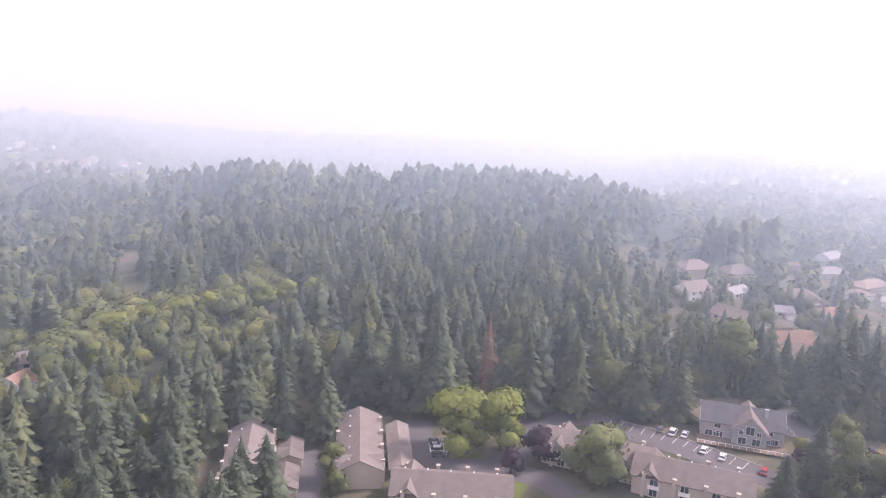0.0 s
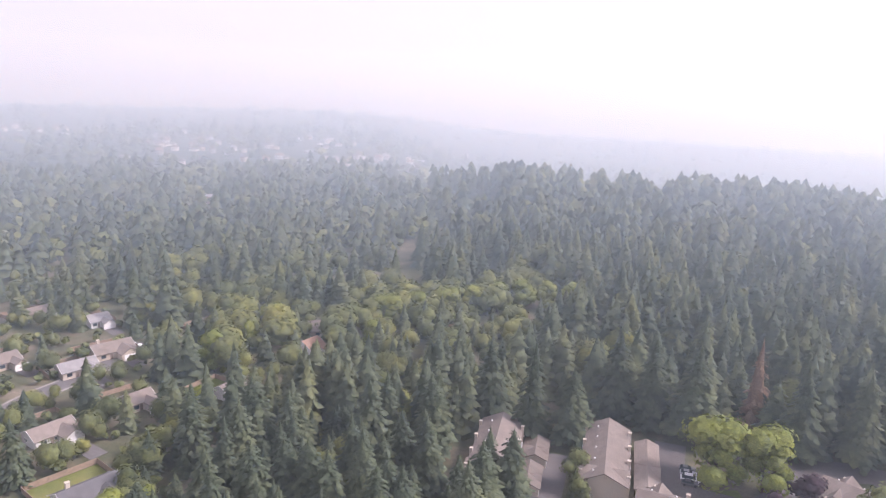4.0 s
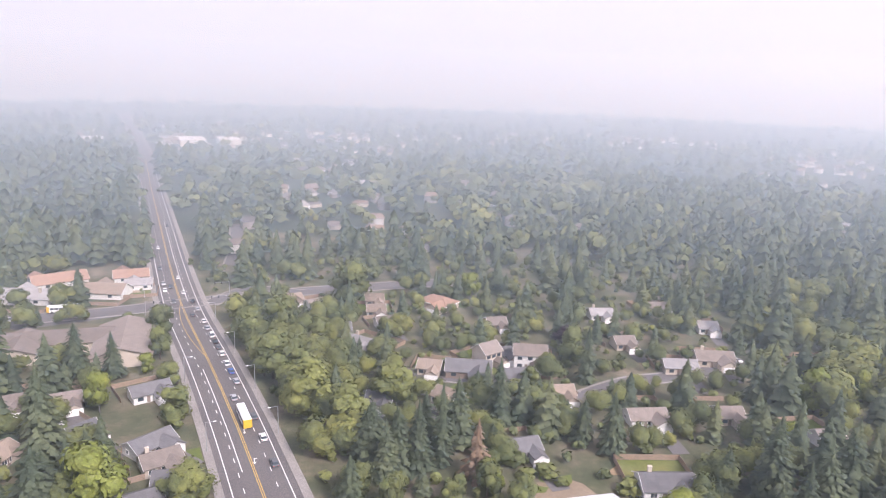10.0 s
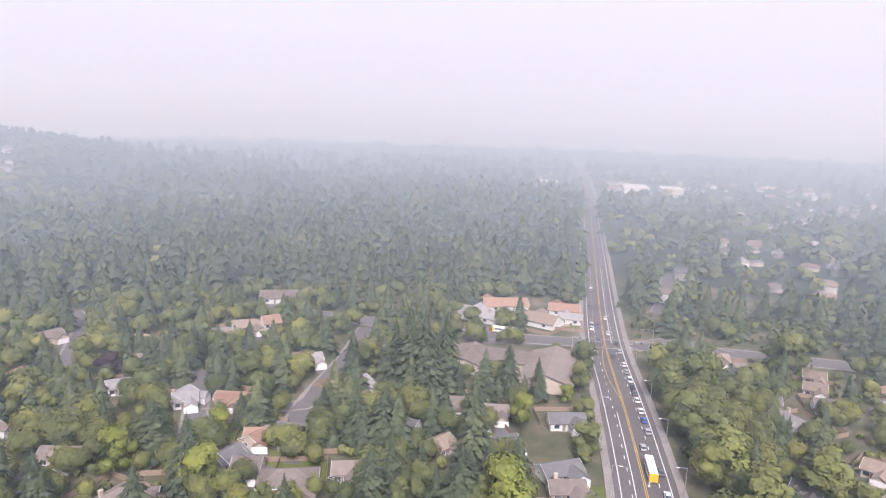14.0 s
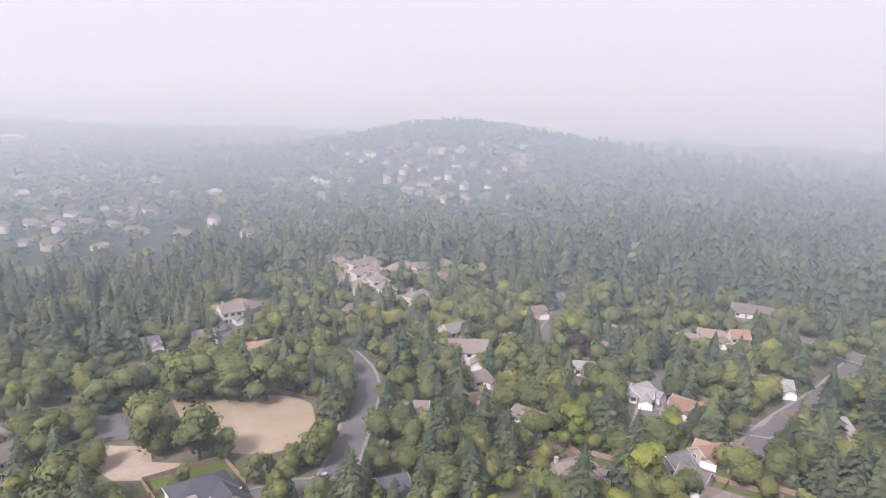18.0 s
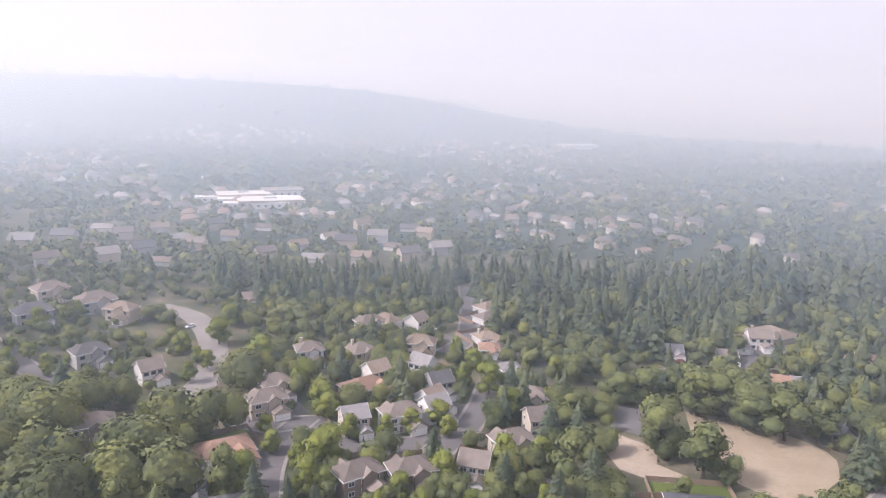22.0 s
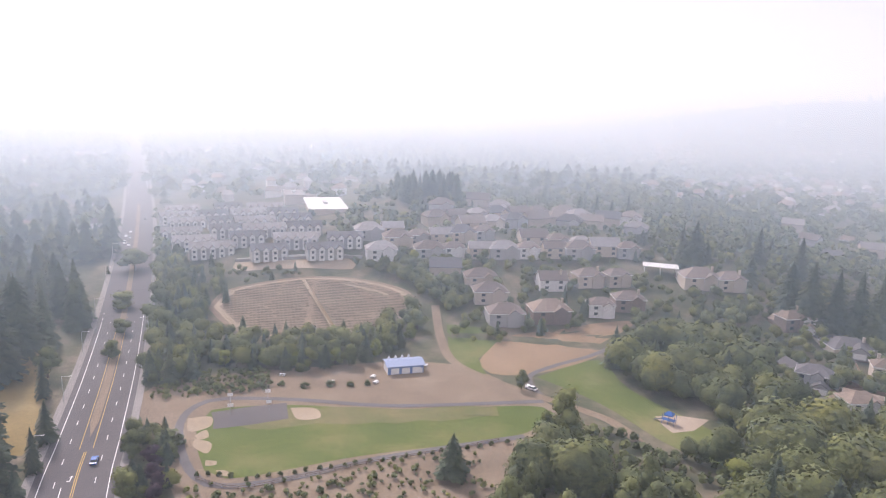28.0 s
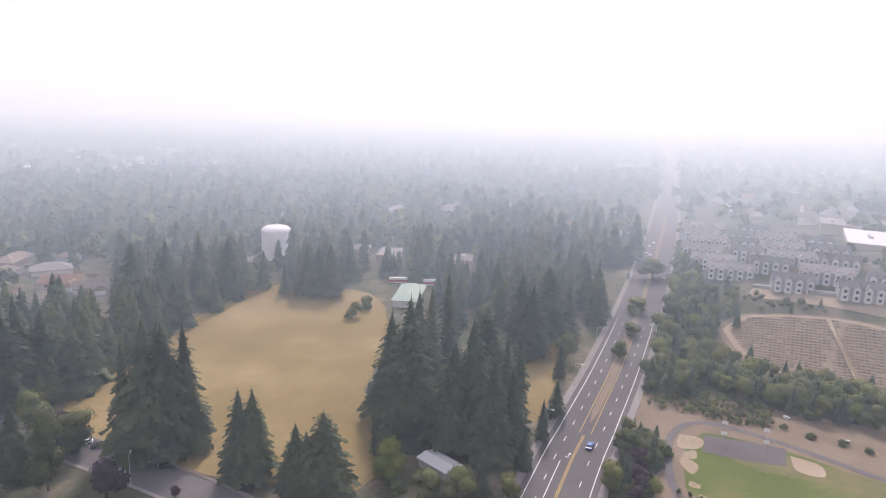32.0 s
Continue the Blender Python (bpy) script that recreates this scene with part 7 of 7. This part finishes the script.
for x, y, tall, wide in [
        (58, -209, 10, 1.15), (58, -177, 8, 1.15), (50, -177, 14, 1.15), (48, -196, 9, 1.15), (51, -164, 12, 1.15),
        (37, -200, 8, 1.15), (30, -204, 9, 1.15), (22, -210, 9, 1.15), (18, -203, 8, 1.15), (17, -244, 10, 1.15), (14, -262, 9, 1.15),
        (7, -238, 13, 1.15), (-0, -218, 12, 1.15), (22, -272, 10, 1.15), (16, -174, 12, 1.15), (0, -186, 12, 1.15), (-10, -190, 10, 1.15),
        (147, -128, 10, 1.15), (113, -138, 6, 1.15), (106, -139, 8, 1.15), (100, -143, 10, 1.15), (131, -255, 10, 1.15), (121, -267, 12, 1.15)]:
    stand("lime", x, y, tall, wide)
for x, y, tall, wide in [
        (121, -267, 12, 1.15), (126, -290, 11, 1.15), (95, -248, 14, 1.15), (242, -233, 6, 1.15), (231, -234, 6, 1.15),
        (221, -237, 6, 1.15), (216, -243, 6, 1.15), (186, -238, 6, 1.15), (194, -242, 6, 1.15), (198, -263, 11, 1.15), (196, -277, 8, 1.15),
        (194, -283, 9, 1.15)]:
    stand("lime", x, y, tall, wide)

for x, y, tall, wide in [
        (169, -52, 14, 1.4), (213, 27, 5, 1.1), (180, 23, 7, 1.2), (236, -138, 18, 1.4), (315, -225, 26, 1.2), (311, -262, 23, 1),
        (291, -271, 25, 1.1), (320, -221, 22, 1.0), (310, -230, 15, 1.0), (260, -239, 27, 1.2), (249, -241, 31, 1.2), (242, -248, 30, 1.2),
        (236, -254, 31, 1.2), (229, -258, 33, 1.2), (436, -217, 18, 1.0), (446, -235, 17, 1.0), (430, -238, 16, 1.0), (434, -253, 19, 1.0),
        (286, -150, 10, 1.2), (268, 16, 10, 1.1), (257, 1, 10, 1.1), (255, -11, 10, 1.1), (255, -26, 10, 1.1), (259, -42, 11, 1.1)]:
    stand("fir", x, y, tall, wide)
for x, y, tall, wide in [
        (259, -42, 11, 1.1), (272, -58, 11, 1.1)]:
    stand("fir", x, y, tall, wide)
for x, y, tall, wide in [
        (278, 53, 8, 1.1), (307, 54, 7, 1.2), (341, 58, 8, 1.6), (402, 62, 13, 1.6), (252, -16, 4, 1.2), (201, 34, 7, 1.2),
        (176, 33, 9, 1.0), (222, -93, 8, 0.9), (318, -117, 9, 1.0), (348, -119, 9, 1.0), (325, -135, 9, 1.0), (320, -154, 6, 1.0),
        (267, 5, 9, 1.1), (259, -7, 9, 1.1), (255, -20, 9, 1.1), (255, -35, 9, 1.1), (266, -52, 9, 1.1), (290, -70, 10, 1.1)]:
    stand("leaf", x, y, tall, wide)
for x, y, tall, wide in [
        (178, 25, 6, 1.2), (193, 28, 6, 1.2)]:
    stand("plum", x, y, tall, wide)
for x, y, tall, wide in [
        (203, 25, 5, 2), (213, 31, 2.8, 1.5), (243, 23, 1.9, 1.3), (240, 20, 1.9, 1.3), (242, 17, 1.9, 1.3), (244, 13, 1.9, 1.3),
        (245, 4, 1.9, 1.3), (241, -2, 1.9, 1.3), (241, -9, 1.9, 1.3), (238, -17, 1.9, 1.3), (238, -26, 2.0, 1.3), (236, -33, 2.0, 1.3),
        (236, -39, 2.0, 1.3), (184, 16, 1.4, 1.0), (184, 13, 1.4, 1.0), (183, 10, 1.4, 1.0), (182, 7, 1.4, 1.0), (179, 3, 1.3, 1.0),
        (180, 0, 1.4, 1.0), (180, -3, 1.4, 1.0), (180, -6, 1.4, 1.0), (180, -10, 1.4, 1.0), (181, -13, 1.4, 1.0), (181, -17, 1.4, 1.0)]:
    stand("bush", x, y, tall, wide)
for x, y, tall, wide in [
        (181, -17, 1.4, 1.0), (181, -20, 1.4, 1.0), (181, -24, 1.4, 1.0), (182, -27, 1.4, 1.0), (182, -31, 1.4, 1.0),
        (182, -35, 1.4, 1.0), (182, -38, 1.4, 1.0), (183, -42, 1.4, 1.0), (183, -46, 1.5, 1.0), (183, -50, 1.5, 1.0), (184, -53, 1.5, 1.0),
        (184, -57, 1.5, 1.0), (184, -61, 1.5, 1.0), (184, -65, 1.5, 1.0), (185, -69, 1.5, 1.0), (185, -74, 1.5, 1.0)]:
    stand("bush", x, y, tall, wide)
for x, y, tall, wide in [
        (180, -91, 19, 1.2), (178, -83, 13, 1.0)]:
    stand("poplar", x, y, tall, wide)
for x, y, tall, wide in [
        (262, 11, 7, 1.1), (262, -3, 7, 1.1), (258, -15, 7, 1.1), (258, -30, 7, 1.1), (264, -47, 8, 1.1), (281, -65, 8, 1.1)]:
    stand("lime", x, y, tall, wide)

for x, y, tall, wide in [
        (107, 180, 13, 1.2), (108, 145, 12, 1.0), (117, 131, 4, 1.0), (183, 27, 6, 1.2), (174, 25, 5, 1.2)]:
    stand("plum", x, y, tall, wide)
for x, y, tall, wide in [
        (104, 162, 23, 0.8)]:
    stand("poplar", x, y, tall, wide)
for x, y, tall, wide in [
        (121, 193, 15, 1.2), (266, 173, 8, 1.1), (279, 175, 7, 1.1), (261, 174, 5, 1.1), (262, 71, 12, 1.2), (152, 66, 10, 1.2),
        (148, 74, 9, 1.2), (160, 56, 7, 1.2), (200, 34, 8, 1.1)]:
    stand("leaf", x, y, tall, wide)
for x, y, tall, wide in [
        (127, 160, 35, 0.9), (129, 154, 42, 1), (132, 149, 40, 1), (138, 147, 40, 1), (136, 156, 39, 1), (132, 123, 27, 1.15),
        (134, 120, 27, 1.15), (133, 105, 21, 1.3), (136, 98, 25, 1.3), (133, 101, 20, 1.2), (182, 105, 38, 1.1), (175, 95, 46, 1.1),
        (204, 107, 39, 1.0), (180, 76, 41, 1.1), (173, 67, 32, 1.3), (180, 63, 28, 1.1), (177, 81, 34, 1.2), (208, 83, 36, 1.2),
        (175, 57, 12, 1.1), (194, 58, 14, 0.9), (211, 59, 14, 0.9), (278, 224, 16, 1.0), (284, 214, 28, 1.2), (287, 209, 27, 1.0)]:
    stand("fir", x, y, tall, wide)
for x, y, tall, wide in [
        (287, 209, 27, 1.0), (287, 202, 29, 1.2), (261, 85, 31, 1.3), (262, 90, 35, 1.3), (284, 86, 33, 1.2),
        (244, 68, 14, 1.0), (215, 259, 36, 1.2), (235, 260, 33, 1.2), (250, 254, 34, 1.2), (261, 245, 31, 1.2), (155, 62, 9, 1.3),
        (137, 222, 36, 1.3), (144, 220, 30, 1.2), (165, 235, 18, 1.0), (130, 217, 31, 1.2)]:
    stand("fir", x, y, tall, wide)
for x, y, tall, wide in [
        (215, 107, 37, 1.3), (238, 112, 37, 1.4), (195, 71, 32, 1.3), (205, 70, 31, 1.3), (161, 98, 16, 1.0)]:
    stand("spire", x, y, tall, wide)
for x, y, tall, wide in [
        (151, 87, 14, 1.1), (182, 95, 13, 1.2)]:
    stand("lime", x, y, tall, wide)
for x, y, tall, wide in [
        (147, 83, 3, 2)]:
    stand("bush", x, y, tall, wide)

road_pts = np.vstack([ROAD] + [s for s, _ in STREETS])
road_gap = np.concatenate([half + np.where(np.abs(ROAD[:, 0]) < 380, 8.0, 3.0)] + [np.full(len(s), w / 2 + (8.0 if k == 1 else 2.0)) for k, (s, w) in enumerate(STREETS)])
feet = np.array(FOOT)
stood = np.array(STOOD)


def clear(x, y, height):
    """Which spots are free: off the roads, house plots and standing trees, and mostly not hiding a house from the
    camera.
    """
    ok = np.ones(len(x), bool)
    r0 = np.hypot(x, y)
    for i in range(0, len(road_pts), 400):
        p, g = road_pts[i:i + 400], road_gap[i:i + 400]
        ok &= (np.hypot(x[:, None] - p[:, 0], y[:, None] - p[:, 1]) > g).all(1)
    ok &= (np.hypot(x[:, None] - stood[:, 0], y[:, None] - stood[:, 1]) > 3.5).all(1)
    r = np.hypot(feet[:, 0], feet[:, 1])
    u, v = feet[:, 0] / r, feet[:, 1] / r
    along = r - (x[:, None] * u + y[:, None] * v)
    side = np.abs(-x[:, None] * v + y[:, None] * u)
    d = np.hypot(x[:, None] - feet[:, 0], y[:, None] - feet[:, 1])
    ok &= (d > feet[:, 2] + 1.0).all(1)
    # yard: strip on the camera's side where a tree would hide the house
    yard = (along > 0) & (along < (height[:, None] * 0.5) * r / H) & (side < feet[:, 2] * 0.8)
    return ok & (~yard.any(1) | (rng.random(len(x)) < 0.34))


def wood(az0, az1, r0, r1, per, firs, tall, low=None, spare=None):
    """Trees scattered over a sector: one for so many square metres, the share of firs, their height and that of the leaf trees."""
    n = int(radians(abs(az1 - az0)) * (r1 * r1 - r0 * r0) / 2 / per)
    a, r = np.radians(rng.uniform(az0, az1, n)), np.sqrt(rng.uniform(r0 * r0, r1 * r1, n))
    a = a + radians(4) * np.sin(r / 47) * smooth(300, 480, r)
    x, y = -np.sin(a) * r, np.cos(a) * r
    fir = rng.random(n) < firs
    h = np.where(fir, tall * rng.uniform(0.45, 1.12, n), (low or tall * 0.5) * rng.uniform(0.6, 1.25, n))
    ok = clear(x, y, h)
    for poly in OPEN:
        ok &= ~inside(poly, x, y)
    ok &= (r < 430) | (clearings(x, y) < 0.35) | (rng.random(n) < np.where(fir, 0.18, 0.6))
    for q in zip(x[ok], y[ok], h[ok], fir[ok], r[ok]):
        (spare if spare is not None else NEAR if q[4] < 250 else MID if q[4] < 620 else FAR).append(q)


OPEN = [[(133, 199), (218, 231), (288, 241), (319, 204), (335, 170), (239, 110), (149, 91), (122, 113), (121, 131), (124, 162)],
        [(220, 79), (286, 90), (291, 77), (204, 63), (208, 73)],
        [(241, 38), (270, 25), (327, 20), (363, -32), (369, -57), (336, -87), (253, -76), (251, -87), (275, -108), (274, -165), (243, -135), (210, -129), (170, -142), (170, -122), (181, -84), (153, -59), (162, 21)],
        [(-36, -246), (-63, -241), (-93, -229), (-101, -210), (-90, -179), (-62, -160), (-42, -156), (-30, -176), (-31, -192)],
        [(-55, 157), (-64, 195), (-52, 204), (-32, 215), (-6, 213), (23, 211), (54, 218), (95, 237), (124, 230), (100, 172)],
        [(-149, 243), (-130, 290), (-88, 339), (-76, 327), (-112, 253), (-134, 225)], [(-211, 242), (-197, 276), (-148, 216), (-162, 190)], [(-62, 228), (-125, 200), (-159, 254), (-92, 340), (-55, 330)],
        [(-145, 70), (-160, 81), (-153, 94), (-157, 112), (-147, 132), (-135, 124), (-130, 104), (-118, 102)]]
wood(-15, 22, 222, 430, 50, 0.92, 26, 17)
wood(-13, 20, 430, 640, 44, 0.95, 25, 17)
wood(14, 46, 138, 222, 46, 0.9, 23)
wood(-34, -18, 430, 800, 420, 0.4, 16, 8)
wood(-22.5, -20, 445, 500, 14, 1.0, 31)
wood(-34, -14, 215, 430, 75, 0.45, 17, 9)
wood(48, 80, 300, 420, 95, 0.42, 20, 8)
wood(24, 48, 300, 420, 70, 0.42, 23, 12)
wood(24, 78, 420, 800, 80, 0.5, 24, 13)
wood(24, 46, 222, 300, 80, 0.36, 21, 11)
wood(46, 80, 222, 300, 100, 0.30, 18, 8)
wood(46, 80, 150, 222, 74, 0.32, 18, 9)
wood(78, 93, 150, 300, 42, 0.15, 18, 12)
wood(80, 94, 300, 800, 110, 0.6, 24, 11)
wood(94, 134, 405, 950, 85, 0.92, 26, 12)
wood(134, 156, 405, 510, 70, 0.92, 25, 12)
wood(134, 158, 510, 1400, 170, 0.4, 15, 8.5)
wood(98, 165, 160, 405, 46, 0.28, 19, 10.5)
wood(152, 165, 380, 480, 80, 0.8, 22, 10)
wood(162, 183, 290, 405, 60, 0.9, 21, 12)
wood(184, 203, 335, 400, 55, 0.88, 18, 11)
wood(165, 200, 160, 335, 38, 0.12, 16, 8.5)
wood(200, 228, 148, 250, 66, 0.14, 20, 17)
wood(229, 242, 200, 262, 36, 0.06, 16, 12)
wood(196, 234, 250, 480, 72, 0.05, 15, 7.5)
wood(225, 264, 285, 470, 40, 0.10, 9, 5.5)
wood(225, 262, 470, 620, 58, 0.08, 11, 6)
for k in range(46):
    a, d = plant_rnd.uniform(0, 6.3), 27 * math.sqrt(plant_rnd.random())
    plant("fir", 480 + d * math.cos(a), -119 + d * math.sin(a), plant_rnd.uniform(13, 20), plant_rnd, 1.3)
wood(271, 279, 255, 440, 45, 0.5, 11, 7)
wood(262, 286, 440, 620, 200, 0.3, 14, 7)
wood(282, 320, 300, 440, 70, 0.85, 24, 10)
wood(279, 345, 440, 900, 105, 0.36, 18, 11)
wood(281.5, 296, 430, 700, 42, 0.85, 23, 11)
wood(305, 330, 240, 330, 60, 0.9, 26, 11)
wood(330, 345, 240, 300, 70, 0.8, 22, 10)
wood(156, 182, 430, 800, 110, 0.35, 15, 8)
wood(182, 240, 430, 800, 110, 0.06, 14, 7)


def grove(poly, per, firs, tall, low):
    """Trees scattered inside an outline."""
    q = np.array(poly)
    (x0, y0), (x1, y1) = q.min(0), q.max(0)
    n = int((x1 - x0) * (y1 - y0) / per)
    x, y = rng.uniform(x0, x1, n), rng.uniform(y0, y1, n)
    ok = inside(poly, x, y)
    x, y = x[ok], y[ok]
    fir = rng.random(len(x)) < firs
    h = np.where(fir, tall, low) * rng.uniform(0.6, 1.2, len(x))
    ok = (np.hypot(x[:, None] - feet[:, 0], y[:, None] - feet[:, 1]) > feet[:, 2] + 1.0).all(1)
    NEAR.extend(zip(x[ok], y[ok], h[ok], fir[ok], np.hypot(x, y)[ok]))


grove([(295, 19), (263, 15), (256, 2), (254, -23), (256, -46), (295, -70), (310, -76), (308, -70), (286, -51), (285, -26), (293, 2)], 20, 0.3, 10, 9)
grove([(489, 60), (480, 49), (349, 25), (285, 19), (248, 22), (238, 35)], 30, 0.35, 11, 9)
grove([(353, 15), (376, 10), (364, -56), (356, -54), (354, -29), (353, 0)], 22, 0.15, 5, 4)
grove([(356, -54), (369, -79), (355, -113), (310, -97), (316, -87), (340, -73)], 32, 0.1, 7, 6)
grove([(367, -63), (368, -88), (342, -108), (307, -104), (302, -88), (325, -84), (347, -66)], 24, 0.15, 8, 7.5)
grove([(300, -84), (340, -76), (372, -82), (369, -100), (335, -98), (300, -95)], 26, 0.15, 8, 7)
grove([(-62, 228), (-125, 200), (-150, 240), (-66, 296)], 55, 0.3, 16, 11)
grove([(213, 38), (218, 34), (200, 23), (175, 20), (177, 34)], 20, 0.3, 7, 5)
grove([(234, -133), (252, -155), (250, -181), (226, -196), (196, -183), (186, -167), (185, -147), (191, -128), (206, -128)], 46, 0.05, 17, 16)
grove([(144, -59), (157, -68), (175, -89), (159, -90), (139, -107), (143, -125), (163, -153), (162, -195), (120, -150), (139, -57)], 56, 0.08, 18, 17)
grove([(137, -53), (160, -66), (179, -85), (167, -94), (150, -95), (132, -76)], 44, 0.1, 14, 12)
grove([(-149, 243), (-130, 290), (-88, 339), (-76, 327), (-112, 253), (-134, 225)], 42, 0.05, 18, 15)
grove([(-211, 242), (-197, 276), (-148, 216), (-162, 190)], 60, 0.1, 18, 14)
wood(0, 100, 800, 1500, 480, 0.6, 22, 10)
wood(100, 128, 800, 1500, 260, 0.9, 26, 10)
wood(156, 240, 800, 1700, 230, 0.15, 15, 8.5)
wood(122, 160, 1000, 1600, 150, 0.8, 19, 11)
wood(240, 360, 620, 1500, 270, 0.5, 19, 10)
wood(0, 360, 1500, 3300, 5000, 0.6, 26, 13)

for q in ((24, 94), (98, 200), (200, 228)):
    wood(*q, 150, 420, 62, 0.0, 10, 3.6, spare=SMALL)

bank_rnd = random.Random(31)
for k in range(420):
    x, y = bank_rnd.uniform(150, 182), bank_rnd.uniform(-66, 26)
    if inside([(181, 20), (176, 4), (176, -12), (180, -34), (183, -62), (160, -62), (152, -20), (158, 18)], [x], [y])[0]:
        SMALL.append((x, y, bank_rnd.uniform(0.8, 2.2), False, 170))
for k in range(260):
    x, y = bank_rnd.uniform(236, 258), bank_rnd.uniform(-5, 34)
    SMALL.append((x, y, bank_rnd.uniform(0.8, 2.4), False, 240))
# lawn and playground kept clear; trees before them capped to the camera's sight line
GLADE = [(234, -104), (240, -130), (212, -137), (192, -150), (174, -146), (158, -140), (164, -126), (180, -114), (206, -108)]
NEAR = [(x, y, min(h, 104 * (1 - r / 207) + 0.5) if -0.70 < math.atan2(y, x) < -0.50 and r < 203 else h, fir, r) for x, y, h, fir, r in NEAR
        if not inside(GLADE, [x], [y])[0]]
for k in range(420):
    x, y = bank_rnd.uniform(136, 196), bank_rnd.uniform(-145, -78)
    if inside([(134, -108), (162, -146), (170, -128), (186, -112), (186, -92), (153, -80)], [x], [y])[0] and not inside(GLADE, [x], [y])[0]:
        SMALL.append((x, y, bank_rnd.uniform(1.2, 4.2), False, 180))
NEAR.sort(key=lambda q: q[4])
quota = {"fir": 300 - sum(1 for o in bpy.data.objects if o.name.startswith("fir_tree")), "leaf": 290 - sum(1 for o in bpy.data.objects if o.name.startswith("broadleaf_tree"))}
for q in NEAR:
    x, y, h, fir, r = q
    kind = "fir" if fir else "leaf"
    if quota[kind] > 0:
        quota[kind] -= 1
        plant("fir" if fir else "poplar" if h > 11.5 else "lime" if plant_rnd.random() < (0.4 if -50 < x < 200 and y < -100 else 0.15) else "leaf", x, y, h, plant_rnd, 1.25 if fir else 1.0)
    else:
        MID.append(q)


def mass(rows, name, firs, template):
    rows = [q for q in rows if bool(q[3]) == firs]
    rnd = random.Random(len(rows))
    for k in range(3):
        sub = rows[k::3]
        if not sub:
            continue
        p = [(q[0], q[1], gz(q[0], q[1]), rnd.uniform(0, 6.3), q[2] * (rnd.uniform(0.85, 1.2) if firs else rnd.uniform(0.9, 1.3)) * (1 + 0.5 * float(smooth(420, 900, q[4]))), q[2]) for q in sub]
        massed(name, template(rnd), p, FIR_MASS if firs else LEAF_MASS, "dense dark fir woods in haze" if firs else "green broadleaf trees among houses", "woods" if firs else "trees")


rich = [q for q in MID if q[4] < 265]
close = [q for q in MID if 265 <= q[4] < 400]
apart = [q for q in MID if q[4] >= 400]
mass(rich + close, "fir_woods", True, lambda r: low_fir(r, 13, 9, True))
mass(apart, "hazy_fir_woods", True, lambda r: low_fir(r, 5, 5))
mass(rich, "leafy_wood", False, lambda r: low_leaf(r, 850, 0.034, True))
mass(close, "leafy_wood", False, lambda r: low_leaf(r, 210, 0.058, True))
mass(apart, "leafy_woods", False, lambda r: low_leaf(r, 30, 0.17))
mass(SMALL, "garden_shrubs", False, lambda r: low_leaf(r, 20, 0.22))
mass(FAR, "far_fir_woods", True, lambda r: low_fir(r, 3, 3))
mass(FAR, "far_leafy_woods", False, lambda r: low_leaf(r, 9, 0.36))
far_houses(156, 183, 500, 1700, 1000, 1)
far_houses(183, 240, 570, 1700, 800, 7)
far_houses(137, 153, 570, 1080, 1150, 2)
far_houses(152, 157, 620, 1400, 900, 8)
far_houses(20, 90, 420, 1500, 1900, 3)
far_houses(214, 219, 1400, 1760, 700, 4)
far_houses(205, 213, 1180, 1420, 900, 9)
far_houses(60, 66, 760, 900, 1500, 10)
far_houses(52, 56, 640, 700, 500, 11)
far_houses(40, 45, 570, 640, 500, 12)
far_houses(91, 96, 1000, 1200, 900, 13)
far_houses(68, 80, 900, 1300, 2500, 14)
far_houses(262, 345, 520, 1300, 2000, 5)
far_houses(90, 128, 1000, 1600, 6000, 6)
